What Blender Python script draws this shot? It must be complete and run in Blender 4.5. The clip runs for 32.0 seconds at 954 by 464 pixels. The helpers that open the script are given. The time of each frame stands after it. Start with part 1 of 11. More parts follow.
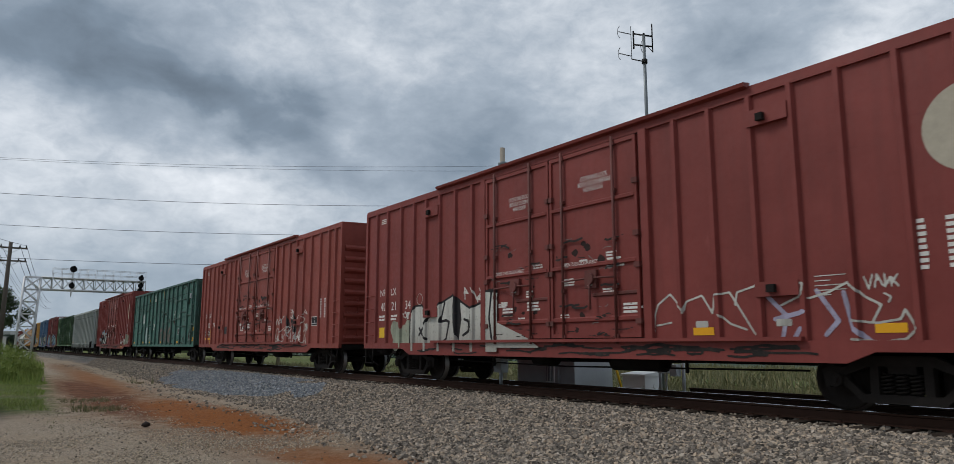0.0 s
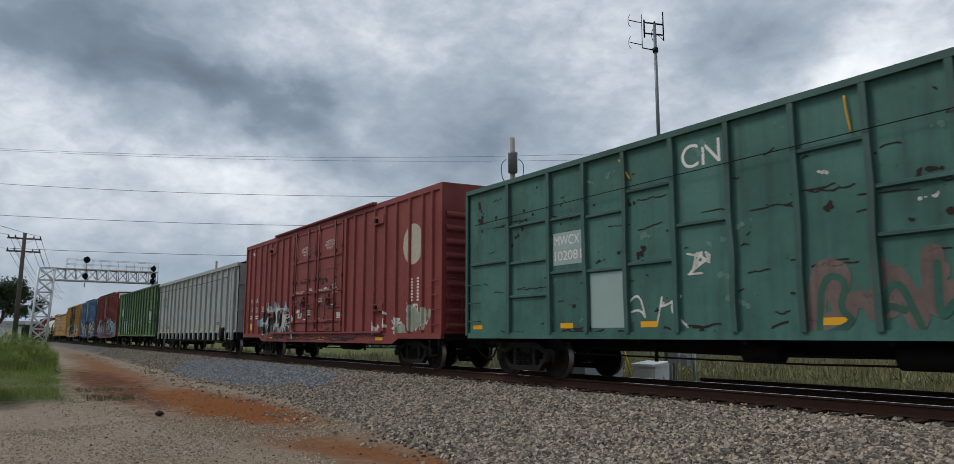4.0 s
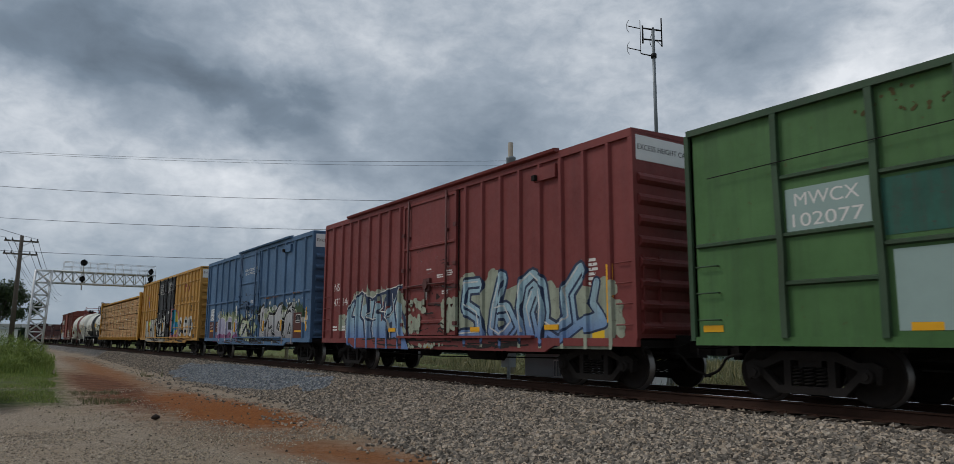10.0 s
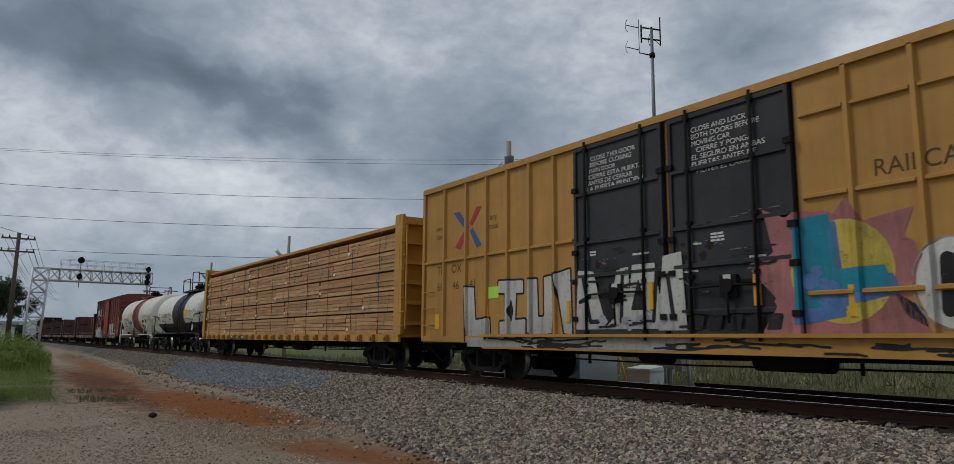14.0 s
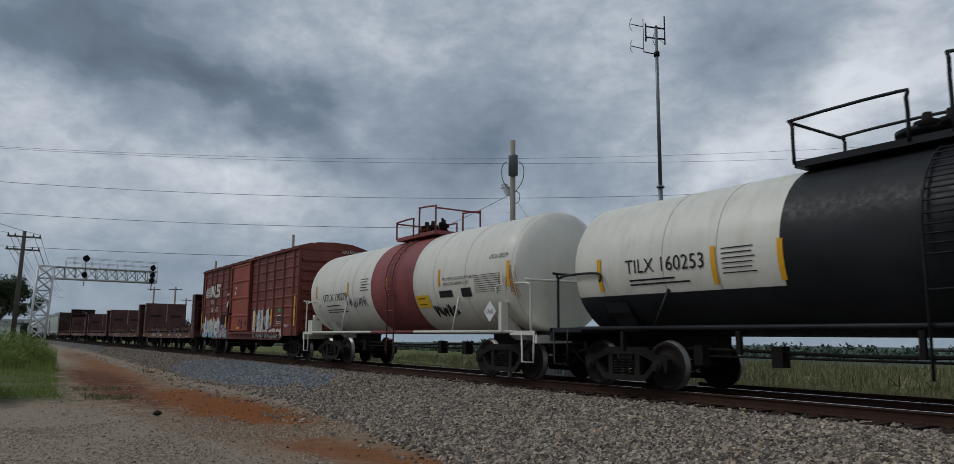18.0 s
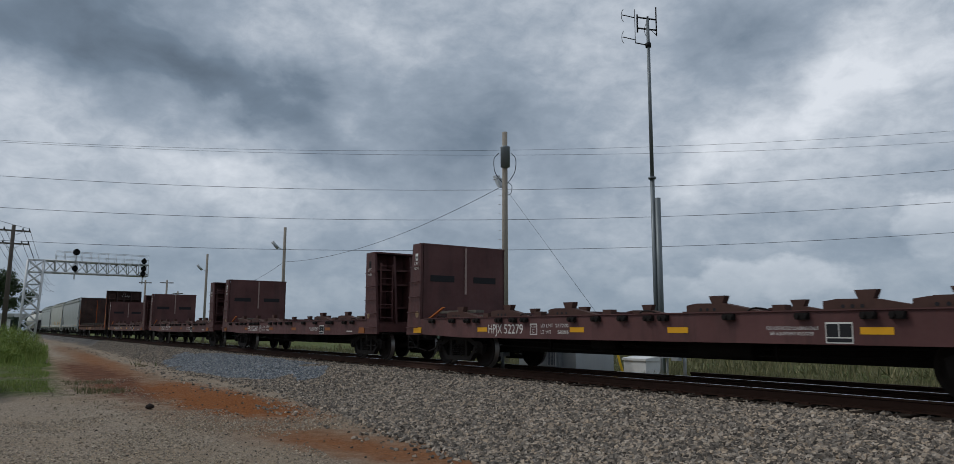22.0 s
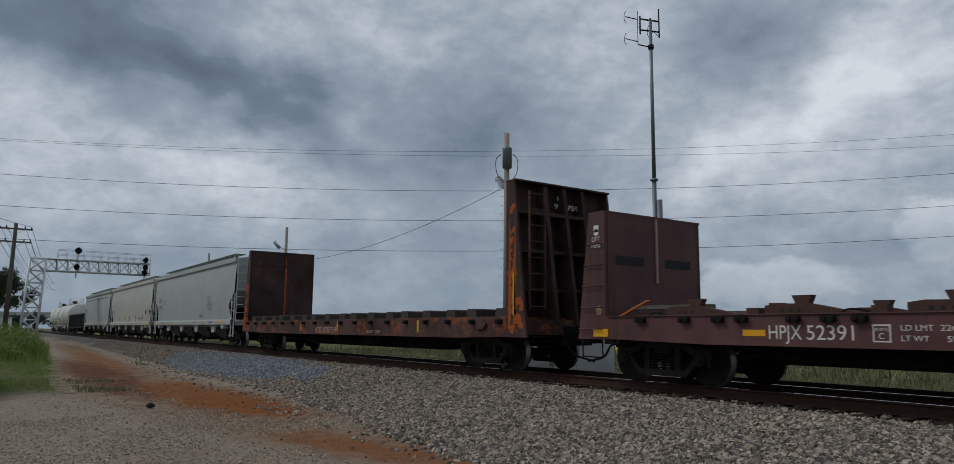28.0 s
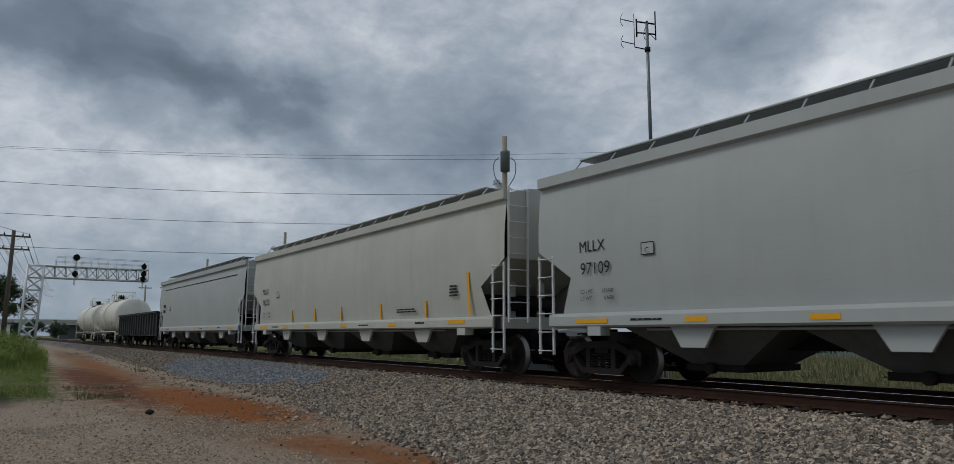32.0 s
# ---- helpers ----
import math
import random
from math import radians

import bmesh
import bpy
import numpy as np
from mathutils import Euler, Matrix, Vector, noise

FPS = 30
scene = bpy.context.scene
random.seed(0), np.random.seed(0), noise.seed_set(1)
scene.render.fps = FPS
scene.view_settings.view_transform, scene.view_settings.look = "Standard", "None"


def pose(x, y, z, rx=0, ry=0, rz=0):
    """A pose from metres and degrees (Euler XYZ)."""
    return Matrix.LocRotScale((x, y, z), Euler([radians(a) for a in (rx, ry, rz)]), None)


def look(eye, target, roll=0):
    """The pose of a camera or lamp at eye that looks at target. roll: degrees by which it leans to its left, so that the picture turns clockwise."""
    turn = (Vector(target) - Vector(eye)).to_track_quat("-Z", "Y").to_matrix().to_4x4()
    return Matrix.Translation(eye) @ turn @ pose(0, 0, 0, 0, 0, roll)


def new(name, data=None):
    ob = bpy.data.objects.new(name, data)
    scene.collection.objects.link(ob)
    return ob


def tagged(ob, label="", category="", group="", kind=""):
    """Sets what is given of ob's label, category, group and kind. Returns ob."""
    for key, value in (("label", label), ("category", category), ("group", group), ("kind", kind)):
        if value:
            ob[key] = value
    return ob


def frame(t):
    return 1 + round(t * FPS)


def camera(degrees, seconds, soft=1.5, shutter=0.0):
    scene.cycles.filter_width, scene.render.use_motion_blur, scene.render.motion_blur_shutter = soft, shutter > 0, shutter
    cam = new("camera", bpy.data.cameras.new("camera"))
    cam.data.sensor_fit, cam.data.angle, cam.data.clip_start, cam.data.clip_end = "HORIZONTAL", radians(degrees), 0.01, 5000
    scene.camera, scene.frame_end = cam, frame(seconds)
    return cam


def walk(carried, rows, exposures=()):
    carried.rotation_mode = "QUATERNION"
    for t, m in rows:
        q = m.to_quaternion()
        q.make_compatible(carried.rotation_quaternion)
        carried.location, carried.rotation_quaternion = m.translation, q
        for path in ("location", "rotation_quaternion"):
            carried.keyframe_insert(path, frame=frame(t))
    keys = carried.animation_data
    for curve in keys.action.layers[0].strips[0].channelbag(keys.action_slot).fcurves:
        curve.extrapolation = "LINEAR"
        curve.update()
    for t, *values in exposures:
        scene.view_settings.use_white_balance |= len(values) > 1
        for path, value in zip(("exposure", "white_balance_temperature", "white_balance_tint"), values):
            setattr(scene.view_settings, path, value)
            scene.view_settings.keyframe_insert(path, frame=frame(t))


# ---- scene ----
# World: x along the track (the train runs towards +x), y away from the camera, z = 0 at the rail tops.
cam = camera(67.06, 32.0, soft=0.65, shutter=0.08)
EXPOSURES = [(0, 0.47, 6500, 10), (1, 0.55, 6500, 10), (2, 0.5, 6500, 10), (3, 0.5, 6500, 10), (6, 0.43, 6500, 10), (7, 0.3, 6470, 10), (8, 0.04, 6470, 10), (9, 0.2, 6470, 10), (10, 0.25, 6470, 10), (11, 0.52, 6470, 10), (12, 0.55, 6470, 10), (13, 0.42, 6470, 10), (14, 0.12, 6470, 10), (17, 0.1, 6300, 10), (18, 0.04, 6300, 10), (19, 0.1, 6300, 10), (20, 0.1, 6300, 10), (21, 0.46, 6300, 10), (22, 0.13, 6300, 10), (23, 0.05, 6300, 10), (25, 0.05, 6300, 10), (28, 0.02, 6300, 10), (29, -0.04, 6420, 10), (30, 0, 6420, 10), (31, 0.08, 6420, 10), (32, 0.1, 6420, 10)]
EYE = (0.0, 0.0, 0.95)
# seconds, then the camera's Euler angles in degrees
TURNS = [
    (0, 98.957, -0.003, 55.179), (0.5, 98.696, 0.097, 55.639), (1, 98.522, 0.089, 55.810), (1.5, 98.404, -0.042, 56.201),
    (2, 98.348, -0.007, 56.723), (2.5, 98.240, -0.043, 56.659), (3, 98.262, 0.010, 56.264), (3.5, 98.200, -0.011, 55.953),
    (5.5, 98.084, -0.036, 56.131), (6, 98.152, -0.117, 56.070), (6.5, 98.418, -0.117, 56.022), (7, 98.422, -0.123, 55.987),
    (7.5, 98.480, -0.065, 55.738), (8, 98.473, -0.305, 55.638), (8.5, 98.569, -0.411, 55.557), (9, 98.720, -0.388, 55.510),
    (9.5, 98.557, -0.220, 55.547), (10, 98.542, -0.246, 55.782), (10.5, 98.482, -0.484, 55.745), (11, 98.355, -0.367, 55.760),
    (11.5, 98.165, -0.252, 55.855), (12, 98.076, -0.192, 55.818), (12.5, 98.188, -0.218, 55.719), (13, 98.219, -0.325, 55.666),
    (13.5, 98.379, -0.361, 55.553), (14, 98.443, -0.398, 55.594), (14.5, 98.387, -0.290, 55.472), (16.5, 98.311, -0.350, 55.693),
    (17, 98.398, -0.467, 55.744), (17.5, 98.271, -0.451, 55.775), (18, 98.358, -0.525, 55.890), (18.5, 98.248, -0.238, 55.825),
    (19, 98.103, -0.276, 55.763), (19.5, 97.936, -0.075, 55.754), (20, 98.021, -0.226, 55.736), (20.5, 98.018, 0.026, 55.782),
    (21, 97.828, -0.147, 55.595), (21.5, 97.841, -0.279, 55.469), (22, 97.708, -0.199, 55.318), (22.5, 97.775, -0.465, 55.255),
    (23, 97.753, -0.209, 55.205), (23.5, 97.524, -0.187, 55.215), (24, 97.297, -0.335, 54.996), (24.5, 97.288, -0.411, 55.000),
    (25, 97.299, -0.426, 55.012), (25.5, 97.331, -0.410, 55.057), (27.5, 97.854, -0.415, 55.529), (28, 97.777, -0.537, 55.397),
    (28.5, 97.710, -0.538, 55.280), (29, 97.868, -0.272, 55.266), (29.5, 98.006, -0.256, 55.312), (30, 98.092, -0.327, 55.241),
    (30.5, 98.105, -0.444, 55.075), (31, 98.158, -0.199, 55.316), (31.5, 98.144, -0.080, 55.424), (32, 98.057, -0.062, 55.340),
]
walk(cam, [(t, pose(*EYE, a, b, c)) for t, a, b, c in TURNS], EXPOSURES)

TRACK_Y = 11.6            # centre of the near track
RAIL_Y = (10.86, 12.34)   # its two rails


# ---- sky and sun ----
def way(az, el):
    """Unit direction for an azimuth (degrees from +y towards +x) and an elevation."""
    a, e = radians(az), radians(el)
    return Vector((math.sin(a) * math.cos(e), math.cos(a) * math.cos(e), math.sin(e)))


world = bpy.data.worlds.new("overcast")
scene.world = world
world.use_nodes = True
WN, WL = world.node_tree.nodes, world.node_tree.links
WN.clear()


def wmath(op, a, b=None, c=None):
    n = WN.new("ShaderNodeMath")
    n.operation = op
    for i, v in enumerate((a, b, c)):
        if v is None:
            continue
        if isinstance(v, (int, float)):
            n.inputs[i].default_value = v
        else:
            WL.new(v, n.inputs[i])
    return n.outputs[0]


# cloud masses: azimuth, elevation, half-length, half-width, tilt in degrees, lift (negative is darker)
CLOUDS = [
    (-84.4, 20.3, 7.3, 3.0, -10, -0.20),
    (-76.8, 18.7, 8.3, 2.7, -24, -0.20),
    (-70.0, 17.0, 5.6, 2.0, -24, -0.10),
    (-89.1, 18.7, 5.2, 2.3, 0, -0.10),
    (-82.1, 25.0, 12.2, 2.4, 0, -0.06),
    (-71.4, 22.7, 3.5, 2.6, -50, 0.10),
    (-62.9, 22.2, 6.0, 2.2, -30, 0.10),
    (-66.1, 15.4, 2.9, 1.3, -20, 0.10),
    (-74.4, 15.2, 6.7, 1.3, -20, 0.06),
    (-87.2, 13.5, 6.4, 3.0, -12, 0.13),
    (-76.5, 12.2, 4.7, 1.7, -8, 0.17),
    (-71.5, 10.7, 5.0, 1.6, 0, 0.10),
    (-82.4, 9.0, 6.2, 2.1, 0, 0.07),
    (-78.1, 17.5, 2.6, 1.0, -20, 0.05),
    (-56.3, 16.5, 8.0, 3.5, 0, -0.12),
    (-63.1, 13.4, 5.8, 1.9, 0, -0.06),
    (-64.0, 8.6, 11.5, 1.6, 4, 0.03),
    (-65.8, 6.2, 12.2, 1.2, 0, -0.05),
    (-81.4, 4.3, 8.6, 1.7, 0, -0.05),
    (-47.8, 22.6, 6.0, 2.2, 10, 0.04),
    (-54.3, 20.2, 3.0, 1.4, 0, 0.02),
    (-42.5, 18.0, 5.7, 2.3, 10, 0.03),
    (-49.4, 12.2, 7.3, 2.4, 0, -0.04),
    (-35.4, 21.0, 6.3, 2.2, 18, -0.06),
    (-38.2, 18.6, 5.0, 1.8, 25, -0.07),
    (-24.9, 21.3, 4.9, 2.0, 22, 0.14),
    (-29.6, 16.2, 8.1, 2.2, 28, 0.23),
    (-22.1, 18.5, 4.6, 1.6, 22, 0.16),
    (-36.2, 13.0, 4.0, 1.8, 20, 0.10),
    (-23.9, 13.1, 4.4, 1.9, 10, 0.06),
    (-31.1, 10.4, 6.6, 2.0, 0, 0.02),
    (-27.4, 6.2, 6.9, 1.7, 4, -0.09),
    (-37.2, 8.9, 5.3, 1.8, 0, -0.03),
    (-42.3, 6.3, 5.6, 1.7, 0, 0.03),
]
coord = WN.new("ShaderNodeTexCoord").outputs["Generated"]
sep = WN.new("ShaderNodeSeparateXYZ")
WL.new(coord, sep.inputs[0])
azim, elev = wmath("ARCTAN2", sep.outputs[0], sep.outputs[1]), wmath("ARCSINE", sep.outputs[2])
squash = WN.new("ShaderNodeMapping")
squash.inputs["Scale"].default_value = (1.0, 1.0, 1.7)
WL.new(coord, squash.inputs[0])


def wnoise(scale, detail, rough, distort, shift):
    mp = WN.new("ShaderNodeMapping")
    mp.inputs["Location"].default_value = (shift, shift * 0.7, 0.3)
    WL.new(squash.outputs[0], mp.inputs[0])
    n = WN.new("ShaderNodeTexNoise")
    n.inputs["Scale"].default_value = scale
    n.inputs["Detail"].default_value = detail
    n.inputs["Roughness"].default_value = rough
    n.inputs["Distortion"].default_value = distort
    WL.new(mp.outputs[0], n.inputs["Vector"])
    return n.outputs["Fac"]


n_big = wnoise(4.0, 6, 0.5, 0.2, 2.3)
n_mid = wnoise(10.0, 10, 0.56, 0.35, 7.7)
n_fine = wnoise(30.0, 8, 0.6, 0.3, 3.1)
value = wmath("MULTIPLY_ADD", n_big, 0.30, 0.375)
value = wmath("MULTIPLY_ADD", n_mid, 0.17, value)
# ragged, billowing rims: the masses are looked up at shifted directions
warp_a = wmath("MULTIPLY_ADD", wnoise(6.0, 7, 0.5, 0.3, 12.1), 0.24, -0.12)
warp_e = wmath("MULTIPLY_ADD", wnoise(6.0, 7, 0.5, 0.3, 21.7), 0.15, -0.075)
az_w, el_w = wmath("ADD", azim, warp_a), wmath("ADD", elev, warp_e)
tear = wmath("MULTIPLY_ADD", n_mid, 1.0, -0.5)
for az, el, long_, wide, tilt, lift in CLOUDS:
    da, de = wmath("ADD", az_w, -radians(az)), wmath("ADD", el_w, -radians(el))
    c, k = math.cos(radians(tilt)), math.sin(radians(tilt))
    u = wmath("MULTIPLY", wmath("MULTIPLY_ADD", da, c, wmath("MULTIPLY", de, k)), 1 / radians(long_))
    v = wmath("MULTIPLY", wmath("MULTIPLY_ADD", de, c, wmath("MULTIPLY", da, -k)), 1 / radians(wide))
    rr = wmath("ADD", wmath("MULTIPLY", u, u), wmath("MULTIPLY", v, v))
    lobe = wmath("EXPONENT", wmath("MULTIPLY", wmath("ADD", rr, tear), -1.0))
    value = wmath("MULTIPLY_ADD", wmath("MINIMUM", lobe, 1.3), lift, value)
# the paler the cloud, the more its puffs show
puffy = WN.new("ShaderNodeMapRange")
WL.new(value, puffy.inputs[0])
puffy.inputs[1].default_value, puffy.inputs[2].default_value, puffy.inputs[3].default_value, puffy.inputs[4].default_value = 0.46, 0.74, 0.03, 0.34
value = wmath("ADD", value, wmath("MULTIPLY", wmath("ADD", n_fine, -0.5), puffy.outputs[0]))
# heaped cumulus with puffy tops, low over the field
for az, el, raz, rel, lift, shift in ((-33.5, 3.6, 6.5, 2.0, 0.20, 0.0), (-21.5, 7.0, 3.5, 3.0, 0.20, 4.0), (-41, 3.0, 4, 1.3, 0.12, 9.0)):
    du = wmath("MULTIPLY", wmath("ADD", azim, -radians(az)), 1 / radians(raz))
    dv = wmath("MULTIPLY", wmath("ADD", elev, -radians(el)), 1 / radians(rel))
    rr = wmath("ADD", wmath("MULTIPLY", du, du), wmath("MULTIPLY", dv, dv))
    cv = WN.new("ShaderNodeCombineXYZ")
    WL.new(azim, cv.inputs[0])
    WL.new(wmath("MULTIPLY", elev, 1.5), cv.inputs[1])
    cv.inputs[2].default_value = shift
    puff = WN.new("ShaderNodeTexNoise")
    puff.inputs["Scale"].default_value, puff.inputs["Detail"].default_value, puff.inputs["Roughness"].default_value = 13.0, 7, 0.55
    WL.new(cv.outputs[0], puff.inputs["Vector"])
    edge = WN.new("ShaderNodeMapRange")
    edge.interpolation_type = "SMOOTHSTEP"
    WL.new(wmath("SUBTRACT", wmath("MULTIPLY_ADD", puff.outputs["Fac"], 3.2, -0.75), rr), edge.inputs[0])
    edge.inputs[1].default_value, edge.inputs[2].default_value = -0.12, 0.6
    body = wmath("MULTIPLY", edge.outputs[0], wmath("MULTIPLY_ADD", dv, 0.35, 0.65))
    value = wmath("MULTIPLY_ADD", body, lift, value)
ramp = WN.new("ShaderNodeValToRGB")
els = ramp.color_ramp.elements
els[0].position, els[0].color = 0.15, (0.085, 0.110, 0.140, 1)
els[1].position, els[1].color = 0.90, (0.800, 0.830, 0.870, 1)
for pos, col in ((0.43, (0.186, 0.237, 0.297, 1)), (0.57, (0.336, 0.393, 0.462, 1)), (0.72, (0.565, 0.610, 0.664, 1))):
    e = els.new(pos)
    e.color = col
WL.new(value, ramp.inputs[0])
# a clearer, bluer strip low over the horizon
low = WN.new("ShaderNodeMapRange")
WL.new(sep.outputs[2], low.inputs[0])
low.inputs[1].default_value, low.inputs[2].default_value = 0.0, 0.16
low.inputs[3].default_value, low.inputs[4].default_value = 0.62, 0.0
haze = WN.new("ShaderNodeMix")
haze.data_type = "RGBA"
WL.new(low.outputs[0], haze.inputs[0])
WL.new(ramp.outputs[0], haze.inputs[6])
haze.inputs[7].default_value = (0.21, 0.285, 0.365, 1)
SUN_AZ, SUN_EL = -140.0, 48.0
sky = WN.new("ShaderNodeTexSky")
sky.sky_type = "NISHITA"
sky.sun_disc = False
sky.sun_elevation, sky.sun_rotation = radians(SUN_EL), radians(SUN_AZ)
bg_clouds, bg_sky = WN.new("ShaderNodeBackground"), WN.new("ShaderNodeBackground")
WL.new(haze.outputs[2], bg_clouds.inputs[0])
bg_clouds.inputs[1].default_value = 0.86
WL.new(sky.outputs[0], bg_sky.inputs[0])
bg_sky.inputs[1].default_value = 0.05
mix = WN.new("ShaderNodeMixShader")
mix.inputs[0].default_value = 0.06
WL.new(bg_clouds.outputs[0], mix.inputs[1])
WL.new(bg_sky.outputs[0], mix.inputs[2])
WL.new(mix.outputs[0], WN.new("ShaderNodeOutputWorld").inputs[0])

sun = new("sun", bpy.data.lights.new("sun", "SUN"))
sun.data.energy, sun.data.angle, sun.data.color = 1.0, radians(18), (1.0, 0.97, 0.92)
sun.matrix_world = look(way(SUN_AZ, SUN_EL) * 50, (0, 0, 0))


# ---- materials ----
def mat_base(name):
    m = bpy.data.materials.new(name)
    m.use_nodes = True
    return m, m.node_tree.nodes, m.node_tree.links, m.node_tree.nodes["Principled BSDF"]


def noise_node(N, L, scale, detail=4, rough=0.55, stretch=(1, 1, 1), shift=(0, 0, 0), vec=None):
    if vec is None:
        vec = N.new("ShaderNodeTexCoord").outputs["Object"]
    mp = N.new("ShaderNodeMapping")
    mp.inputs["Scale"].default_value = stretch
    mp.inputs["Location"].default_value = shift
    L.new(vec, mp.inputs[0])
    n = N.new("ShaderNodeTexNoise")
    n.inputs["Scale"].default_value = scale
    n.inputs["Detail"].default_value = detail
    n.inputs["Roughness"].default_value = rough
    L.new(mp.outputs[0], n.inputs["Vector"])
    return n.outputs["Fac"]


def ranged(N, L, fac, lo, hi, a=0.0, b=1.0):
    r = N.new("ShaderNodeMapRange")
    r.inputs[1].default_value, r.inputs[2].default_value = lo, hi
    r.inputs[3].default_value, r.inputs[4].default_value = a, b
    L.new(fac, r.inputs[0])
    return r.outputs[0]


def mixed(N, L, fac, a, b):
    m = N.new("ShaderNodeMix")
    m.data_type = "RGBA"
    for i, v in ((0, fac), (6, a), (7, b)):
        if isinstance(v, (int, float)):
            m.inputs[i].default_value = v
        elif isinstance(v, tuple):
            m.inputs[i].default_value = (*v, 1)
        else:
            L.new(v, m.inputs[i])
    return m.outputs[2]


def bumped(N, L, P, height, strength, dist=0.02):
    b = N.new("ShaderNodeBump")
    b.inputs["Strength"].default_value = strength
    b.inputs["Distance"].default_value = dist
    L.new(height, b.inputs["Height"])
    L.new(b.outputs[0], P.inputs["Normal"])


def steel(name, col, fade=0.25, rust=0.3, rust_col=(0.10, 0.035, 0.015), dirt=0.3, dirt_col=(0.06, 0.05, 0.04), rough=0.55, metal=0.0, seed=0.0, eaten=0.0):
    """Weathered painted steel: sun-faded blotches, run-down dirt streaks, rust flecks, shallow dents."""
    m, N, L, P = mat_base(name)
    s = (seed, seed * 1.7, seed * 0.6)
    big = noise_node(N, L, 0.55, 5, 0.6, (1, 1, 1.3), s)
    light = tuple(min(1, c * (1 + fade) + 0.05 * fade) for c in col)
    dark = tuple(c * (1 - fade * 0.8) for c in col)
    c = mixed(N, L, ranged(N, L, big, 0.3, 0.7), dark, light)
    runs = noise_node(N, L, 2.2, 6, 0.65, (1.6, 1, 0.13), s)
    c = mixed(N, L, ranged(N, L, runs, 0.46, 0.74, 0, dirt), c, dirt_col)
    rub = noise_node(N, L, 6.0, 9, 0.78, (0.12, 1, 1.6), (seed + 1, 3, 7))
    c = mixed(N, L, ranged(N, L, rub, 0.58, 0.70, 0, 0.22), c, tuple(0.5 * q for q in col))
    fine = noise_node(N, L, 9.0, 8, 0.7, (1, 1, 1), s)
    c = mixed(N, L, ranged(N, L, fine, 0.64, 0.70, 0, rust), c, rust_col)
    patch = noise_node(N, L, 1.7, 8, 0.72, (0.8, 1, 1.2), (seed + 4, 2, 1))
    c = mixed(N, L, ranged(N, L, patch, 0.66 - eaten, 0.72 - eaten * 0.6, 0, rust * 0.8), c, rust_col)
    scratch = noise_node(N, L, 3.2, 9, 0.75, (0.35, 1, 2.6), (seed + 9, 5, 3))
    c = mixed(N, L, ranged(N, L, scratch, 0.655, 0.69, 0, 0.35 * min(1, rust * 2.5)), c, tuple(0.45 * q for q in col))
    pale = noise_node(N, L, 2.4, 9, 0.72, (1.2, 1, 0.5), (seed + 2, 8, 6))
    c = mixed(N, L, ranged(N, L, pale, 0.64, 0.74, 0, 0.28), c, tuple(min(0.8, q * 1.5 + 0.05) for q in col))
    L.new(c, P.inputs["Base Color"])
    L.new(ranged(N, L, fine, 0.3, 0.8, rough - 0.1, min(1, rough + 0.25)), P.inputs["Roughness"])
    P.inputs["Metallic"].default_value = metal
    P.inputs["Specular IOR Level"].default_value = 0.3
    bumped(N, L, P, noise_node(N, L, 1.3, 3, 0.5, (1, 1, 1), s), 0.25, 0.03)
    return m


def plain(name, col, rough=0.6, var=0.2, scale=6.0, metal=0.0, bump=0.15):
    m, N, L, P = mat_base(name)
    n = noise_node(N, L, scale, 5, 0.6)
    L.new(mixed(N, L, n, tuple(c * (1 - var) for c in col), tuple(min(1, c * (1 + var)) for c in col)), P.inputs["Base Color"])
    P.inputs["Roughness"].default_value = rough
    P.inputs["Metallic"].default_value = metal
    P.inputs["Specular IOR Level"].default_value = 0.5 if metal else 0.18
    bumped(N, L, P, n, bump, 0.01)
    return m


NRLX_RED = steel("boxcar_red", (0.190, 0.035, 0.028), 0.16, 0.15, dirt=0.3, dirt_col=(0.09, 0.025, 0.02))
NRLX_RED2 = steel("boxcar_red_faded", (0.225, 0.046, 0.032), 0.18, 0.12, dirt=0.25, dirt_col=(0.10, 0.03, 0.025), seed=3)
NS_RED = steel("boxcar_maroon", (0.175, 0.034, 0.03), 0.18, 0.18, dirt=0.3, dirt_col=(0.06, 0.02, 0.02), seed=5)
SOU_RED = steel("boxcar_oxide", (0.152, 0.033, 0.022), 0.22, 0.35, dirt=0.4, dirt_col=(0.045, 0.02, 0.018), seed=7)
SOU_DOOR = steel("door_orange_red", (0.26, 0.048, 0.025), 0.2, 0.3, dirt=0.35, seed=8)
BLUE = steel("boxcar_blue", (0.060, 0.122, 0.215), 0.22, 0.25, rust_col=(0.14, 0.07, 0.035), dirt=0.25, dirt_col=(0.03, 0.06, 0.10), seed=9)
YELLOW = steel("boxcar_yellow", (0.43, 0.225, 0.048), 0.18, 0.15, dirt=0.35, dirt_col=(0.20, 0.10, 0.03), seed=11)
YELLOW2 = steel("flatcar_yellow", (0.46, 0.24, 0.04), 0.2, 0.3, dirt=0.4, dirt_col=(0.15, 0.07, 0.02), seed=12)
TEAL = steel("gondola_teal", (0.042, 0.125, 0.098), 0.28, 0.75, rust_col=(0.03, 0.022, 0.016), dirt=0.45, dirt_col=(0.02, 0.035, 0.03), seed=13)
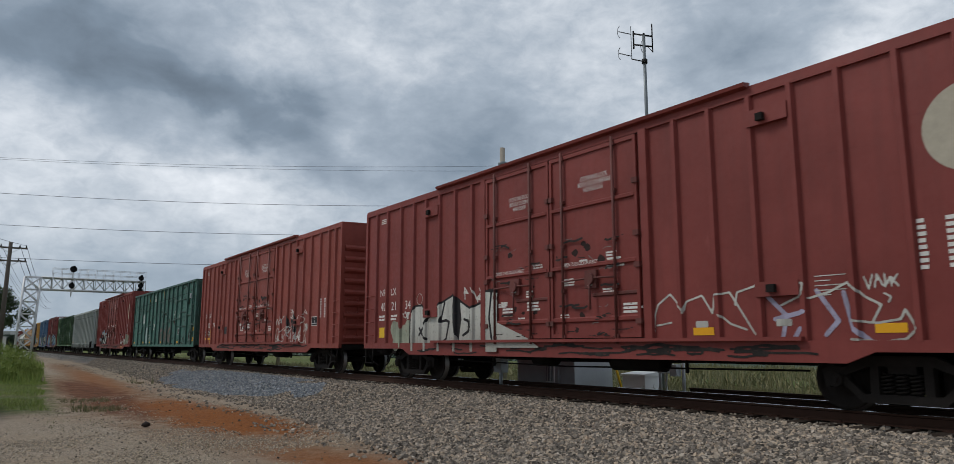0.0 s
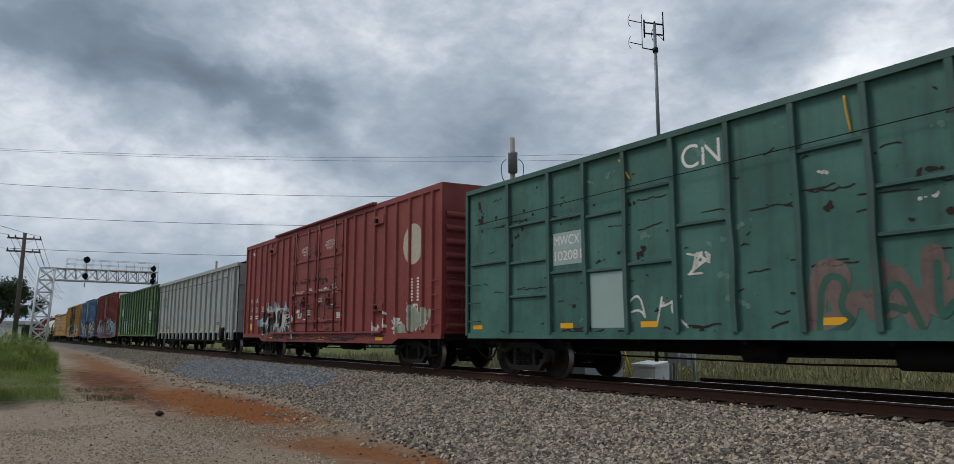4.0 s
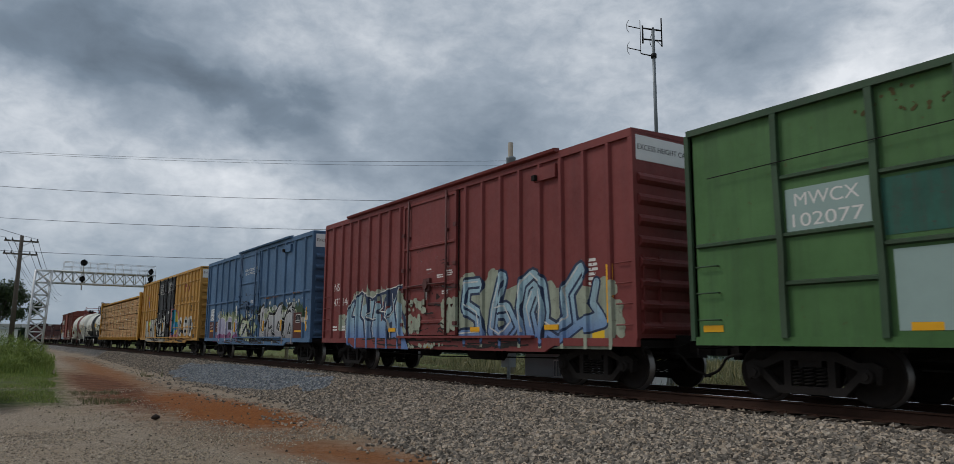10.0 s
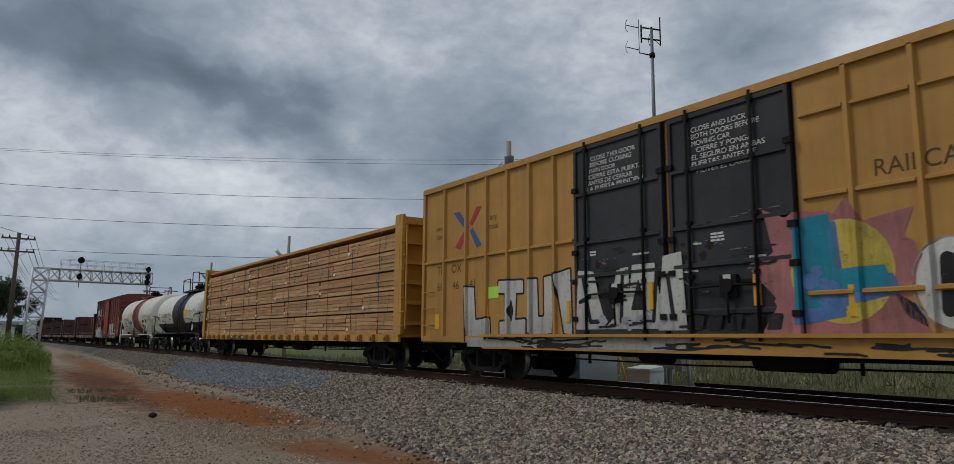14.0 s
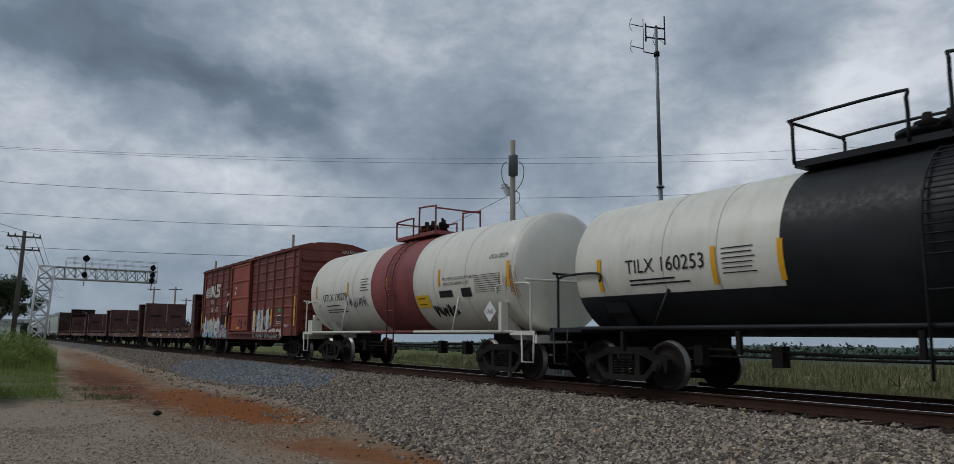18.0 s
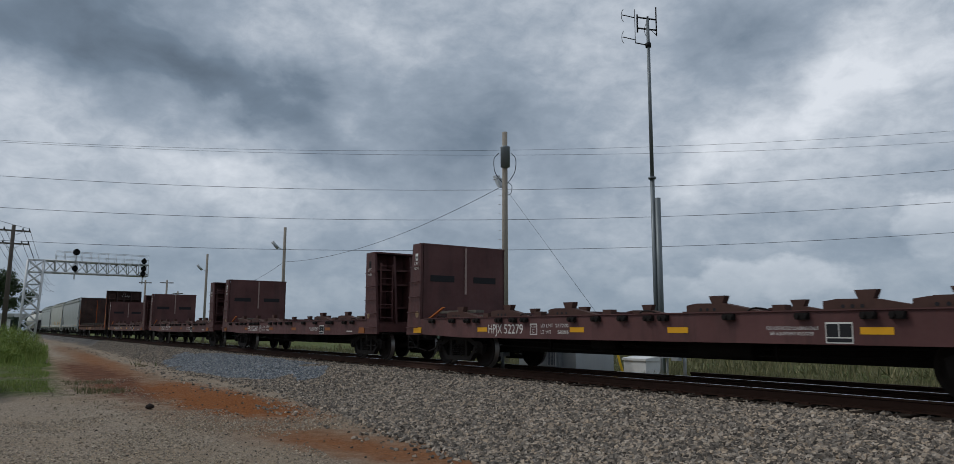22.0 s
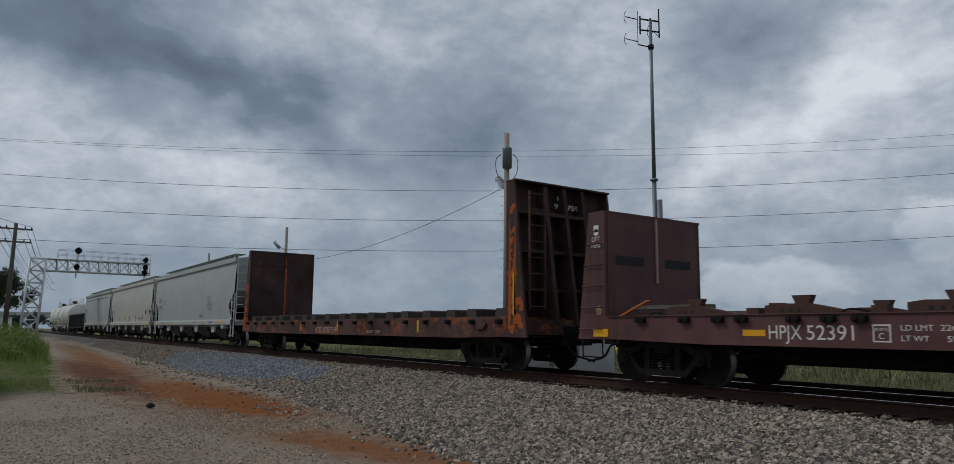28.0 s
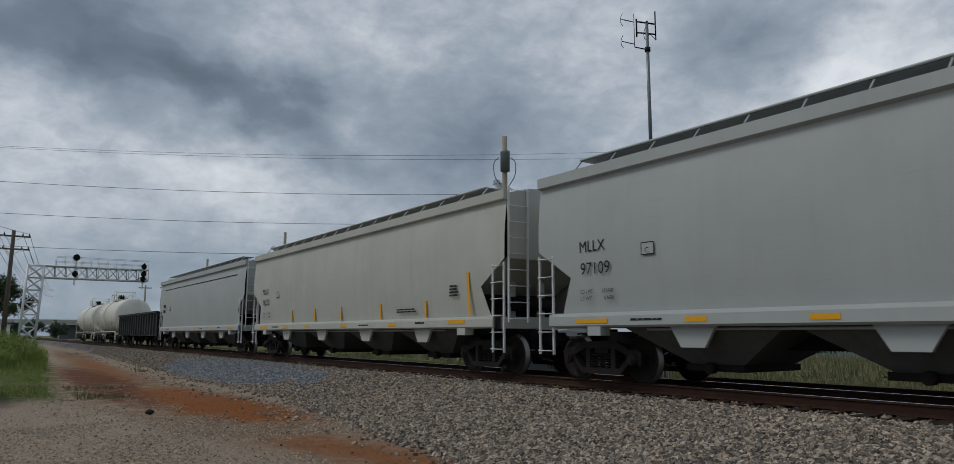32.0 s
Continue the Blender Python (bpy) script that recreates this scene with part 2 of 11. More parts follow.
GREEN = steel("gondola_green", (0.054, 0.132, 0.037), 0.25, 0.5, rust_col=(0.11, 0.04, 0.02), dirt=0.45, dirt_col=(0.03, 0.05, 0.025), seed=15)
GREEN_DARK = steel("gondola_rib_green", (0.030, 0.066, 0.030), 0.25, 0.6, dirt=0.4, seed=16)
TEAL_DARK = steel("gondola_rib_teal", (0.036, 0.095, 0.078), 0.25, 0.7, dirt=0.45, seed=17)
GREY = steel("hopper_grey", (0.292, 0.314, 0.295), 0.12, 0.10, dirt=0.38, dirt_col=(0.17, 0.17, 0.15), seed=18)
HOPPER = steel("hopper_pale_grey", (0.372, 0.394, 0.382), 0.06, 0.05, dirt=0.22, dirt_col=(0.30, 0.30, 0.27), seed=19)
HOPPER2 = steel("hopper_cream_grey", (0.43, 0.435, 0.39), 0.07, 0.06, dirt=0.25, dirt_col=(0.33, 0.31, 0.25), seed=20)
TANK_WHITE = steel("tank_white", (0.66, 0.645, 0.57), 0.07, 0.08, rust_col=(0.3, 0.14, 0.05), dirt=0.35, dirt_col=(0.38, 0.33, 0.24), rough=0.4, seed=21)
TANK_BLACK = steel("tank_black", (0.010, 0.0115, 0.014), 0.3, 0.1, dirt=0.15, dirt_col=(0.03, 0.028, 0.026), rough=0.45, seed=22)
TANK_BLACK.node_tree.nodes["Principled BSDF"].inputs["Specular IOR Level"].default_value = 0.18
TANK_MAROON = steel("tank_maroon", (0.21, 0.05, 0.048), 0.25, 0.2, rust_col=(0.42, 0.30, 0.27), dirt=0.3, seed=23)
FLAT_BROWN = steel("flatcar_brown", (0.094, 0.036, 0.033), 0.25, 0.3, dirt=0.5, dirt_col=(0.03, 0.02, 0.018), seed=24)
RUSTY = steel("flatcar_rust", (0.052, 0.019, 0.012), 0.5, 0.95, rust_col=(0.34, 0.085, 0.016), dirt=0.5, dirt_col=(0.02, 0.014, 0.012), rough=0.75, seed=25, eaten=0.13)
RUSTY_DARK = steel("bulkhead_rust", (0.036, 0.014, 0.010), 0.5, 0.9, rust_col=(0.26, 0.06, 0.014), dirt=0.5, dirt_col=(0.02, 0.014, 0.012), rough=0.75, seed=28, eaten=0.03)
BLACK_CAR = steel("gondola_black", (0.014, 0.014, 0.015), 0.3, 0.2, dirt=0.3, seed=26)
DOOR_BLACK = steel("door_black", (0.020, 0.021, 0.024), 0.25, 0.1, dirt=0.3, dirt_col=(0.06, 0.05, 0.04), seed=27)
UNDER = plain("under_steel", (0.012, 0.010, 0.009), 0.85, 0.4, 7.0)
TRUCK = plain("truck_steel", (0.020, 0.0165, 0.0145), 0.8, 0.5, 8.0)
WHEEL = plain("wheel_steel", (0.017, 0.013, 0.011), 0.8, 0.4, 9.0)
TREAD = plain("wheel_tread", (0.20, 0.19, 0.18), 0.4, 0.2, 9.0, 0.9)
GALV = plain("galvanised", (0.42, 0.44, 0.45), 0.5, 0.15, 4.0, 0.4)
WHITE = plain("white_paint", (0.72, 0.72, 0.70), 0.6, 0.08, 5.0)
MARK_WHITE = plain("lettering_white", (0.66, 0.64, 0.60), 0.6, 0.12, 9.0)
MARK_BLACK = plain("lettering_black", (0.02, 0.02, 0.022), 0.6, 0.2, 9.0)
MARK_BROWN = plain("lettering_brown", (0.10, 0.055, 0.02), 0.6, 0.2, 9.0)
STRIPE = plain("reflector_yellow", (0.72, 0.36, 0.02), 0.4, 0.08, 9.0)
PLACARD = plain("placard_yellow", (0.72, 0.46, 0.03), 0.5, 0.08, 9.0)
BROWN_PANEL = plain("stencil_panel_brown", (0.085, 0.028, 0.022), 0.6, 0.15, 9.0)


# ---- mesh helpers ----
class Mesh:
    """Collects vertices and faces for one part."""

    def __init__(self):
        self.v, self.f, self.s = [], [], []

    def face(self, idx, smooth=False):
        self.f.append(tuple(idx))
        self.s.append(smooth)

    def box(self, x0, x1, y0, y1, z0, z1):
        b = len(self.v)
        self.v += [(x, y, z) for x in (x0, x1) for y in (y0, y1) for z in (z0, z1)]
        for q in ((0, 1, 3, 2), (4, 6, 7, 5), (0, 4, 5, 1), (2, 3, 7, 6), (0, 2, 6, 4), (1, 5, 7, 3)):
            self.face([b + i for i in q])
        return self

    def cbox(self, x, y, z, sx, sy, sz):
        return self.box(x - sx / 2, x + sx / 2, y - sy / 2, y + sy / 2, z - sz / 2, z + sz / 2)

    def prism(self, pts, axis, a, b):
        """Extrudes a 2D outline along an axis ('x': pts are y, z; 'y': x, z; 'z': x, y)."""
        put = {"x": lambda p, t: (t, p[0], p[1]), "y": lambda p, t: (p[0], t, p[1]), "z": lambda p, t: (p[0], p[1], t)}[axis]
        s, n = len(self.v), len(pts)
        self.v += [put(p, a) for p in pts] + [put(p, b) for p in pts]
        self.face(range(s, s + n))
        self.face(range(s + 2 * n - 1, s + n - 1, -1))
        for i in range(n):
            j = (i + 1) % n
            self.face((s + j, s + i, s + n + i, s + n + j))
        return self

    def cyl(self, p0, p1, r, n=10, r2=None, caps=True):
        p0, p1 = Vector(p0), Vector(p1)
        r2 = r if r2 is None else r2
        d = (p1 - p0).normalized()
        u = d.orthogonal().normalized()
        w = d.cross(u)
        s = len(self.v)
        for p, rr in ((p0, r), (p1, r2)):
            for i in range(n):
                a = 2 * math.pi * i / n
                self.v.append(tuple(p + rr * (math.cos(a) * u + math.sin(a) * w)))
        for i in range(n):
            j = (i + 1) % n
            self.face((s + i, s + j, s + n + j, s + n + i), True)
        if caps:
            self.face(range(s + n - 1, s - 1, -1))
            self.face(range(s + n, s + 2 * n))
        return self

    def tube(self, pts, r, n=6):
        """One swept pipe through points."""
        P = [Vector(p) for p in pts]
        P = [p for i, p in enumerate(P) if i == 0 or (p - P[i - 1]).length > 1e-6]
        s, u = len(self.v), None
        for i, p in enumerate(P):
            d = (P[min(i + 1, len(P) - 1)] - P[max(i - 1, 0)]).normalized()
            if u is None:
                u = d.orthogonal().normalized()
            u = (u - d * u.dot(d)).normalized()
            w = d.cross(u)
            for k in range(n):
                a = 2 * math.pi * k / n
                self.v.append(tuple(p + r * (math.cos(a) * u + math.sin(a) * w)))
        for i in range(len(P) - 1):
            for k in range(n):
                j = (k + 1) % n
                self.face((s + i * n + k, s + i * n + j, s + (i + 1) * n + j, s + (i + 1) * n + k), True)
        self.face(range(s + n - 1, s - 1, -1))
        e = s + (len(P) - 1) * n
        self.face(range(e, e + n))
        return self

    def lathe(self, prof, n=24, axis="y", centre=(0, 0, 0)):
        """Turns a profile of (along, radius) about an axis."""
        s, cx = len(self.v), Vector(centre)
        for a, r in prof:
            for i in range(n):
                t = 2 * math.pi * i / n
                c, d = r * math.cos(t), r * math.sin(t)
                p = {"y": (c, a, d), "x": (a, c, d), "z": (c, d, a)}[axis]
                self.v.append(tuple(cx + Vector(p)))
        for k in range(len(prof) - 1):
            for i in range(n):
                j = (i + 1) % n
                self.face((s + k * n + i, s + k * n + j, s + (k + 1) * n + j, s + (k + 1) * n + i), True)
        self.face(range(s + n - 1, s - 1, -1))
        e = s + (len(prof) - 1) * n
        self.face(range(e, e + n))
        return self

    def data(self, name, mat):
        me = bpy.data.meshes.new(name)
        me.from_pydata(self.v, [], self.f)
        me.polygons.foreach_set("use_smooth", self.s)
        bm = bmesh.new()
        bm.from_mesh(me)
        bmesh.ops.recalc_face_normals(bm, faces=bm.faces)
        bm.to_mesh(me)
        bm.free()
        me.materials.append(mat)
        return me


def part(name, m, mat, parent=None, label="", at=None):
    """Links a Mesh (or mesh data that parts share) as one object under a thing or a part."""
    me = m.data(name, mat) if isinstance(m, Mesh) else m
    ob = new(name, me)
    if parent is not None:
        ob.parent = parent
    if at is not None:
        ob.location = at
    if label:
        ob["label"] = label
    return ob


def thing(name, label, category, group="", at=(0, 0, 0), kind=""):
    ob = new(name)
    ob.location = at
    ob.empty_display_size = 0.2
    return tagged(ob, label, category, group, kind)


def single(name, m, mat, label, category, group="", kind="", at=None):
    return tagged(part(name, m, mat, at=at), label, category, group, kind)


def lettering(parent, text, x, z, height, mat, y, name="lettering", width=None, end=False, label=""):
    """Painted letters: on a side that faces -y, or, with end, on an end that faces +x (x is then the y of their start)."""
    cu = bpy.data.curves.new("t", "FONT")
    cu.body, cu.size = text, 1.0
    tmp = bpy.data.objects.new("t", cu)
    scene.collection.objects.link(tmp)
    me = bpy.data.meshes.new_from_object(tmp)
    bpy.data.objects.remove(tmp)
    bpy.data.curves.remove(cu)
    n = len(me.vertices)
    co = np.empty(n * 3)
    me.vertices.foreach_get("co", co)
    co = co.reshape(-1, 3)
    k = height / 0.69
    lo, hi = co[:, 0].min(), co[:, 0].max()
    kx = k if width is None else width / (hi - lo)
    out = np.zeros_like(co)
    if end:
        out[:, 0], out[:, 1], out[:, 2] = y, x + (co[:, 0] - lo) * kx, z + co[:, 1] * k
    else:
        out[:, 0], out[:, 1], out[:, 2] = x + (co[:, 0] - lo) * kx, y, z + co[:, 1] * k
    me.vertices.foreach_set("co", out.ravel())
    me.materials.append(mat)
    me.update()
    return part(name, me, mat, parent, label)


# ---- ground ----
def toe(x):
    """Where the ballast's foot lies on the camera's side."""
    return float(np.interp(x, (-70, -40, -27, -19, -13, -8, 0), (8.8, 7.5, 7.1, 7.1, 6.3, 5.7, 5.6)))


def ground_z(x, y):
    n = noise.noise(Vector((x * 0.25, y * 0.4, 0))) * 0.06 + noise.noise(Vector((x * 1.1, y * 1.3, 5))) * 0.025
    if y < 9.9:
        t = toe(x)
        f = min(1, max(0, (y - t) / (9.7 - t)))
        z = -0.74 + 0.50 * (f * f * (3 - 2 * f)) ** 0.8 + n * (1 - 0.6 * f)
        if x < -20 and y < 4.0:
            z += 0.22 * min(1, (4.0 - y) / 3) * min(1, (-20 - x) / 15)
    elif y < 13.6:
        z = -0.23 + n * 0.3
    elif y < 17:
        z = -0.23 - 0.55 * (y - 13.6) / 3.4 + n
    elif y < 60:
        z = -0.78 - 0.45 * (y - 17) / 43 + n * 2
    else:
        z = -1.23 - 9.0 * min(1, (y - 60) / 160) + n * 3
    if x < -150:
        z -= 0.3 * min(1, (-150 - x) / 100)
    return z


def spaced(stops):
    out = []
    for a, b, n in stops:
        out += [a + (b - a) * i / n for i in range(n)]
    return out + [stops[-1][1]]


GX = spaced([(-1500, -220, 14), (-220, -90, 40), (-90, -45, 60), (-45, 0, 150), (0, 30, 30), (30, 1500, 14)])
GY = spaced([(-1200, -30, 10), (-30, 0, 24), (0, 5, 22), (5, 10.4, 44), (10.4, 13.4, 10), (13.4, 24, 30), (24, 70, 24), (70, 240, 16), (240, 1500, 8)])


def ground_material():
    m, N, L, P = mat_base("ground_earth")
    geo = N.new("ShaderNodeNewGeometry").outputs["Position"]
    sp = N.new("ShaderNodeSeparateXYZ")
    L.new(geo, sp.inputs[0])
    X, Y = sp.outputs[0], sp.outputs[1]

    def mth(op, a, b=None, c=None):
        n = N.new("ShaderNodeMath")
        n.operation = op
        for i, v in enumerate((a, b, c)):
            if v is None:
                continue
            if isinstance(v, (int, float)):
                n.inputs[i].default_value = v
            else:
                L.new(v, n.inputs[i])
        return n.outputs[0]

    wob = noise_node(N, L, 0.45, 6, 0.65, vec=geo)
    wob2 = noise_node(N, L, 2.2, 6, 0.7, vec=geo)
    fine = noise_node(N, L, 14.0, 6, 0.75, vec=geo)
    grit = noise_node(N, L, 45.0, 3, 0.7, vec=geo)
    # gravelly tan earth of the lane
    lane = mixed(N, L, ranged(N, L, wob2, 0.3, 0.7), (0.31, 0.228, 0.15), (0.47, 0.36, 0.25))
    lane = mixed(N, L, ranged(N, L, grit, 0.52, 0.66, 0, 0.75), lane, (0.38, 0.36, 0.33))
    lane = mixed(N, L, ranged(N, L, fine, 0.60, 0.74, 0, 0.45), lane, (0.12, 0.095, 0.075))

    def pebbles(scale, jitter):
        """Packed little stones: a tone for each cell, and dark joints."""
        out = []
        for feature in ("F1", "DISTANCE_TO_EDGE"):
            v = N.new("ShaderNodeTexVoronoi")
            v.feature = feature
            v.inputs["Scale"].default_value = scale
            v.inputs["Randomness"].default_value = jitter
            L.new(geo, v.inputs["Vector"])
            out.append(v)
        tone = N.new("ShaderNodeSeparateColor")
        L.new(out[0].outputs["Color"], tone.inputs[0])
        return tone.outputs[0], out[1].outputs["Distance"]

    tone, joint = pebbles(38.0, 1.0)
    chips = mixed(N, L, tone, (0.21, 0.165, 0.118), (0.56, 0.46, 0.355))
    stony = ranged(N, L, noise_node(N, L, 0.55, 5, 0.6, shift=(3, 1, 0), vec=geo), 0.40, 0.60, 0.15, 0.85)
    lane = mixed(N, L, stony, lane, chips)
    lane = mixed(N, L, ranged(N, L, joint, 0.0, 0.16, 0.45, 0.0), lane, (0.10, 0.08, 0.06))
    stone_bed = mixed(N, L, ranged(N, L, wob, 0.35, 0.65), (0.20, 0.19, 0.18), (0.27, 0.255, 0.24))
    stone_bed = mixed(N, L, ranged(N, L, grit, 0.42, 0.6), (0.045, 0.041, 0.037), stone_bed)

    def spot(cx, cy, rx, ry, turn, soft):
        """An oval stain with a torn rim."""
        dx, dy = mth("ADD", X, -cx), mth("ADD", Y, -cy)
        c, s = math.cos(turn), math.sin(turn)
        u = mth("DIVIDE", mth("ADD", mth("MULTIPLY", dx, c), mth("MULTIPLY", dy, s)), rx)
        v = mth("DIVIDE", mth("ADD", mth("MULTIPLY", dx, -s), mth("MULTIPLY", dy, c)), ry)
        r = mth("ADD", mth("MULTIPLY", u, u), mth("MULTIPLY", v, v))
        r = mth("ADD", r, mth("ADD", mth("MULTIPLY_ADD", wob2, 2.6, -1.3), mth("MULTIPLY_ADD", fine, 1.2, -0.6)))
        return ranged(N, L, r, 1.0 - soft, 1.0 + soft, 1.0, 0.0)

    clay = mixed(N, L, ranged(N, L, fine, 0.35, 0.65), (0.17, 0.056, 0.014), (0.35, 0.124, 0.032))
    clay_dark = mixed(N, L, ranged(N, L, wob2, 0.35, 0.65), (0.095, 0.036, 0.018), (0.20, 0.076, 0.034))
    col = lane
    brown = mixed(N, L, ranged(N, L, wob2, 0.35, 0.65), (0.17, 0.085, 0.042), (0.28, 0.155, 0.082))
    for cx, cy, rx, ry, turn, soft, k, tone in (
            (-13.0, 4.4, 4.5, 1.1, 0.15, 0.9, 0.6, brown), (-32.0, 4.1, 14.0, 1.7, -0.03, 0.8, 0.8, brown),
            (-60.0, 6.0, 18.0, 1.0, -0.04, 0.8, 0.8, brown), (-42.0, 5.3, 13.0, 0.8, -0.05, 0.8, 0.6, clay),
            (-30.0, 3.8, 10.0, 0.95, -0.03, 0.7, 0.92, clay_dark), (-22.3, 3.7, 3.6, 0.75, -0.02, 0.7, 0.92, clay_dark),
            (-19.8, 5.0, 5.2, 1.1, 0.02, 0.55, 0.95, clay), (-16.6, 5.0, 3.3, 1.15, 0.12, 0.55, 0.95, clay),
            (-9.2, 4.95, 2.9, 0.7, 0.22, 0.9, 0.8, clay)):
        col = mixed(N, L, mth("MULTIPLY", spot(cx, cy, rx, ry, turn, soft), k), col, tone)
    # ballast spread
    edge = mth("ADD", Y, mth("MULTIPLY_ADD", wob2, 1.4, -0.7))
    foot = 5.7
    for xa, xb, rise in ((-8, -19, 1.4), (-27, -70, 1.7)):
        foot = mth("ADD", ranged(N, L, X, xb, xa, rise, 0.0), foot)
    bed = mth("MULTIPLY", ranged(N, L, mth("SUBTRACT", edge, foot), -0.25, 0.35), ranged(N, L, Y, 14.3, 15.2, 1.0, 0.0))
    col = mixed(N, L, bed, col, stone_bed)
    # grass: beyond the track, and in the corner behind the lane
    turf = mixed(N, L, ranged(N, L, wob2, 0.3, 0.7), (0.055, 0.085, 0.022), (0.13, 0.145, 0.045))
    turf = mixed(N, L, ranged(N, L, wob, 0.45, 0.7, 0, 0.7), turf, (0.17, 0.145, 0.06))
    back = ranged(N, L, edge, 14.6, 16.2)
    left = mth("MULTIPLY", ranged(N, L, mth("MULTIPLY_ADD", X, 0.06, edge), 0.35, 0.95, 1.0, 0.0), ranged(N, L, mth("MULTIPLY_ADD", wob2, 4.0, X), -20.5, -18.5, 1.0, 0.0))
    col = mixed(N, L, mth("MAXIMUM", back, left), col, turf)
    # the far country, with bluish distance haze mixed into its colour
    far = ranged(N, L, Y, 150, 400)
    col = mixed(N, L, far, col, (0.06, 0.085, 0.07))
    L.new(col, P.inputs["Base Color"])
    P.inputs["Roughness"].default_value = 0.95
    P.inputs["Specular IOR Level"].default_value = 0.2
    bumped(N, L, P, mth("ADD", mth("MULTIPLY", fine, 0.6), mth("ADD", mth("MULTIPLY", grit, 0.4), ranged(N, L, joint, 0.0, 0.3, 0.0, 0.5))), 0.9, 0.03)
    return m


gm = Mesh()
gm.v = [(x, y, ground_z(x, y)) for x in GX for y in GY]
ny = len(GY)
for i in range(len(GX) - 1):
    for j in range(ny - 1):
        gm.face((i * ny + j, (i + 1) * ny + j, (i + 1) * ny + j + 1, i * ny + j + 1), True)
single("ground", gm, ground_material(), "tan gravelly earth lane with red clay stains and grass", "ground", kind="structure")


# ---- track ----
RAIL_RUST = plain("rail_rust", (0.048, 0.024, 0.016), 0.85, 0.35, 5.0)
RAIL_HEAD = plain("rail_head", (0.55, 0.55, 0.56), 0.22, 0.08, 3.0, 1.0, 0.05)
TIE = plain("tie_wood", (0.038, 0.028, 0.021), 0.9, 0.4, 7.0, 0, 0.6)
for y in RAIL_Y:
    web = Mesh().prism([(y - 0.075, -0.178), (y + 0.075, -0.178), (y + 0.07, -0.160), (y + 0.012, -0.142), (y + 0.010, -0.045),
                        (y + 0.037, -0.032), (y + 0.037, -0.004), (y - 0.037, -0.004), (y - 0.037, -0.032), (y - 0.010, -0.045), (y - 0.012, -0.142), (y - 0.07, -0.160)], "x", -420, 60)
    rail = single("rail", web, RAIL_RUST, "rusty steel rail with a polished running surface on wooden ties", "rail", "rails of the track", "structure")
    part("rail_head", Mesh().prism([(y - 0.030, -0.004), (y + 0.030, -0.004), (y + 0.026, 0.0), (y - 0.026, 0.0)], "x", -420, 60), RAIL_HEAD, rail, "bright worn steel running surface")
spare = single("spare_rail", Mesh().prism([(13.50, -0.20), (13.66, -0.20), (13.60, -0.16), (13.60, -0.05), (13.63, -0.03), (13.63, 0.0), (13.54, 0.0), (13.54, -0.03), (13.57, -0.05), (13.57, -0.16)], "x", -11.0, 42),
               RAIL_RUST, "spare rusty rail lying on the ballast beside the track", "rail")
tie_me = Mesh().box(-0.115, 0.115, -1.3, 1.3, -0.17, 0.0).data("tie", TIE)
plate_me = Mesh().box(-0.1, 0.1, -0.17, 0.17, 0.0, 0.012).box(-0.03, 0.03, -0.12, -0.085, 0.012, 0.035).box(-0.03, 0.03, 0.085, 0.12, 0.012, 0.035).data("tie_plate", RAIL_RUST)
ties = thing("ties", "dark creosoted wooden ties under the rails with spiked plates", "railway ties", kind="structure")
rnd = random.Random(4)
for i in range(150):
    x = 8 - i * 0.5
    t = part("tie", tie_me, TIE, ties, at=(x + rnd.uniform(-0.03, 0.03), TRACK_Y + rnd.uniform(-0.04, 0.04), -0.188))
    t.rotation_euler[2] = rnd.uniform(-0.015, 0.015)
    for y in RAIL_Y:
        part("tie_plate", plate_me, RAIL_RUST, t, at=(0, y - TRACK_Y, 0.0))
far_ties = Mesh()
for i in range(150, 520):
    far_ties.box(8 - i * 0.5 - 0.115, 8 - i * 0.5 + 0.115, TRACK_Y - 1.3, TRACK_Y + 1.3, -0.36, -0.19)
single("ties_far", far_ties, TIE, "row of dark wooden ties running far down the track", "railway ties", kind="stuff")


# ---- ballast stones ----
def stone_material(name, a, b):
    m, N, L, P = mat_base(name)
    r = N.new("ShaderNodeNewGeometry").outputs["Random Per Island"]
    rp = N.new("ShaderNodeValToRGB")
    e = rp.color_ramp.elements
    e[0].color, e[1].color = (*a, 1), (*b, 1)
    mid = e.new(0.55)
    mid.color = (*[(p + q) / 2 * 0.95 for p, q in zip(a, b)], 1)
    warm = e.new(0.8)
    warm.color = (b[0] * 0.95, b[1] * 0.86, b[2] * 0.75, 1)
    L.new(r, rp.inputs[0])
    n = noise_node(N, L, 30, 4, 0.6)
    L.new(mixed(N, L, ranged(N, L, n, 0.4, 0.7, 0, 0.35), rp.outputs[0], (0.10, 0.09, 0.08)), P.inputs["Base Color"])
    P.inputs["Roughness"].default_value = 0.9
    P.inputs["Specular IOR Level"].default_value = 0.2
    return m


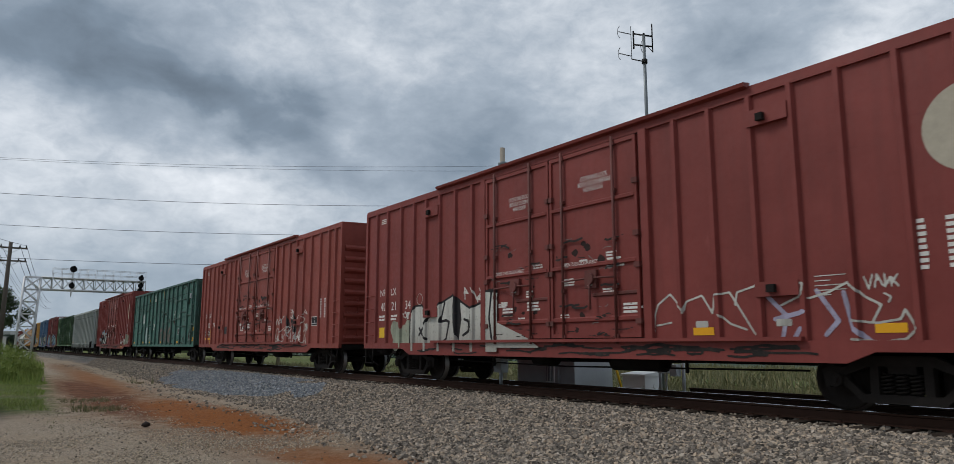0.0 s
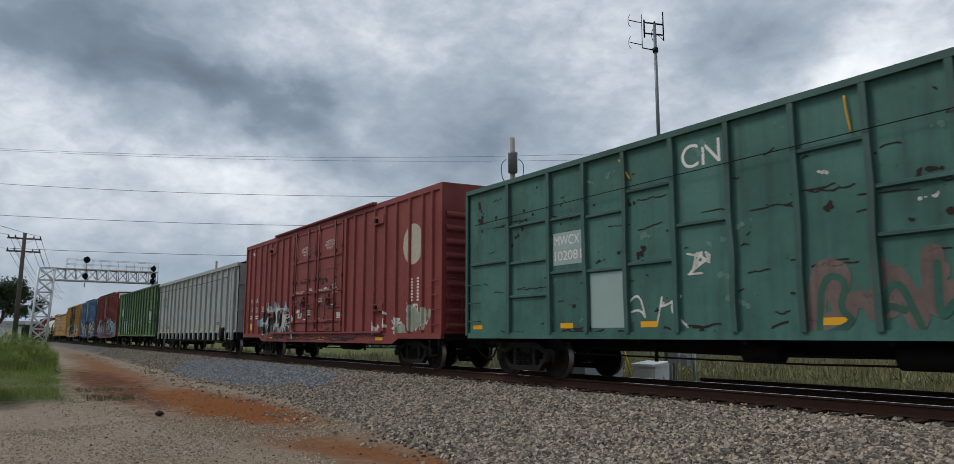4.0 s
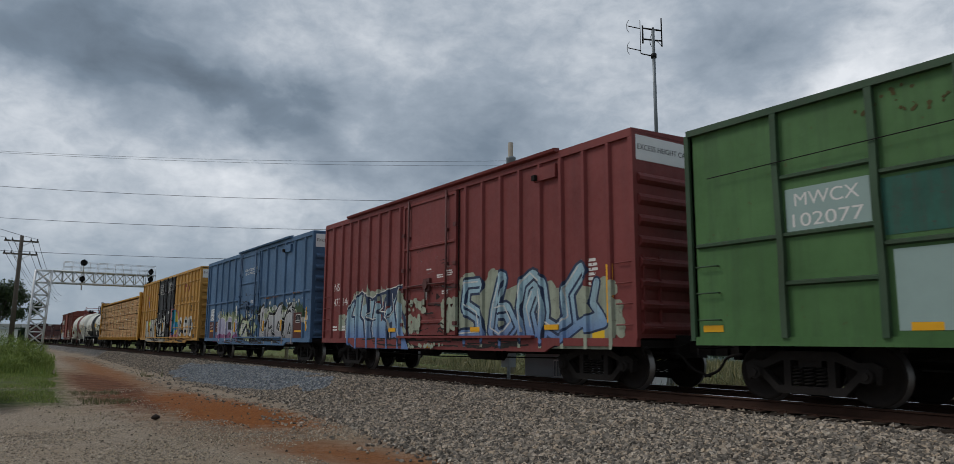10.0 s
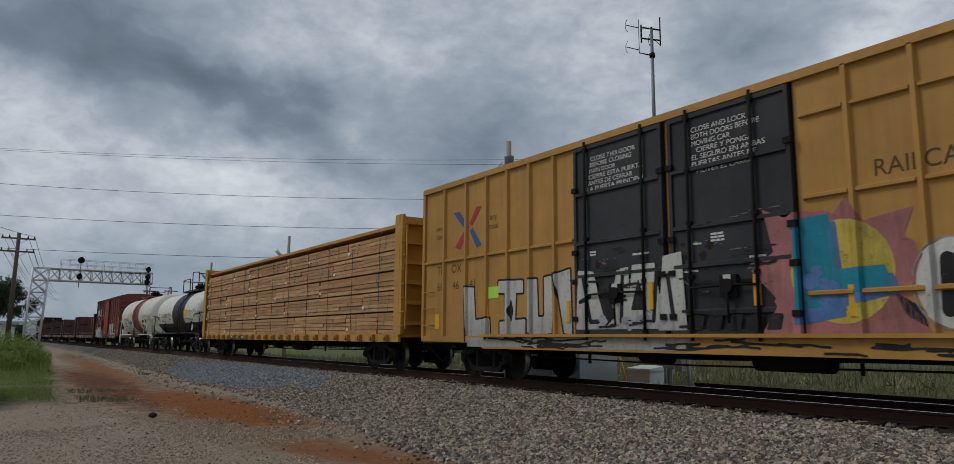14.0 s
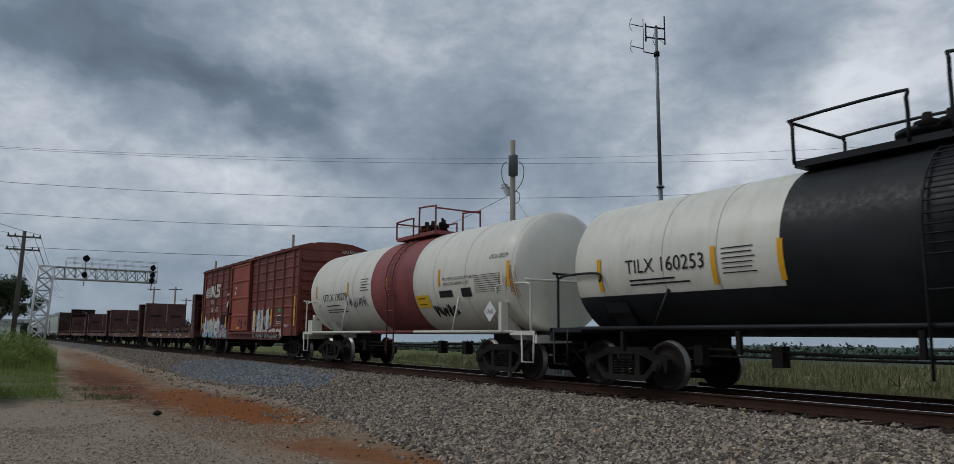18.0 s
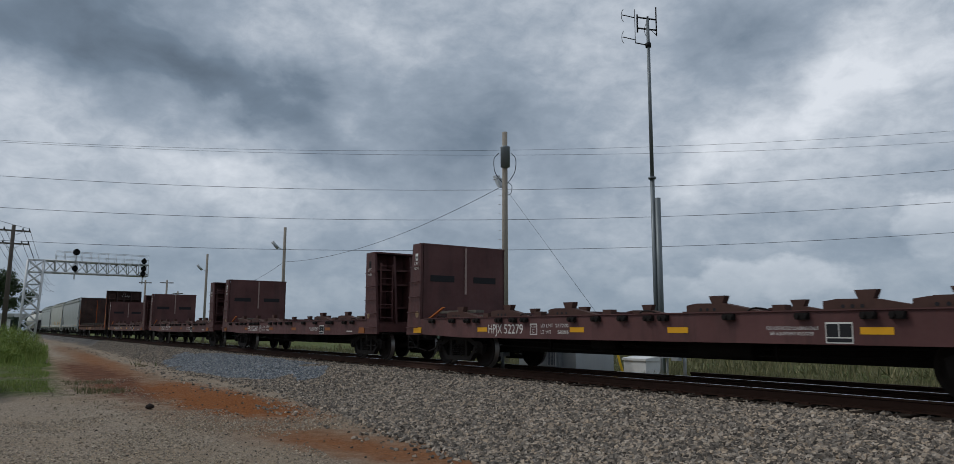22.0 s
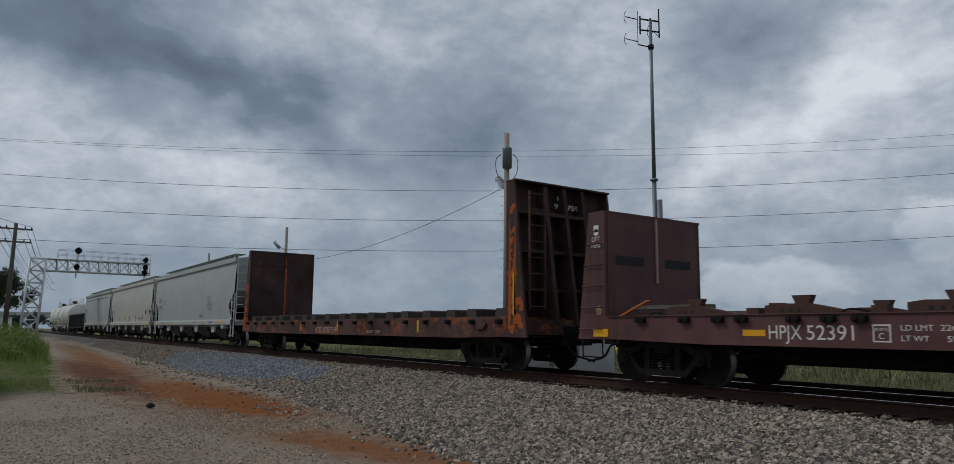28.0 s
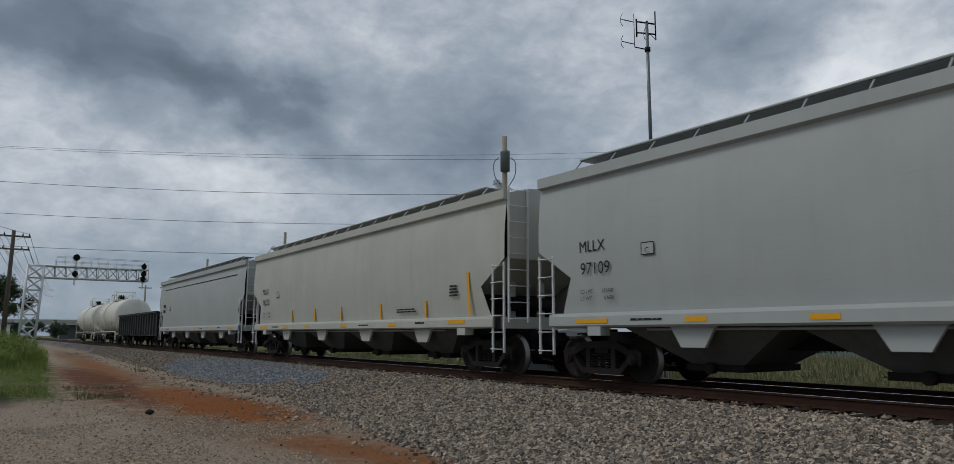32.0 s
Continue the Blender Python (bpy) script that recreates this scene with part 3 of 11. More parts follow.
def stones(name, mat, spots, label, smin, smax, seed):
    """Scatters angular broken stones: spots are (x0, x1, y0, y1, number, test)."""
    g = np.random.default_rng(seed)
    base = np.array([(x, y, z) for x in (-1, 1) for y in (-1, 1) for z in (-1, 1)], float)
    quads = np.array(((0, 1, 3, 2), (4, 6, 7, 5), (0, 4, 5, 1), (2, 3, 7, 6), (0, 2, 6, 4), (1, 5, 7, 3)))
    P = []
    for x0, x1, y0, y1, n, test in spots:
        xy = np.c_[g.uniform(x0, x1, n), g.uniform(y0, y1, n)]
        P.append(xy[[test(x, y, g.random()) for x, y in xy]])
    P = np.concatenate(P)
    n = len(P)
    z = np.array([ground_z(x, y) for x, y in P])
    size = g.uniform(smin, smax, (n, 1, 1)) * g.uniform(0.7, 1.2, (n, 1, 3)) * (1.2, 0.9, 0.68)
    v = base[None] * size * (1 + g.uniform(-0.36, 0.36, (n, 8, 3)))
    # most lie flat, turned about the upright
    turn = g.uniform(0, math.pi, n)
    q = np.c_[np.cos(turn), np.zeros((n, 2)), np.sin(turn)] + g.normal(size=(n, 4)) * 0.28
    q /= np.linalg.norm(q, axis=1)[:, None]
    w, a, b, c = q.T
    R = np.stack([np.stack([1 - 2 * (b * b + c * c), 2 * (a * b - c * w), 2 * (a * c + b * w)], -1),
                  np.stack([2 * (a * b + c * w), 1 - 2 * (a * a + c * c), 2 * (b * c - a * w)], -1),
                  np.stack([2 * (a * c - b * w), 2 * (b * c + a * w), 1 - 2 * (a * a + b * b)], -1)], 1)
    v = np.einsum("nij,nkj->nki", R, v) + np.c_[P, z + smax * 0.25][:, None]
    f = (quads[None] + 8 * np.arange(n)[:, None, None]).reshape(-1, 4)
    me = bpy.data.meshes.new(name)
    me.vertices.add(8 * n)
    me.vertices.foreach_set("co", v.ravel())
    me.loops.add(f.size)
    me.loops.foreach_set("vertex_index", f.ravel().astype(np.int32))
    me.polygons.add(len(f))
    me.polygons.foreach_set("loop_start", np.arange(0, f.size, 4, dtype=np.int32))
    me.polygons.foreach_set("loop_total", np.full(len(f), 4, np.int32))
    me.polygons.foreach_set("use_smooth", np.zeros(len(f), bool))
    me.update(calc_edges=True)
    me.validate()
    me.materials.append(mat)
    return single(name, me, mat, label, "gravel", kind="stuff")


def on_bed(x, y, r):
    t = toe(x)
    return r < min(1, max(0.02, (y - t + 0.5) / 1.0))


def fresh_heap(x, y):
    return ((x + 30) / 9.0) ** 2 + ((y - 8.5) / 1.4) ** 2 < 1 + 0.5 * noise.noise(Vector((x * 0.8, y * 1.5, 2)))


def on_clay(x, y):
    return ((x + 20.5) / 6.0) ** 2 + ((y - 5.0) / 1.0) ** 2 < 1 or ((x + 9.2) / 3.0) ** 2 + ((y - 4.9) / 0.9) ** 2 < 0.8


BALLAST = stone_material("ballast_grey", (0.066, 0.056, 0.047), (0.46, 0.395, 0.325))
stones("ballast", BALLAST, [(-16, -1.6, 5.0, 10.25, 66000, on_bed), (-34, -16, 5.4, 10.25, 42000, lambda x, y, r: on_bed(x, y, r) and not fresh_heap(x, y)),
                            (-75, -34, 6.2, 10.25, 24000, lambda x, y, r: on_bed(x, y, r) and not fresh_heap(x, y)), (-50, -2, 10.3, 14.3, 14000, lambda x, y, r: True)],
       "loose broken grey ballast stones beside the rails", 0.016, 0.034, 3)
stones("fresh_ballast", stone_material("ballast_blue", (0.095, 0.108, 0.125), (0.36, 0.39, 0.42)), [(-41, -19, 6.6, 10.2, 30000, lambda x, y, r: fresh_heap(x, y) and r < 0.9)],
       "patch of fresh blue-grey ballast stones on the shoulder", 0.018, 0.036, 8)
stones("lane_gravel", stone_material("gravel_tan", (0.20, 0.16, 0.118), (0.55, 0.47, 0.37)), [(-16, -4, 0.3, 6.4, 34000, lambda x, y, r: noise.noise(Vector((x * 0.5, y * 0.7, 3))) + 0.45 > r * 0.9 and not on_clay(x, y)), (-28, -16, 0.3, 6.4, 9000, lambda x, y, r: noise.noise(Vector((x * 0.5, y * 0.7, 3))) + 0.25 > r * 0.9 and not on_clay(x, y))],
       "small loose stones strewn over the earth lane", 0.005, 0.013, 12)
stones("lane_pebbles", stone_material("pebble_dark", (0.035, 0.03, 0.026), (0.20, 0.16, 0.12)), [(-26, -4, 1.2, 6.2, 700, lambda x, y, r: r < 0.8)],
       "scattered dark pebbles and clods on the earth lane", 0.006, 0.017, 15)


# ---- the train: shared running gear ----
W = 1.515                 # half the width over the side ribs
PANEL = 1.455             # where the side sheets lie
WHEELS = []               # every wheel that rolls


def wheel_data():
    m = Mesh().lathe([(-0.07, 0.10), (-0.075, 0.17), (-0.03, 0.20), (-0.03, 0.36), (-0.065, 0.385), (-0.065, 0.452), (0.04, 0.458), (0.045, 0.484), (0.07, 0.484), (0.075, 0.39), (0.0, 0.36), (0.0, 0.2), (0.09, 0.17), (0.09, 0.09)], 30)
    me = m.data("wheel", WHEEL)
    me.materials.append(TREAD)
    for q in me.polygons:
        rr = max(math.hypot(me.vertices[i].co.x, me.vertices[i].co.z) for i in q.vertices)
        if q.center.length > 0.3 and rr > 0.44 and q.center.y < 0.05 and math.hypot(q.center.x, q.center.z) > 0.43:
            q.material_index = 1
    return me


WHEEL_ME = wheel_data()
AXLE_ME = Mesh().cyl((0, -0.72, 0), (0, 0.72, 0), 0.085, 12).data("axle", WHEEL)
side = [(-1.16, 0.40), (-1.14, 0.60), (-0.98, 0.66), (-0.78, 0.64), (-0.45, 0.78), (0.45, 0.78), (0.78, 0.64), (0.98, 0.66), (1.14, 0.60), (1.16, 0.40), (1.04, 0.36), (0.80, 0.40), (0.52, 0.16), (-0.52, 0.16), (-0.80, 0.40), (-1.04, 0.36)]
fr = Mesh()
fr.prism([(-1.14, 0.58), (-0.98, 0.66), (-0.78, 0.64), (-0.45, 0.80), (0.45, 0.80), (0.78, 0.64), (0.98, 0.66), (1.14, 0.58), (1.02, 0.52), (0.78, 0.52), (0.42, 0.66), (-0.42, 0.66), (-0.78, 0.52), (-1.02, 0.52)], "y", -0.07, 0.07)
fr.prism([(-0.55, 0.15), (0.55, 0.15), (0.85, 0.44), (0.78, 0.52), (0.52, 0.27), (-0.52, 0.27), (-0.78, 0.52), (-0.85, 0.44)], "y", -0.07, 0.07)
for sx in (-1, 1):
    fr.prism([(sx * 0.30, 0.24), (sx * 0.42, 0.24), (sx * 0.42, 0.70), (sx * 0.30, 0.70)], "y", -0.065, 0.065)
    fr.prism([(sx * 0.76, 0.62), (sx * 1.12, 0.58), (sx * 1.08, 0.34), (sx * 1.02, 0.34), (sx * 1.0, 0.52), (sx * 0.82, 0.52), (sx * 0.8, 0.36), (sx * 0.74, 0.36)], "y", -0.06, 0.06)
FRAME_ME = fr.data("side_frame", TRUCK)
coil = [(0.068 * math.cos(k * math.pi / 5), 0.068 * math.sin(k * math.pi / 5), 0.27 + 0.29 * k / 55) for k in range(56)]
SPRING_ME = Mesh().tube(coil, 0.017, 5).data("spring", TRUCK)
BEARING_ME = Mesh().cyl((0, -0.12, 0), (0, 0.10, 0), 0.105, 14).cyl((0, -0.15, 0), (0, -0.12, 0), 0.06, 10).data("bearing_cap", TRUCK)
BOLSTER_ME = Mesh().box(-0.19, 0.19, -1.02, 1.02, 0.56, 0.74).cyl((0, 0, 0.74), (0, 0, 0.86), 0.2, 12).box(-0.62, -0.54, -0.75, 0.75, 0.36, 0.46).box(0.54, 0.62, -0.75, 0.75, 0.36, 0.46).data("truck", TRUCK)


CROSS_ME = Mesh().box(-0.05, 0.05, -1.35, 1.35, 0.8, 0.95).data("crossbearer", UNDER)


def truck(car, x):
    t = part("truck", BOLSTER_ME, TRUCK, car, "dark cast-steel truck with two axles", at=(x, 0, 0))
    for sy in (-1, 1):
        o = part("side_frame", FRAME_ME, TRUCK, t, at=(0, sy * 1.0, 0))
        for sx in (-0.19, 0.0, 0.19):
            part("spring", SPRING_ME, TRUCK, t, at=(sx, sy * 1.03, 0))
        for sx in (-1, 1):
            b = part("bearing_cap", BEARING_ME, TRUCK, t, at=(sx * 0.9, sy * 1.02, 0.457))
            w = part("wheel", WHEEL_ME, WHEEL, t, "dark rolling steel wheel")
            m = Matrix.Translation((sx * 0.9, sy * 0.78, 0.457))
            if sy > 0:
                m = m @ Matrix.Rotation(math.pi, 4, "Z")
                b.rotation_euler[2] = math.pi
            w.matrix_parent_inverse = m
            WHEELS.append((w, sy))
    for sx in (-1, 1):
        part("axle", AXLE_ME, WHEEL, t, at=(sx * 0.9, 0, 0.457))
    return t


def smooth_tube(pts, r, steps=5):
    """A bent pipe through points, rounded by a Catmull-Rom curve."""
    P = [Vector(p) for p in pts]
    P = [P[0]] + P + [P[-1]]
    out = []
    for i in range(1, len(P) - 2):
        for k in range(steps):
            t = k / steps
            a, b, c, d = P[i - 1], P[i], P[i + 1], P[i + 2]
            out.append(0.5 * ((2 * b) + (c - a) * t + (2 * a - 5 * b + 4 * c - d) * t * t + (3 * b - a - 3 * c + d) * t ** 3))
    return Mesh().tube(out + [P[-2]], r, 6)


def coupling(car, half, gap=0.8):
    """Coupler, draft gear and air hose at both ends."""
    for s in (-1, 1):
        x = s * half
        c = Mesh().box(min(x - s * 0.5, x + s * 0.42), max(x - s * 0.5, x + s * 0.42), -0.1, 0.1, 0.72, 0.95)
        c.prism([(x + s * 0.38, -0.16), (x + s * 0.62, -0.19), (x + s * 0.70, -0.06), (x + s * 0.58, 0.02), (x + s * 0.66, 0.16), (x + s * 0.5, 0.2), (x + s * 0.38, 0.14)], "z", 0.68, 0.98)
        part("coupler", c, UNDER, car)
        part("striker_plate", Mesh().box(x - 0.06, x + 0.06, -0.42, 0.42, 0.62, 1.06), UNDER, car)
        part("brake_hose", smooth_tube([(x - s * 0.15, -0.42, 0.72), (x + s * 0.15, -0.46, 0.66), (x + s * 0.4, -0.42, 0.42), (x + s * gap, -0.36, 0.30)], 0.026), UNDER, car, "sagging black rubber air hose")
        part("uncoupling_lever", Mesh().tube([(x + s * 0.05, -1.4, 0.66), (x + s * 0.05, -1.4, 0.82), (x + s * 0.07, -0.4, 0.84), (x + s * 0.3, -0.12, 0.98)], 0.014, 5), UNDER, car)


def underframe(car, half, inset, low=0.55, belly=None):
    part("centre_sill", Mesh().box(-half + 0.2, half - 0.2, -0.2, 0.2, 0.62, 0.98), UNDER, car)
    k = int(half * 2 / 2.2)
    for i in range(k):
        x = -half + 1.0 + i * (2 * half - 2.0) / (k - 1)
        part("crossbearer", CROSS_ME, UNDER, car, at=(x, 0, 0))
    a = half - inset - 1.5
    part("brake_pipe", smooth_tube([(-half + 0.3, -0.45, 0.72), (-a, -0.5, 0.7), (-a * 0.3, -0.62, 0.62), (a * 0.4, -0.6, 0.64), (a, -0.5, 0.7), (half - 0.3, -0.45, 0.72)], 0.025), UNDER, car)
    rod = Mesh().tube([(-a, -0.75, 0.56), (-0.4, -0.85, 0.50), (a, -0.75, 0.56)], 0.018, 5)
    for x in (-a * 0.6, a * 0.55):
        rod.box(x - 0.02, x + 0.02, -0.84, -0.78, 0.45, 0.9)
    part("brake_rod", rod, UNDER, car)
    part("air_reservoir", Mesh().cyl((1.0, -0.75, 0.64), (2.3, -0.75, 0.64), 0.19, 14), UNDER, car)
    part("brake_cylinder", Mesh().cyl((-1.6, -0.7, 0.66), (-0.9, -0.7, 0.66), 0.16, 12).cyl((-0.9, -0.7, 0.66), (-0.5, -0.7, 0.66), 0.03, 6), UNDER, car)


def ladder(car, x0, x1, z0, z1, rungs, y, mat, name="ladder"):
    """Two stiles; each rung is a part of its own."""
    st = Mesh().box(-0.02, 0.02, y - 0.015, y + 0.03, z0 - 0.08, z1 + 0.08).data("stile", mat)
    o = part(name, st, mat, car, at=(x0, 0, 0))
    part("stile", st, mat, o, at=(x1 - x0, 0, 0))
    me = Mesh().tube([(0, y, 0), (0, y - 0.06, 0), (x1 - x0, y - 0.06, 0), (x1 - x0, y, 0)], 0.012, 5).data("rung", mat)
    for i in range(rungs):
        part("rung", me, mat, o, at=(0, 0, z0 + (z1 - z0) * i / max(1, rungs - 1)))
    return o


def grabs(car, x0, x1, zs, y, mat):
    for z in zs:
        part("grab_iron", Mesh().tube([(x0, y + 0.03, z), (x0, y - 0.06, z), (x1, y - 0.06, z), (x1, y + 0.03, z)], 0.013, 5), mat, car)


def end_ladder(car, x, y0, y1, z0, z1, rungs, mat):
    st = Mesh().box(x - 0.02, x + 0.03, -0.02, 0.02, z0 - 0.08, z1 + 0.08).data("stile", mat)
    o = part("end_ladder", st, mat, car, at=(0, y0, 0))
    part("stile", st, mat, o, at=(0, y1 - y0, 0))
    me = Mesh().tube([(x, 0, 0), (x + 0.07, 0, 0), (x + 0.07, y1 - y0, 0), (x, y1 - y0, 0)], 0.012, 5).data("rung", mat)
    for i in range(rungs):
        part("rung", me, mat, o, at=(0, 0, z0 + (z1 - z0) * i / (rungs - 1)))
    return o


def brake_wheel(car, x, y, z, mat):
    w = Mesh()
    n = 20
    ring = [(x + 0.16, y + 0.27 * math.cos(2 * math.pi * i / n), z + 0.27 * math.sin(2 * math.pi * i / n)) for i in range(n + 1)]
    w.tube(ring, 0.016, 5)
    for i in range(0, n, 4):
        w.cyl((x + 0.13, y, z), ring[i], 0.011, 5)
    w.cyl((x, y, z), (x + 0.17, y, z), 0.04, 8)
    part("brake_wheel", w, mat, car)
    part("brake_housing", Mesh().box(x, x + 0.11, y - 0.14, y + 0.14, z - 0.42, z + 0.12), mat, car)


def corrugated_end(car, x, s, z0, z1, mat, rows, half_w=1.46, top_flat=0.0):
    """An end wall with rolled horizontal ribs that faces s along x."""
    part("end_wall", Mesh().box(min(x, x - s * 0.05), max(x, x - s * 0.05), -half_w, half_w, z0, z1), mat, car)
    step = (z1 - top_flat - z0 - 0.1) / rows
    rib = Mesh()
    h = step * 0.56
    rib.prism([(0, 0), (s * 0.03, h * 0.12), (s * 0.075, h * 0.36), (s * 0.075, h * 0.64), (s * 0.03, h * 0.88), (0, h)], "y", -half_w + 0.09, half_w - 0.09)
    me = rib.data("end_rib", mat)
    for i in range(rows):
        part("end_rib", me, mat, car, at=(x + s * 0.001, 0, z0 + 0.08 + i * step))
    for sy in (-1, 1):
        part("corner_post", Mesh().box(min(x - s * 0.1, x + s * 0.02), max(x - s * 0.1, x + s * 0.02), sy * half_w - 0.05, sy * half_w + 0.05, z0 - 0.02, z1), mat, car)


def ribs(car, xs, z0, z1, mat, w=0.07, depth=0.066, name="side_post"):
    me = Mesh().prism([(-w, 0), (-w * 0.55, -depth), (w * 0.55, -depth), (w, 0)], "z", z0, z1).data(name, mat)
    for x in xs:
        for sy in (-1, 1):
            o = part(name, me, mat, car, at=(x, sy * PANEL, 0))
            if sy > 0:
                o.rotation_euler[2] = math.pi


def rail_bar(car, x0, x1, z, mat, h=0.05, depth=0.05, name="side_stiffener"):
    return part(name, Mesh().prism([(-PANEL, z - h), (-PANEL - depth, z - h * 0.5), (-PANEL - depth, z + h * 0.5), (-PANEL, z + h)], "x", x0, x1), mat, car)


def stripe(car, x, z, w=0.42, h=0.13, y=None):
    y = -PANEL - 0.004 if y is None else y
    part("reflector", Mesh().box(x, x + w, y - 0.003, y, z, z + h), STRIPE, car, "yellow reflective strip")


def blocks(car, x, z, w, lines, h, mat, y=None, seed=0, name="stencil"):
    """Small stencilled lines that cannot be read: plain bars."""
    y = -PANEL - 0.004 if y is None else y
    r = random.Random(seed + int(x * 100))
    for i in range(lines):
        m = Mesh()
        zz = z - i * h * 1.6
        b = x + w * r.uniform(0.75, 1.0)
        # one bar with bites taken out where words part
        top, a = [], x
        while a < b:
            e = min(b, a + r.uniform(2.0, 5.0) * h)
            top += [(a, zz + h), (e, zz + h), (e, zz + h * 0.35), (min(b, e + h * 0.5), zz + h * 0.35)]
            a = e + h * 0.5
        pts = [(x, zz)] + [(min(p, b), q) for p, q in top] + [(b, zz)]
        keep = [p for k, p in enumerate(pts) if k == 0 or p != pts[k - 1]]
        if len(keep) > 3:
            m.v += [(p, y - 0.002, q) for p, q in keep]
            m.face(range(len(keep)))
            part(name, m, mat, car)


def label_plate(car, x, z, w=0.55, h=0.34, y=None):
    """Consolidated stencil: dark plate with a white rim."""
    y = -PANEL - 0.004 if y is None else y
    p = part("data_plate", Mesh().box(x, x + w, y - 0.003, y, z, z + h), MARK_WHITE, car, "dark data plate with a white rim")
    for a, b, c, d in ((0.04, 0.48, 0.3, 0.92), (0.52, 0.96, 0.3, 0.92), (0.04, 0.96, 0.06, 0.24)):
        part("data_field", Mesh().box(x + a * w, x + b * w, y - 0.006, y - 0.003, z + c * h, z + d * h), MARK_BLACK, p)


def hinged_bars(door, x0, x1, z0, z1, xs, mat, y):
    """Vertical locking bars with cams and handles on a plug door."""
    for x in xs:
        b = Mesh().cyl((x, y - 0.06, z0), (x, y - 0.06, z1), 0.03, 8)
        for i in range(5):
            z = z0 + 0.15 + (z1 - z0 - 0.3) * i / 4
            b.box(x - 0.05, x + 0.05, y - 0.075, y, z - 0.035, z + 0.035)
        part("locking_bar", b, mat, door)


TAG_WHITE = plain("sticker_white", (0.55, 0.55, 0.52), 0.5, 0.1, 9.0)
SCUFFED = plain("scuff_dark", (0.030, 0.018, 0.016), 0.8, 0.4, 8.0)
# rusty, dirty door gear; each car colour darkened to hold the gear's shading
SHADED_HARDWARE = {
    "boxcar_red": steel("shaded_hardware_red", (0.12, 0.030, 0.024), 0.3, 0.3, dirt=0.4),
    "boxcar_red_faded": steel("shaded_hardware_red_faded", (0.14, 0.036, 0.027), 0.3, 0.3, dirt=0.4),
    "boxcar_maroon": steel("shaded_hardware_maroon", (0.085, 0.020, 0.018), 0.3, 0.3, dirt=0.4),
    "boxcar_blue": steel("shaded_hardware_blue", (0.035, 0.075, 0.14), 0.3, 0.3, dirt=0.4),
}


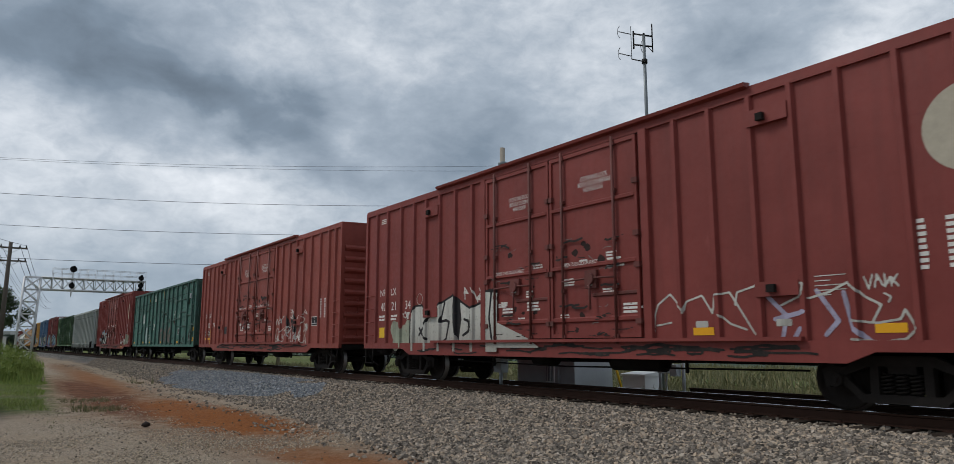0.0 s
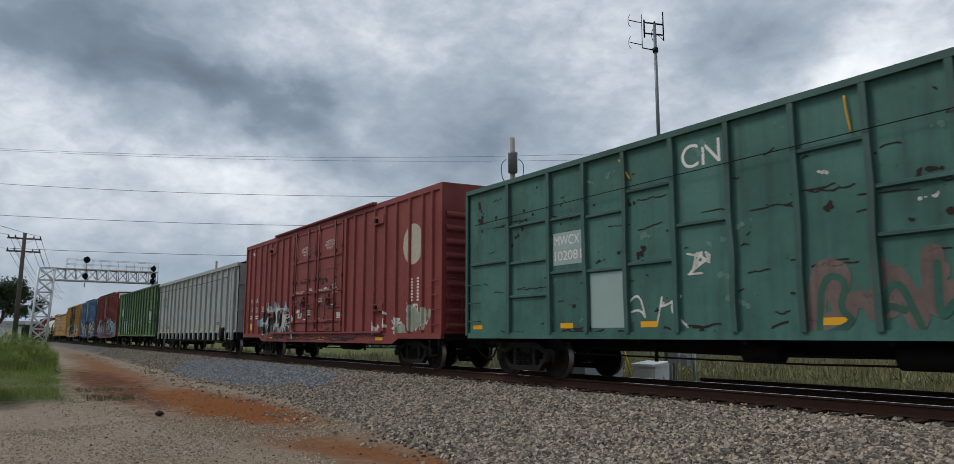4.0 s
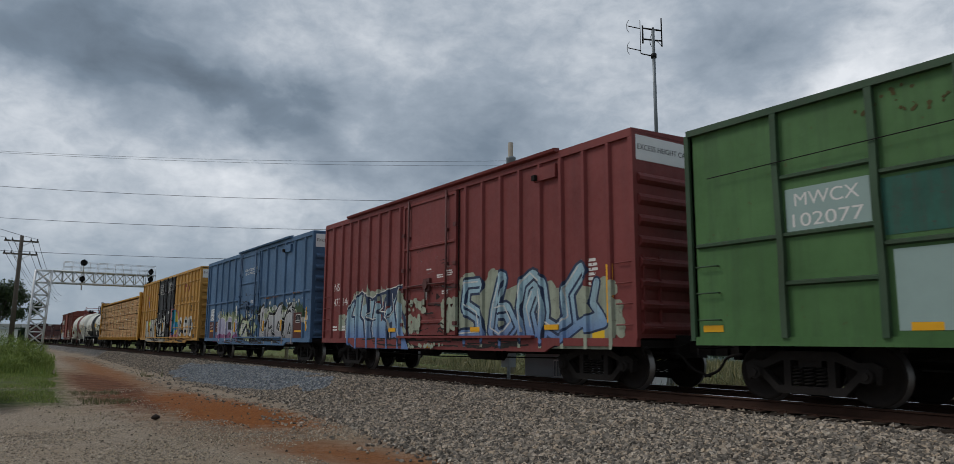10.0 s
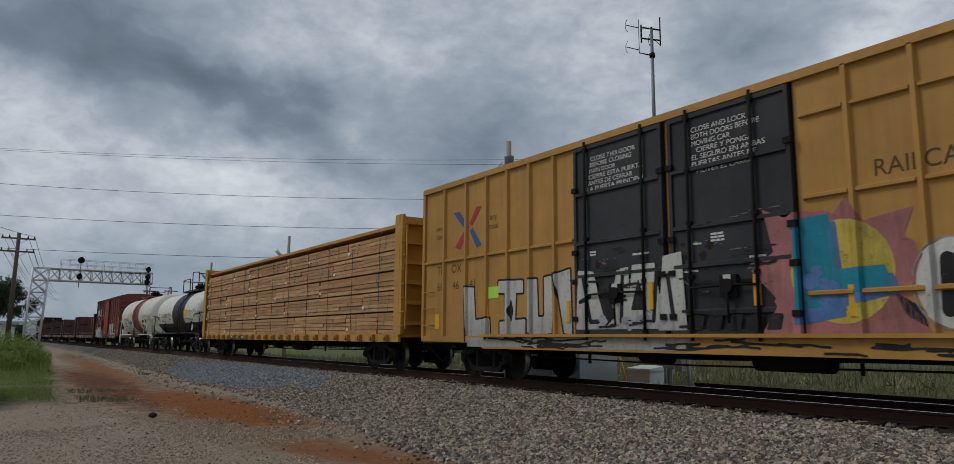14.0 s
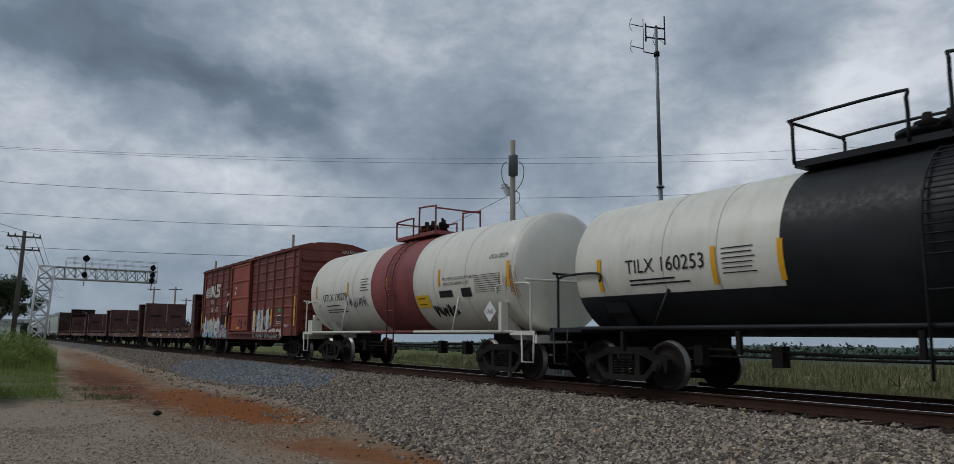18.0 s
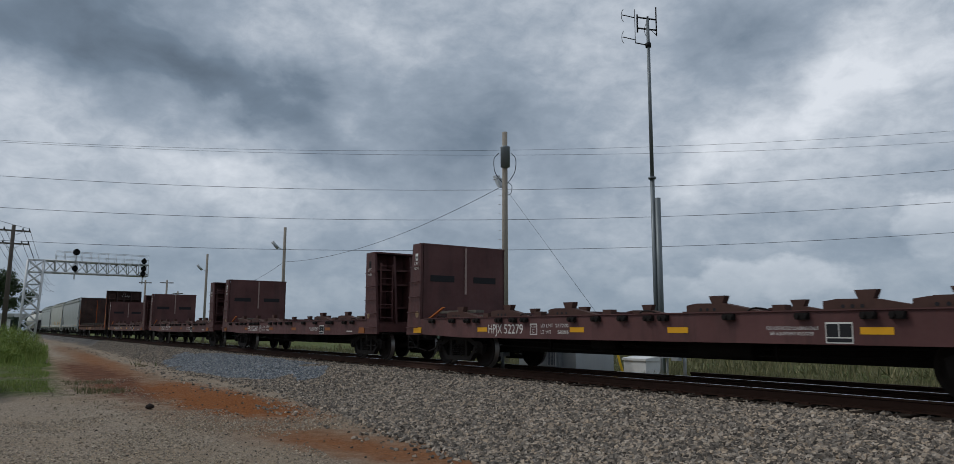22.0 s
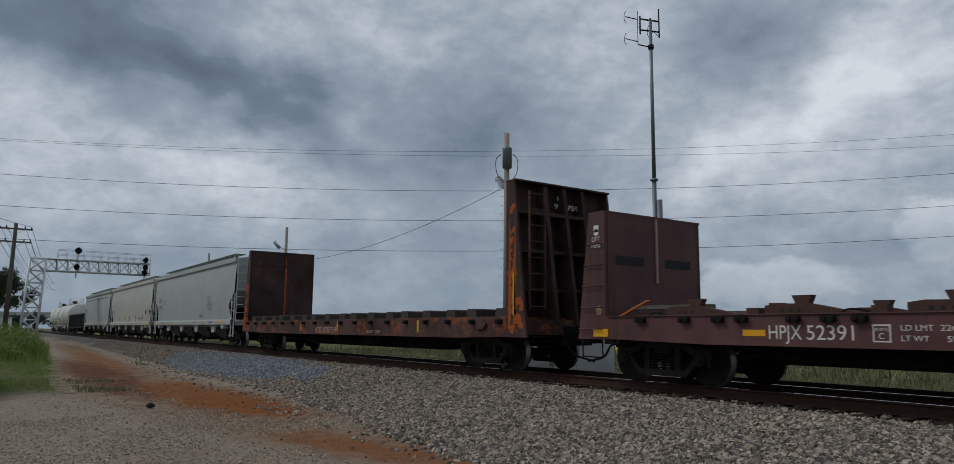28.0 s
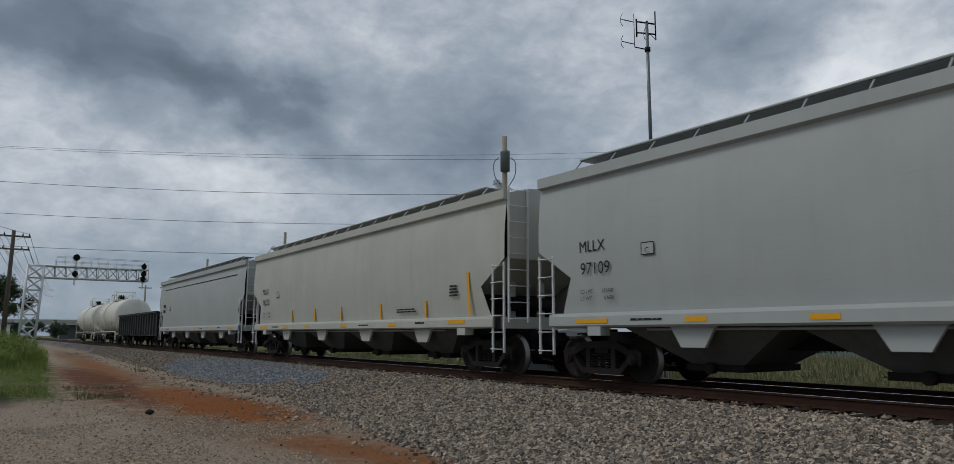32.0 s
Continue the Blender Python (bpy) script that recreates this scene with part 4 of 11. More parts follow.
def plug_door(car, x0, x1, z0, z1, mat, bars, levels=(0.33, 0.62), handle=0.3, face=None, notice=""):
    y = -PANEL - 0.03
    # a black plate behind the door stands for the shade in its gap
    part("door_gasket", Mesh().box(x0 - 0.035, x1 + 0.035, -PANEL - 0.02, -PANEL + 0.01, z0 - 0.03, z1 + 0.03), UNDER, car, "black border standing for the shaded gap round the door")
    d = part("door", Mesh().box(x0, x1, y - 0.03, y + 0.06, z0, z1), mat, car, "closed plug door with locking bars")
    # worn paint with the shading of the bars already in its colour
    worn = SHADED_HARDWARE.get(mat.name, UNDER)
    yy = y - 0.03
    fr = Mesh()
    for a, b, c, e in ((x0, x0 + 0.07, z0, z1), (x1 - 0.07, x1, z0, z1), (x0, x1, z1 - 0.08, z1), (x0, x1, z0, z0 + 0.08)):
        fr.box(a, b, yy - 0.035, yy, c, e)
    part("door_rim", fr, mat, d)
    for k in levels:
        z = z0 + (z1 - z0) * k
        part("door_brace", Mesh().prism([(yy, z - 0.05), (yy - 0.045, z - 0.03), (yy - 0.045, z + 0.03), (yy, z + 0.05)], "x", x0 + 0.07, x1 - 0.07), mat, d)
    hinged_bars(d, x0, x1, z0 - 0.12, z1 + 0.08, bars, worn, yy)
    if handle:
        xm, zm = (x0 + x1) / 2, z0 + (z1 - z0) * handle
        part("gear_box", Mesh().box(xm - 0.16, xm + 0.16, yy - 0.08, yy, zm - 0.18, zm + 0.18), worn, d)
        part("door_handle", Mesh().tube([(bars[0], yy - 0.08, zm), (xm, yy - 0.1, zm + 0.02), (bars[-1], yy - 0.08, zm)], 0.02, 6).cyl((xm, yy - 0.14, zm), (xm, yy - 0.07, zm), 0.12, 12), worn, d)
        part("lever", Mesh().tube([(xm, yy - 0.12, zm), (xm + 0.03, yy - 0.12, zm - 0.6)], 0.022, 6), worn, d)
    # lock plates, hinges, notices and the half-width braces of the lower field
    zb = z0 + (z1 - z0) * levels[0]
    g = random.Random(int(x0 * 100))
    for x in (x0 + 0.03, x1 - 0.03):
        for z in (z0 + 0.3, zb - 0.1, zb + 0.5, z1 - 0.9):
            part("hinge_lug", Mesh().box(x - 0.07, x + 0.07, yy - 0.07, yy, z - 0.05, z + 0.05), worn, d)
    part("lower_brace", Mesh().prism([(yy, z0 + 0.30), (yy - 0.04, z0 + 0.33), (yy - 0.04, z0 + 0.39), (yy, z0 + 0.42)], "x", x0 + 0.07, x1 - 0.07), mat, d)
    part("lower_brace", Mesh().prism([(yy, z0 + 0.80), (yy - 0.03, z0 + 0.82), (yy - 0.03, z0 + 0.86), (yy, z0 + 0.88)], "x", (x0 + x1) / 2, x1 - 0.07), worn, d)
    part("sticker", Mesh().box((x0 + x1) / 2 - 0.08, (x0 + x1) / 2 + 0.06, yy - 0.086, yy - 0.08, zb - 0.42, zb - 0.2), TAG_WHITE, d)
    if notice:
        lettering(d, notice, x0 + 0.4, zb + 0.02, 0.075, MARK_WHITE, yy - 0.0475, width=0.052 * len(notice))
    for k in range(5):
        x, z = g.uniform(x0 + 0.2, x1 - 0.5), g.uniform(z0 + 0.2, zb + 0.5)
        blocks(d, x, z, g.uniform(0.2, 0.42), g.randint(1, 3), 0.035, MARK_WHITE, yy - 0.001, seed=k)
    for k in range(7):
        x, z, w = g.uniform(x0 + 0.12, x1 - 0.45), g.uniform(z0 + 0.15, zb + 0.7), g.uniform(0.06, 0.28)
        m = Mesh()
        n = 9
        m.v += [(x + w * (0.5 + 0.5 * math.cos(6.283 * i / n) * g.uniform(0.5, 1.1)), yy - 0.0008, z + w * 0.45 * math.sin(6.283 * i / n) * g.uniform(0.4, 1.1)) for i in range(n)]
        m.face(range(n))
        part("scuff_mark", m, SCUFFED, d)
    return d


def start(name, front, rear, label, category="freight car", group="cars of the freight train"):
    ob = thing(name, label, category, group, at=((front + rear) / 2, TRACK_Y, 0))
    TRAIN.append((ob, (front + rear) / 2))
    return ob, (front - rear) / 2


TRAIN = []
FACE = -PANEL - 0.004


# ---- the cars, from the head of the visible train to its tail ----
def car_basics(car, half, inset, gap=0.75):
    truck(car, half - inset)
    truck(car, -half + inset)
    coupling(car, half, gap)
    underframe(car, half, inset)


def body_shell(car, half, z0, z1, mat, roof_mat, roof_rise=0.1, eave_w=1.50):
    for sy, nm in ((-1, "side_wall"), (1, "side_wall")):
        part(nm, Mesh().box(-half, half, min(sy * PANEL, sy * (PANEL - 0.05)), max(sy * PANEL, sy * (PANEL - 0.05)), z0, z1), mat, car)
    part("roof", Mesh().prism([(-eave_w, z1 - 0.01), (-eave_w, z1 + 0.05), (0, z1 + roof_rise), (eave_w, z1 + 0.05), (eave_w, z1 - 0.01)], "x", -half, half), roof_mat, car)
    part("floor", Mesh().box(-half + 0.05, half - 0.05, -PANEL + 0.05, PANEL - 0.05, z0, z0 + 0.12), UNDER, car)


def sixty_foot_boxcar(front, rear, mat, label):
    car, h = start("boxcar", front, rear, label, "boxcar")
    car_basics(car, h, 2.35)
    body_shell(car, h, 0.86, 5.10, mat, mat)
    part("top_chord", Mesh().box(-h, h, -PANEL - 0.05, -PANEL, 4.98, 5.10), mat, car)
    part("door_track_hood", Mesh().prism([(-1.60, 5.14), (-1.62, 5.20), (-1.45, 5.22), (-1.45, 5.10)], "x", -4.7, 4.9), mat, car)
    part("side_sill", Mesh().prism([(-h, 0.86), (-h, 1.02), (h, 1.02), (h, 0.86), (6.6, 0.86), (6.2, 0.70), (-6.2, 0.70), (-6.6, 0.86)], "y", -W, -W + 0.04), mat, car)
    part("side_sill", Mesh().prism([(-h, 0.86), (-h, 1.02), (h, 1.02), (h, 0.86), (6.6, 0.86), (6.2, 0.70), (-6.2, 0.70), (-6.6, 0.86)], "y", W - 0.04, W), mat, car)
    part("door_rail", Mesh().box(-4.9, 5.6, -W - 0.10, -W + 0.02, 1.02, 1.08), mat, car)
    ribs(car, (-8.33, -7.64, -6.8, -6.05, -5.38, -4.66, -3.9, -3.12, 3.32, 4.08, 4.87, 5.60, 6.35, 7.18, 7.95, 8.5), 1.0, 5.0, mat)
    for x in (-5.38, 4.87):
        part("stop_casting", Mesh().box(x - 0.03, x + 0.70, -PANEL - 0.09, -PANEL, 4.45, 4.72), mat, car)
        part("stop_hook", Mesh().box(x + 0.2, x + 0.32, -PANEL - 0.17, -PANEL - 0.09, 4.5, 4.62), UNDER, car)
        part("stop_casting", Mesh().box(x - 0.03, x + 0.70, -PANEL - 0.09, -PANEL, 1.70, 1.93), mat, car)
        part("stop_hook", Mesh().box(x + 0.2, x + 0.34, -PANEL - 0.16, -PANEL - 0.09, 1.76, 1.88), UNDER, car)
    plug_door(car, -2.44, -0.10, 1.10, 4.95, mat, (-2.05, -0.72), (0.375, 0.70), 0.30, notice="CLOSE THIS DOOR FIRST")
    plug_door(car, -0.06, 2.45, 1.10, 4.95, mat, (0.36, 1.86), (0.375, 0.70), 0.30, notice="OPEN THIS DOOR FIRST")
    for x in (-2.60, 2.60):
        part("door_post", Mesh().prism([(-0.11, 0), (-0.09, -0.075), (0.09, -0.075), (0.11, 0)], "z", 1.0, 5.0), mat, car, at=(x, -PANEL, 0))
    corrugated_end(car, h, 1, 1.0, 5.1, mat, 9, top_flat=0.55)
    corrugated_end(car, -h, -1, 1.0, 5.1, mat, 9, top_flat=0.55)
    grabs(car, h - 0.55, h - 0.1, (1.25, 1.65, 2.05, 2.45), -PANEL, mat)
    grabs(car, -h + 0.1, -h + 0.55, (1.25, 1.65, 2.05, 2.45), -PANEL, mat)
    end_ladder(car, h + 0.02, -1.3, -0.85, 1.2, 2.5, 4, mat)
    brake_wheel(car, h + 0.06, 0.25, 2.15, UNDER)
    part("step", Mesh().tube([(h - 0.6, -W + 0.02, 0.9), (h - 0.6, -W + 0.02, 0.42), (h - 0.12, -W + 0.02, 0.42), (h - 0.12, -W + 0.02, 0.9)], 0.018, 5), UNDER, car)
    part("step", Mesh().tube([(-h + 0.6, -W + 0.02, 0.9), (-h + 0.6, -W + 0.02, 0.42), (-h + 0.12, -W + 0.02, 0.42), (-h + 0.12, -W + 0.02, 0.9)], 0.018, 5), UNDER, car)
    yd = -PANEL - 0.066
    for i, s in enumerate(("CLOSE THIS DOOR", "BEFORE CLOSING", "MAIN DOOR")):
        lettering(car, s, -1.54 + 0.03 * i + 0.1 * (i == 2), 4.26 - i * 0.12, 0.085, MARK_WHITE, yd, width=0.052 * len(s))
    for i, s in enumerate(("CLOSE AND LOCK", "BOTH DOORS BEFORE", "MOVING CAR")):
        lettering(car, s, 0.90 + 0.09 * (i == 2) - 0.08 * (i == 1), 4.30 - i * 0.12, 0.09, MARK_WHITE, yd, width=0.055 * len(s))
    blocks(car, -8.1, 4.75, 0.55, 3, 0.035, MARK_WHITE)
    blocks(car, 7.25, 2.55, 0.12, 8, 0.055, MARK_WHITE)
    blocks(car, 7.6, 2.55, 0.14, 8, 0.055, MARK_WHITE, seed=3)
    for x, z in ((-0.9, 1.85), (1.6, 2.6), (2.0, 1.7), (-1.8, 1.75)):
        blocks(car, x, z, 0.5, 3, 0.045, MARK_WHITE, yd, seed=5)
    return car, h


def circle_points(x, y, z, r, n=24):
    return [(x + r * math.cos(k * math.tau / n), y, z + r * math.sin(k * math.tau / n)) for k in range(n + 1)]


def boxcar_marks(car, top, split, load=True):
    lettering(car, top[0], -8.10, 2.42, 0.20, MARK_WHITE, FACE)
    lettering(car, top[1], -7.42, 2.42, 0.20, MARK_WHITE, FACE)
    for s, x in zip(split, (-8.05, -7.38, -6.55)):
        lettering(car, s, x, 1.98, 0.24, MARK_WHITE, FACE)
    blocks(car, -8.15, 1.78, 0.42, 2, 0.06, MARK_WHITE)
    blocks(car, -7.4, 1.78, 0.4, 2, 0.06, MARK_WHITE, seed=2)
    part("placard", Mesh().box(-8.12, -7.72, FACE - 0.003, FACE, 1.18, 1.48), PLACARD, car, "yellow warning stencil")
    part("ring_mark", Mesh().tube(circle_points(-5.72, FACE - 0.002, 2.22, 0.15), 0.006, 4), MARK_WHITE, car)


CREAM_DISC = plain("emblem_cream", (0.42, 0.38, 0.30), 0.7, 0.25, 6.0)
car_a, h = sixty_foot_boxcar(-2.6, -20.68, NRLX_RED, "brick-red double-door boxcar with white graffiti along the sill")
boxcar_marks(car_a, ("NR", "LX"), ("40", "21", "34"))
part("round_emblem", Mesh().cyl((8.02, FACE - 0.003, 3.72), (8.02, FACE, 3.72), 0.6, 40), CREAM_DISC, car_a, "worn cream disc emblem")
for x in (3.55, 6.6):
    stripe(car_a, x, 1.12)
stripe(car_a, -5.75, 1.12)
car_b, h = sixty_foot_boxcar(-22.6, -40.67, NRLX_RED2, "faded red double-door boxcar with scribbled white tags")
part("patch", Mesh().box(-8.12, -7.05, FACE - 0.002, FACE, 2.3, 2.66), NRLX_RED, car_b)
lettering(car_b, "N R L X", -8.04, 2.36, 0.22, MARK_WHITE, FACE - 0.004, width=0.95)
lettering(car_b, "400", -7.95, 1.85, 0.24, MARK_WHITE, FACE, width=0.72)
lettering(car_b, "379", -6.97, 1.85, 0.24, MARK_WHITE, FACE, width=0.66)
part("yellow_stripe", Mesh().box(-7.12, -7.02, FACE - 0.003, FACE, 1.0, 1.75), STRIPE, car_b)
part("ring_mark", Mesh().tube(circle_points(-5.4, FACE - 0.002, 2.3, 0.15), 0.006, 4), MARK_WHITE, car_b)
part("stencil_panel", Mesh().box(-8.15, -7.1, FACE - 0.003, FACE, 1.42, 1.72), BROWN_PANEL, car_b)
lettering(car_b, "LD LMT 202800", -8.08, 1.6, 0.08, MARK_WHITE, FACE - 0.005, width=0.92)
lettering(car_b, "LT WT   83200", -8.08, 1.47, 0.08, MARK_WHITE, FACE - 0.005, width=0.92)
part("warning_stripe", Mesh().box(-8.1, -7.1, FACE - 0.003, FACE, 1.24, 1.33), STRIPE, car_b)
label_plate(car_b, 6.5, 1.65)
part("stencil_plate", Mesh().box(-4.9, -4.2, FACE - 0.003, FACE, 1.5, 1.85), DOOR_BLACK, car_b)
car_r, h = sixty_foot_boxcar(-61.5, -79.57, NRLX_RED, "brick-red double-door boxcar with black and white graffiti")
boxcar_marks(car_r, ("NR", "LX"), ("40", "21", "33"))
part("round_emblem", Mesh().cyl((7.35, FACE - 0.003, 3.6), (7.35, FACE, 3.6), 0.6, 40), CREAM_DISC, car_r, "worn cream disc emblem")
for x in (-5.2, 0.4, 5.1):
    stripe(car_r, x, 0.80, 0.5, 0.09, -W - 0.003)
for c in (car_a, car_r):
    tagged(c, group="cars of the freight train")


# trash gondolas with a lattice of ribs
BAYS = (-9.05, -7.4, -5.9, -4.75, -3.6, -2.4, -1.2, 0.0, 1.12, 2.25, 3.4, 4.6, 5.8, 7.3, 8.4, 9.05)
LEVELS = ((2.6,), (3.4, 2.6, 1.9), (3.35, 2.3), (3.4, 2.3), (3.6, 2.3), (2.95,), (), (3.75,), (3.1, 2.3), (3.75, 2.5), (3.75, 2.4), (3.75, 2.55), (3.7, 2.8, 2.0), (2.75,), (3.3, 2.2))


def trash_gondola(front, rear, mat, rib_mat, label, seed):
    car, h = start("gondola", front, rear, label, "gondola car")
    car_basics(car, h, 1.75)
    r = random.Random(seed)
    for sy in (-1, 1):
        part("side_wall", Mesh().box(-h, h, min(sy * PANEL, sy * (PANEL - 0.04)), max(sy * PANEL, sy * (PANEL - 0.04)), 0.92, 4.58), mat, car)
        part("top_chord", Mesh().box(-h - 0.02, h + 0.02, min(sy * (PANEL - 0.08), sy * (PANEL + 0.09)), max(sy * (PANEL - 0.08), sy * (PANEL + 0.09)), 4.53, 4.64), rib_mat, car)
        part("side_sill", Mesh().box(-h, h, min(sy * PANEL, sy * (PANEL + 0.05)), max(sy * PANEL, sy * (PANEL + 0.05)), 0.88, 1.02), mat, car)
    part("floor", Mesh().box(-h, h, -PANEL, PANEL, 0.9, 1.0), UNDER, car)
    part("cover", Mesh().prism([(-PANEL, 4.6), (-0.8, 4.74), (0.8, 4.74), (PANEL, 4.6)], "x", -h + 0.05, h - 0.05), UNDER, car, "dark tarpaulin over the load")
    for x in BAYS[1:-1]:
        dep = 0.085
        for sy in (-1, 1):
            m = Mesh()
            z, nx, k = 1.0, 0.0, 0
            while True:
                for px, py in ((-0.055, 0), (-0.05, -dep), (0.05, -dep), (0.055, 0)):
                    m.v.append((x + px + nx, sy * (PANEL - py), z))
                if k:
                    for q in ((0, 1, 5, 4), (1, 2, 6, 5), (2, 3, 7, 6)):
                        m.face([4 * (k - 1) + i for i in q])
                if z >= 4.55:
                    break
                z, k = min(4.55, z + r.uniform(0.5, 0.9)), k + 1
                z = 4.55 if z > 4.3 else z
                nx = r.uniform(-0.018, 0.018) if z < 4.5 else 0.0
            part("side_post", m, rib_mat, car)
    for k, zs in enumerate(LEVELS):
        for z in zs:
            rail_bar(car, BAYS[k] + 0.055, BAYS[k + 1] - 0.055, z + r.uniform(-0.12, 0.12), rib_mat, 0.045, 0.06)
    # open end frame with a ladder
    for s in (-1, 1):
        part("end_wall", Mesh().box(min(s * h, s * (h - 0.05)), max(s * h, s * (h - 0.05)), -PANEL, PANEL, 0.95, 4.56), mat, car)
        for y in (-PANEL, -0.75, 0.0, 0.75, PANEL):
            part("end_post", Mesh().box(min(s * h, s * (h + 0.09)), max(s * h, s * (h + 0.09)), y - 0.06, y + 0.06, 0.95, 4.56), rib_mat, car)
        for z in (1.6, 2.5, 3.4, 4.45):
            part("end_beam", Mesh().box(min(s * h, s * (h + 0.07)), max(s * h, s * (h + 0.07)), -PANEL, PANEL, z - 0.06, z + 0.06), rib_mat, car)
    ladder(car, h - 0.52, h - 0.08, 1.3, 4.3, 8, -PANEL - 0.03, rib_mat)
    end_ladder(car, h + 0.10, -1.35, -0.9, 1.3, 4.3, 8, rib_mat)
    grabs(car, -h + 0.08, -h + 0.5, (1.3, 1.75, 2.2), -PANEL - 0.02, rib_mat)
    for x in (-8.95, -5.6, -3.3, 0.25, 4.85):
        stripe(car, x, 1.1, 0.4, 0.11)
    part("brake_platform", Mesh().box(h, h + 0.35, -1.2, 1.2, 1.02, 1.08), UNDER, car)
    # tie-down rope below the rim
    part("cover_rope", smooth_tube([(-h + 0.4, -PANEL - 0.1, 3.7), (-4, -PANEL - 0.11, 3.78), (0, -PANEL - 0.11, 3.82), (4, -PANEL - 0.11, 3.86), (h - 0.9, -PANEL - 0.1, 3.95)], 0.008, 4), UNDER, car)
    return car, h


PANEL_WHITE = plain("pale_panel", (0.28, 0.37, 0.34), 0.6, 0.12, 3.0)
car_g, h = trash_gondola(-41.92, -60.2, TEAL, TEAL_DARK, "dark teal waste gondola with scuffed, flaking panels", 5)
for x0, x1, z0, z1 in ((-5.8, -4.85, 2.45, 3.15), (-4.65, -3.7, 1.1, 2.2)):
    part("pale_panel", Mesh().box(x0, x1, FACE - 0.002, FACE, z0, z1), PANEL_WHITE, car_g)
lettering(car_g, "MWCX", -5.75, 2.88, 0.2, MARK_WHITE, FACE - 0.004, width=0.8)
lettering(car_g, "102081", -5.75, 2.55, 0.2, MARK_WHITE, FACE - 0.004, width=0.85)
lettering(car_g, "CN", -2.2, 3.9, 0.42, MARK_WHITE, FACE, label="worn white letters")
label_plate(car_g, 5.0, 1.6)
part("reflector", Mesh().box(8.45, 8.9, FACE - 0.003, FACE, 1.2, 1.42), STRIPE, car_g)
part("reflector", Mesh().box(8.35, 8.8, FACE - 0.003, FACE, 1.75, 1.97), STRIPE, car_g)
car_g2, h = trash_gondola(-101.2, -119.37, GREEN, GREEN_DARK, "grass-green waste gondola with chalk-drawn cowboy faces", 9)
for x0, x1, z0, z1 in ((-7.3, -6.0, 2.62, 3.28), (-5.75, -4.85, 1.1, 2.2), (-4.6, -3.7, 1.1, 2.2), (5.9, 7.2, 1.9, 2.85)):
    part("pale_panel", Mesh().box(x0, x1, FACE - 0.002, FACE, z0, z1), PANEL_WHITE, car_g2)
lettering(car_g2, "MWCX", -7.15, 3.0, 0.2, MARK_WHITE, FACE - 0.004, width=1.0)
lettering(car_g2, "102077", -7.2, 2.68, 0.2, MARK_WHITE, FACE - 0.004, width=1.1)
part("number_panel", Mesh().box(4.75, 6.0, FACE - 0.056, FACE, 0.91, 1.04), MARK_BLACK, car_g2)
lettering(car_g2, "BN 586961", 4.85, 0.93, 0.085, MARK_WHITE, FACE - 0.06, width=1.0)
label_plate(car_g2, 5.12, 1.42, 0.6, 0.34)


def chalk(car, pts, r, mat, name="chalk_line"):
    """A drawn line on the side: a flattened string of short strokes."""
    m = Mesh()
    for (x0, z0), (x1, z1) in zip(pts, pts[1:]):
        d = Vector((x1 - x0, z1 - z0))
        if d.length < 1e-6:
            continue
        n = Vector((-d.y, d.x)).normalized() * r
        e = d.normalized() * r * 0.6
        m.prism([(x0 + n.x - e.x, z0 + n.y - e.y), (x1 + n.x + e.x, z1 + n.y + e.y), (x1 - n.x + e.x, z1 - n.y + e.y), (x0 - n.x - e.x, z0 - n.y - e.y)], "y", FACE - 0.003, FACE)
    return part(name, m, mat, car)


def arc(cx, cz, rx, rz, a0, a1, n=16):
    return [(cx + rx * math.cos(radians(a0 + (a1 - a0) * i / n)), cz + rz * math.sin(radians(a0 + (a1 - a0) * i / n))) for i in range(n + 1)]


def cowboy(car, x, z, s, mat):
    r = 0.014 * s + 0.004
    face = arc(x, z, 0.24 * s, 0.36 * s, 150, 390)
    hat = [(x - 0.2 * s, z + 0.22 * s)] + arc(x - 0.09 * s, z + 0.52 * s, 0.1 * s, 0.1 * s, 170, 30, 6) + arc(x + 0.09 * s, z + 0.54 * s, 0.1 * s, 0.1 * s, 150, 10, 6) + [(x + 0.21 * s, z + 0.22 * s)]
    brim = arc(x, z + 0.36 * s, 0.42 * s, 0.17 * s, 175, 365, 12)
    for p in (face, hat, brim, arc(x - 0.02 * s, z - 0.24 * s, 0.1 * s, 0.09 * s, 175, 5, 8)):
        chalk(car, p, r, mat, "chalk_drawing")
    for ex in (-0.09, 0.09):
        for d in (-1, 1):
            chalk(car, [(x + (ex - 0.045) * s, z + (0.06 - 0.045 * d) * s), (x + (ex + 0.045) * s, z + (0.06 + 0.045 * d) * s)], r, mat, "chalk_drawing")


for x, z, s, mt in ((-3.05, 1.72, 0.85, MARK_WHITE), (-1.8, 1.72, 0.8, MARK_WHITE), (-0.55, 1.88, 1.1, MARK_WHITE), (0.6, 1.80, 1.0, MARK_BLACK), (1.76, 1.78, 1.05, MARK_WHITE), (2.97, 1.70, 1.0, MARK_WHITE), (4.2, 1.75, 0.95, MARK_BLACK), (7.85, 1.9, 1.15, MARK_BLACK)):
    cowboy(car_g2, x, z, s, mt)

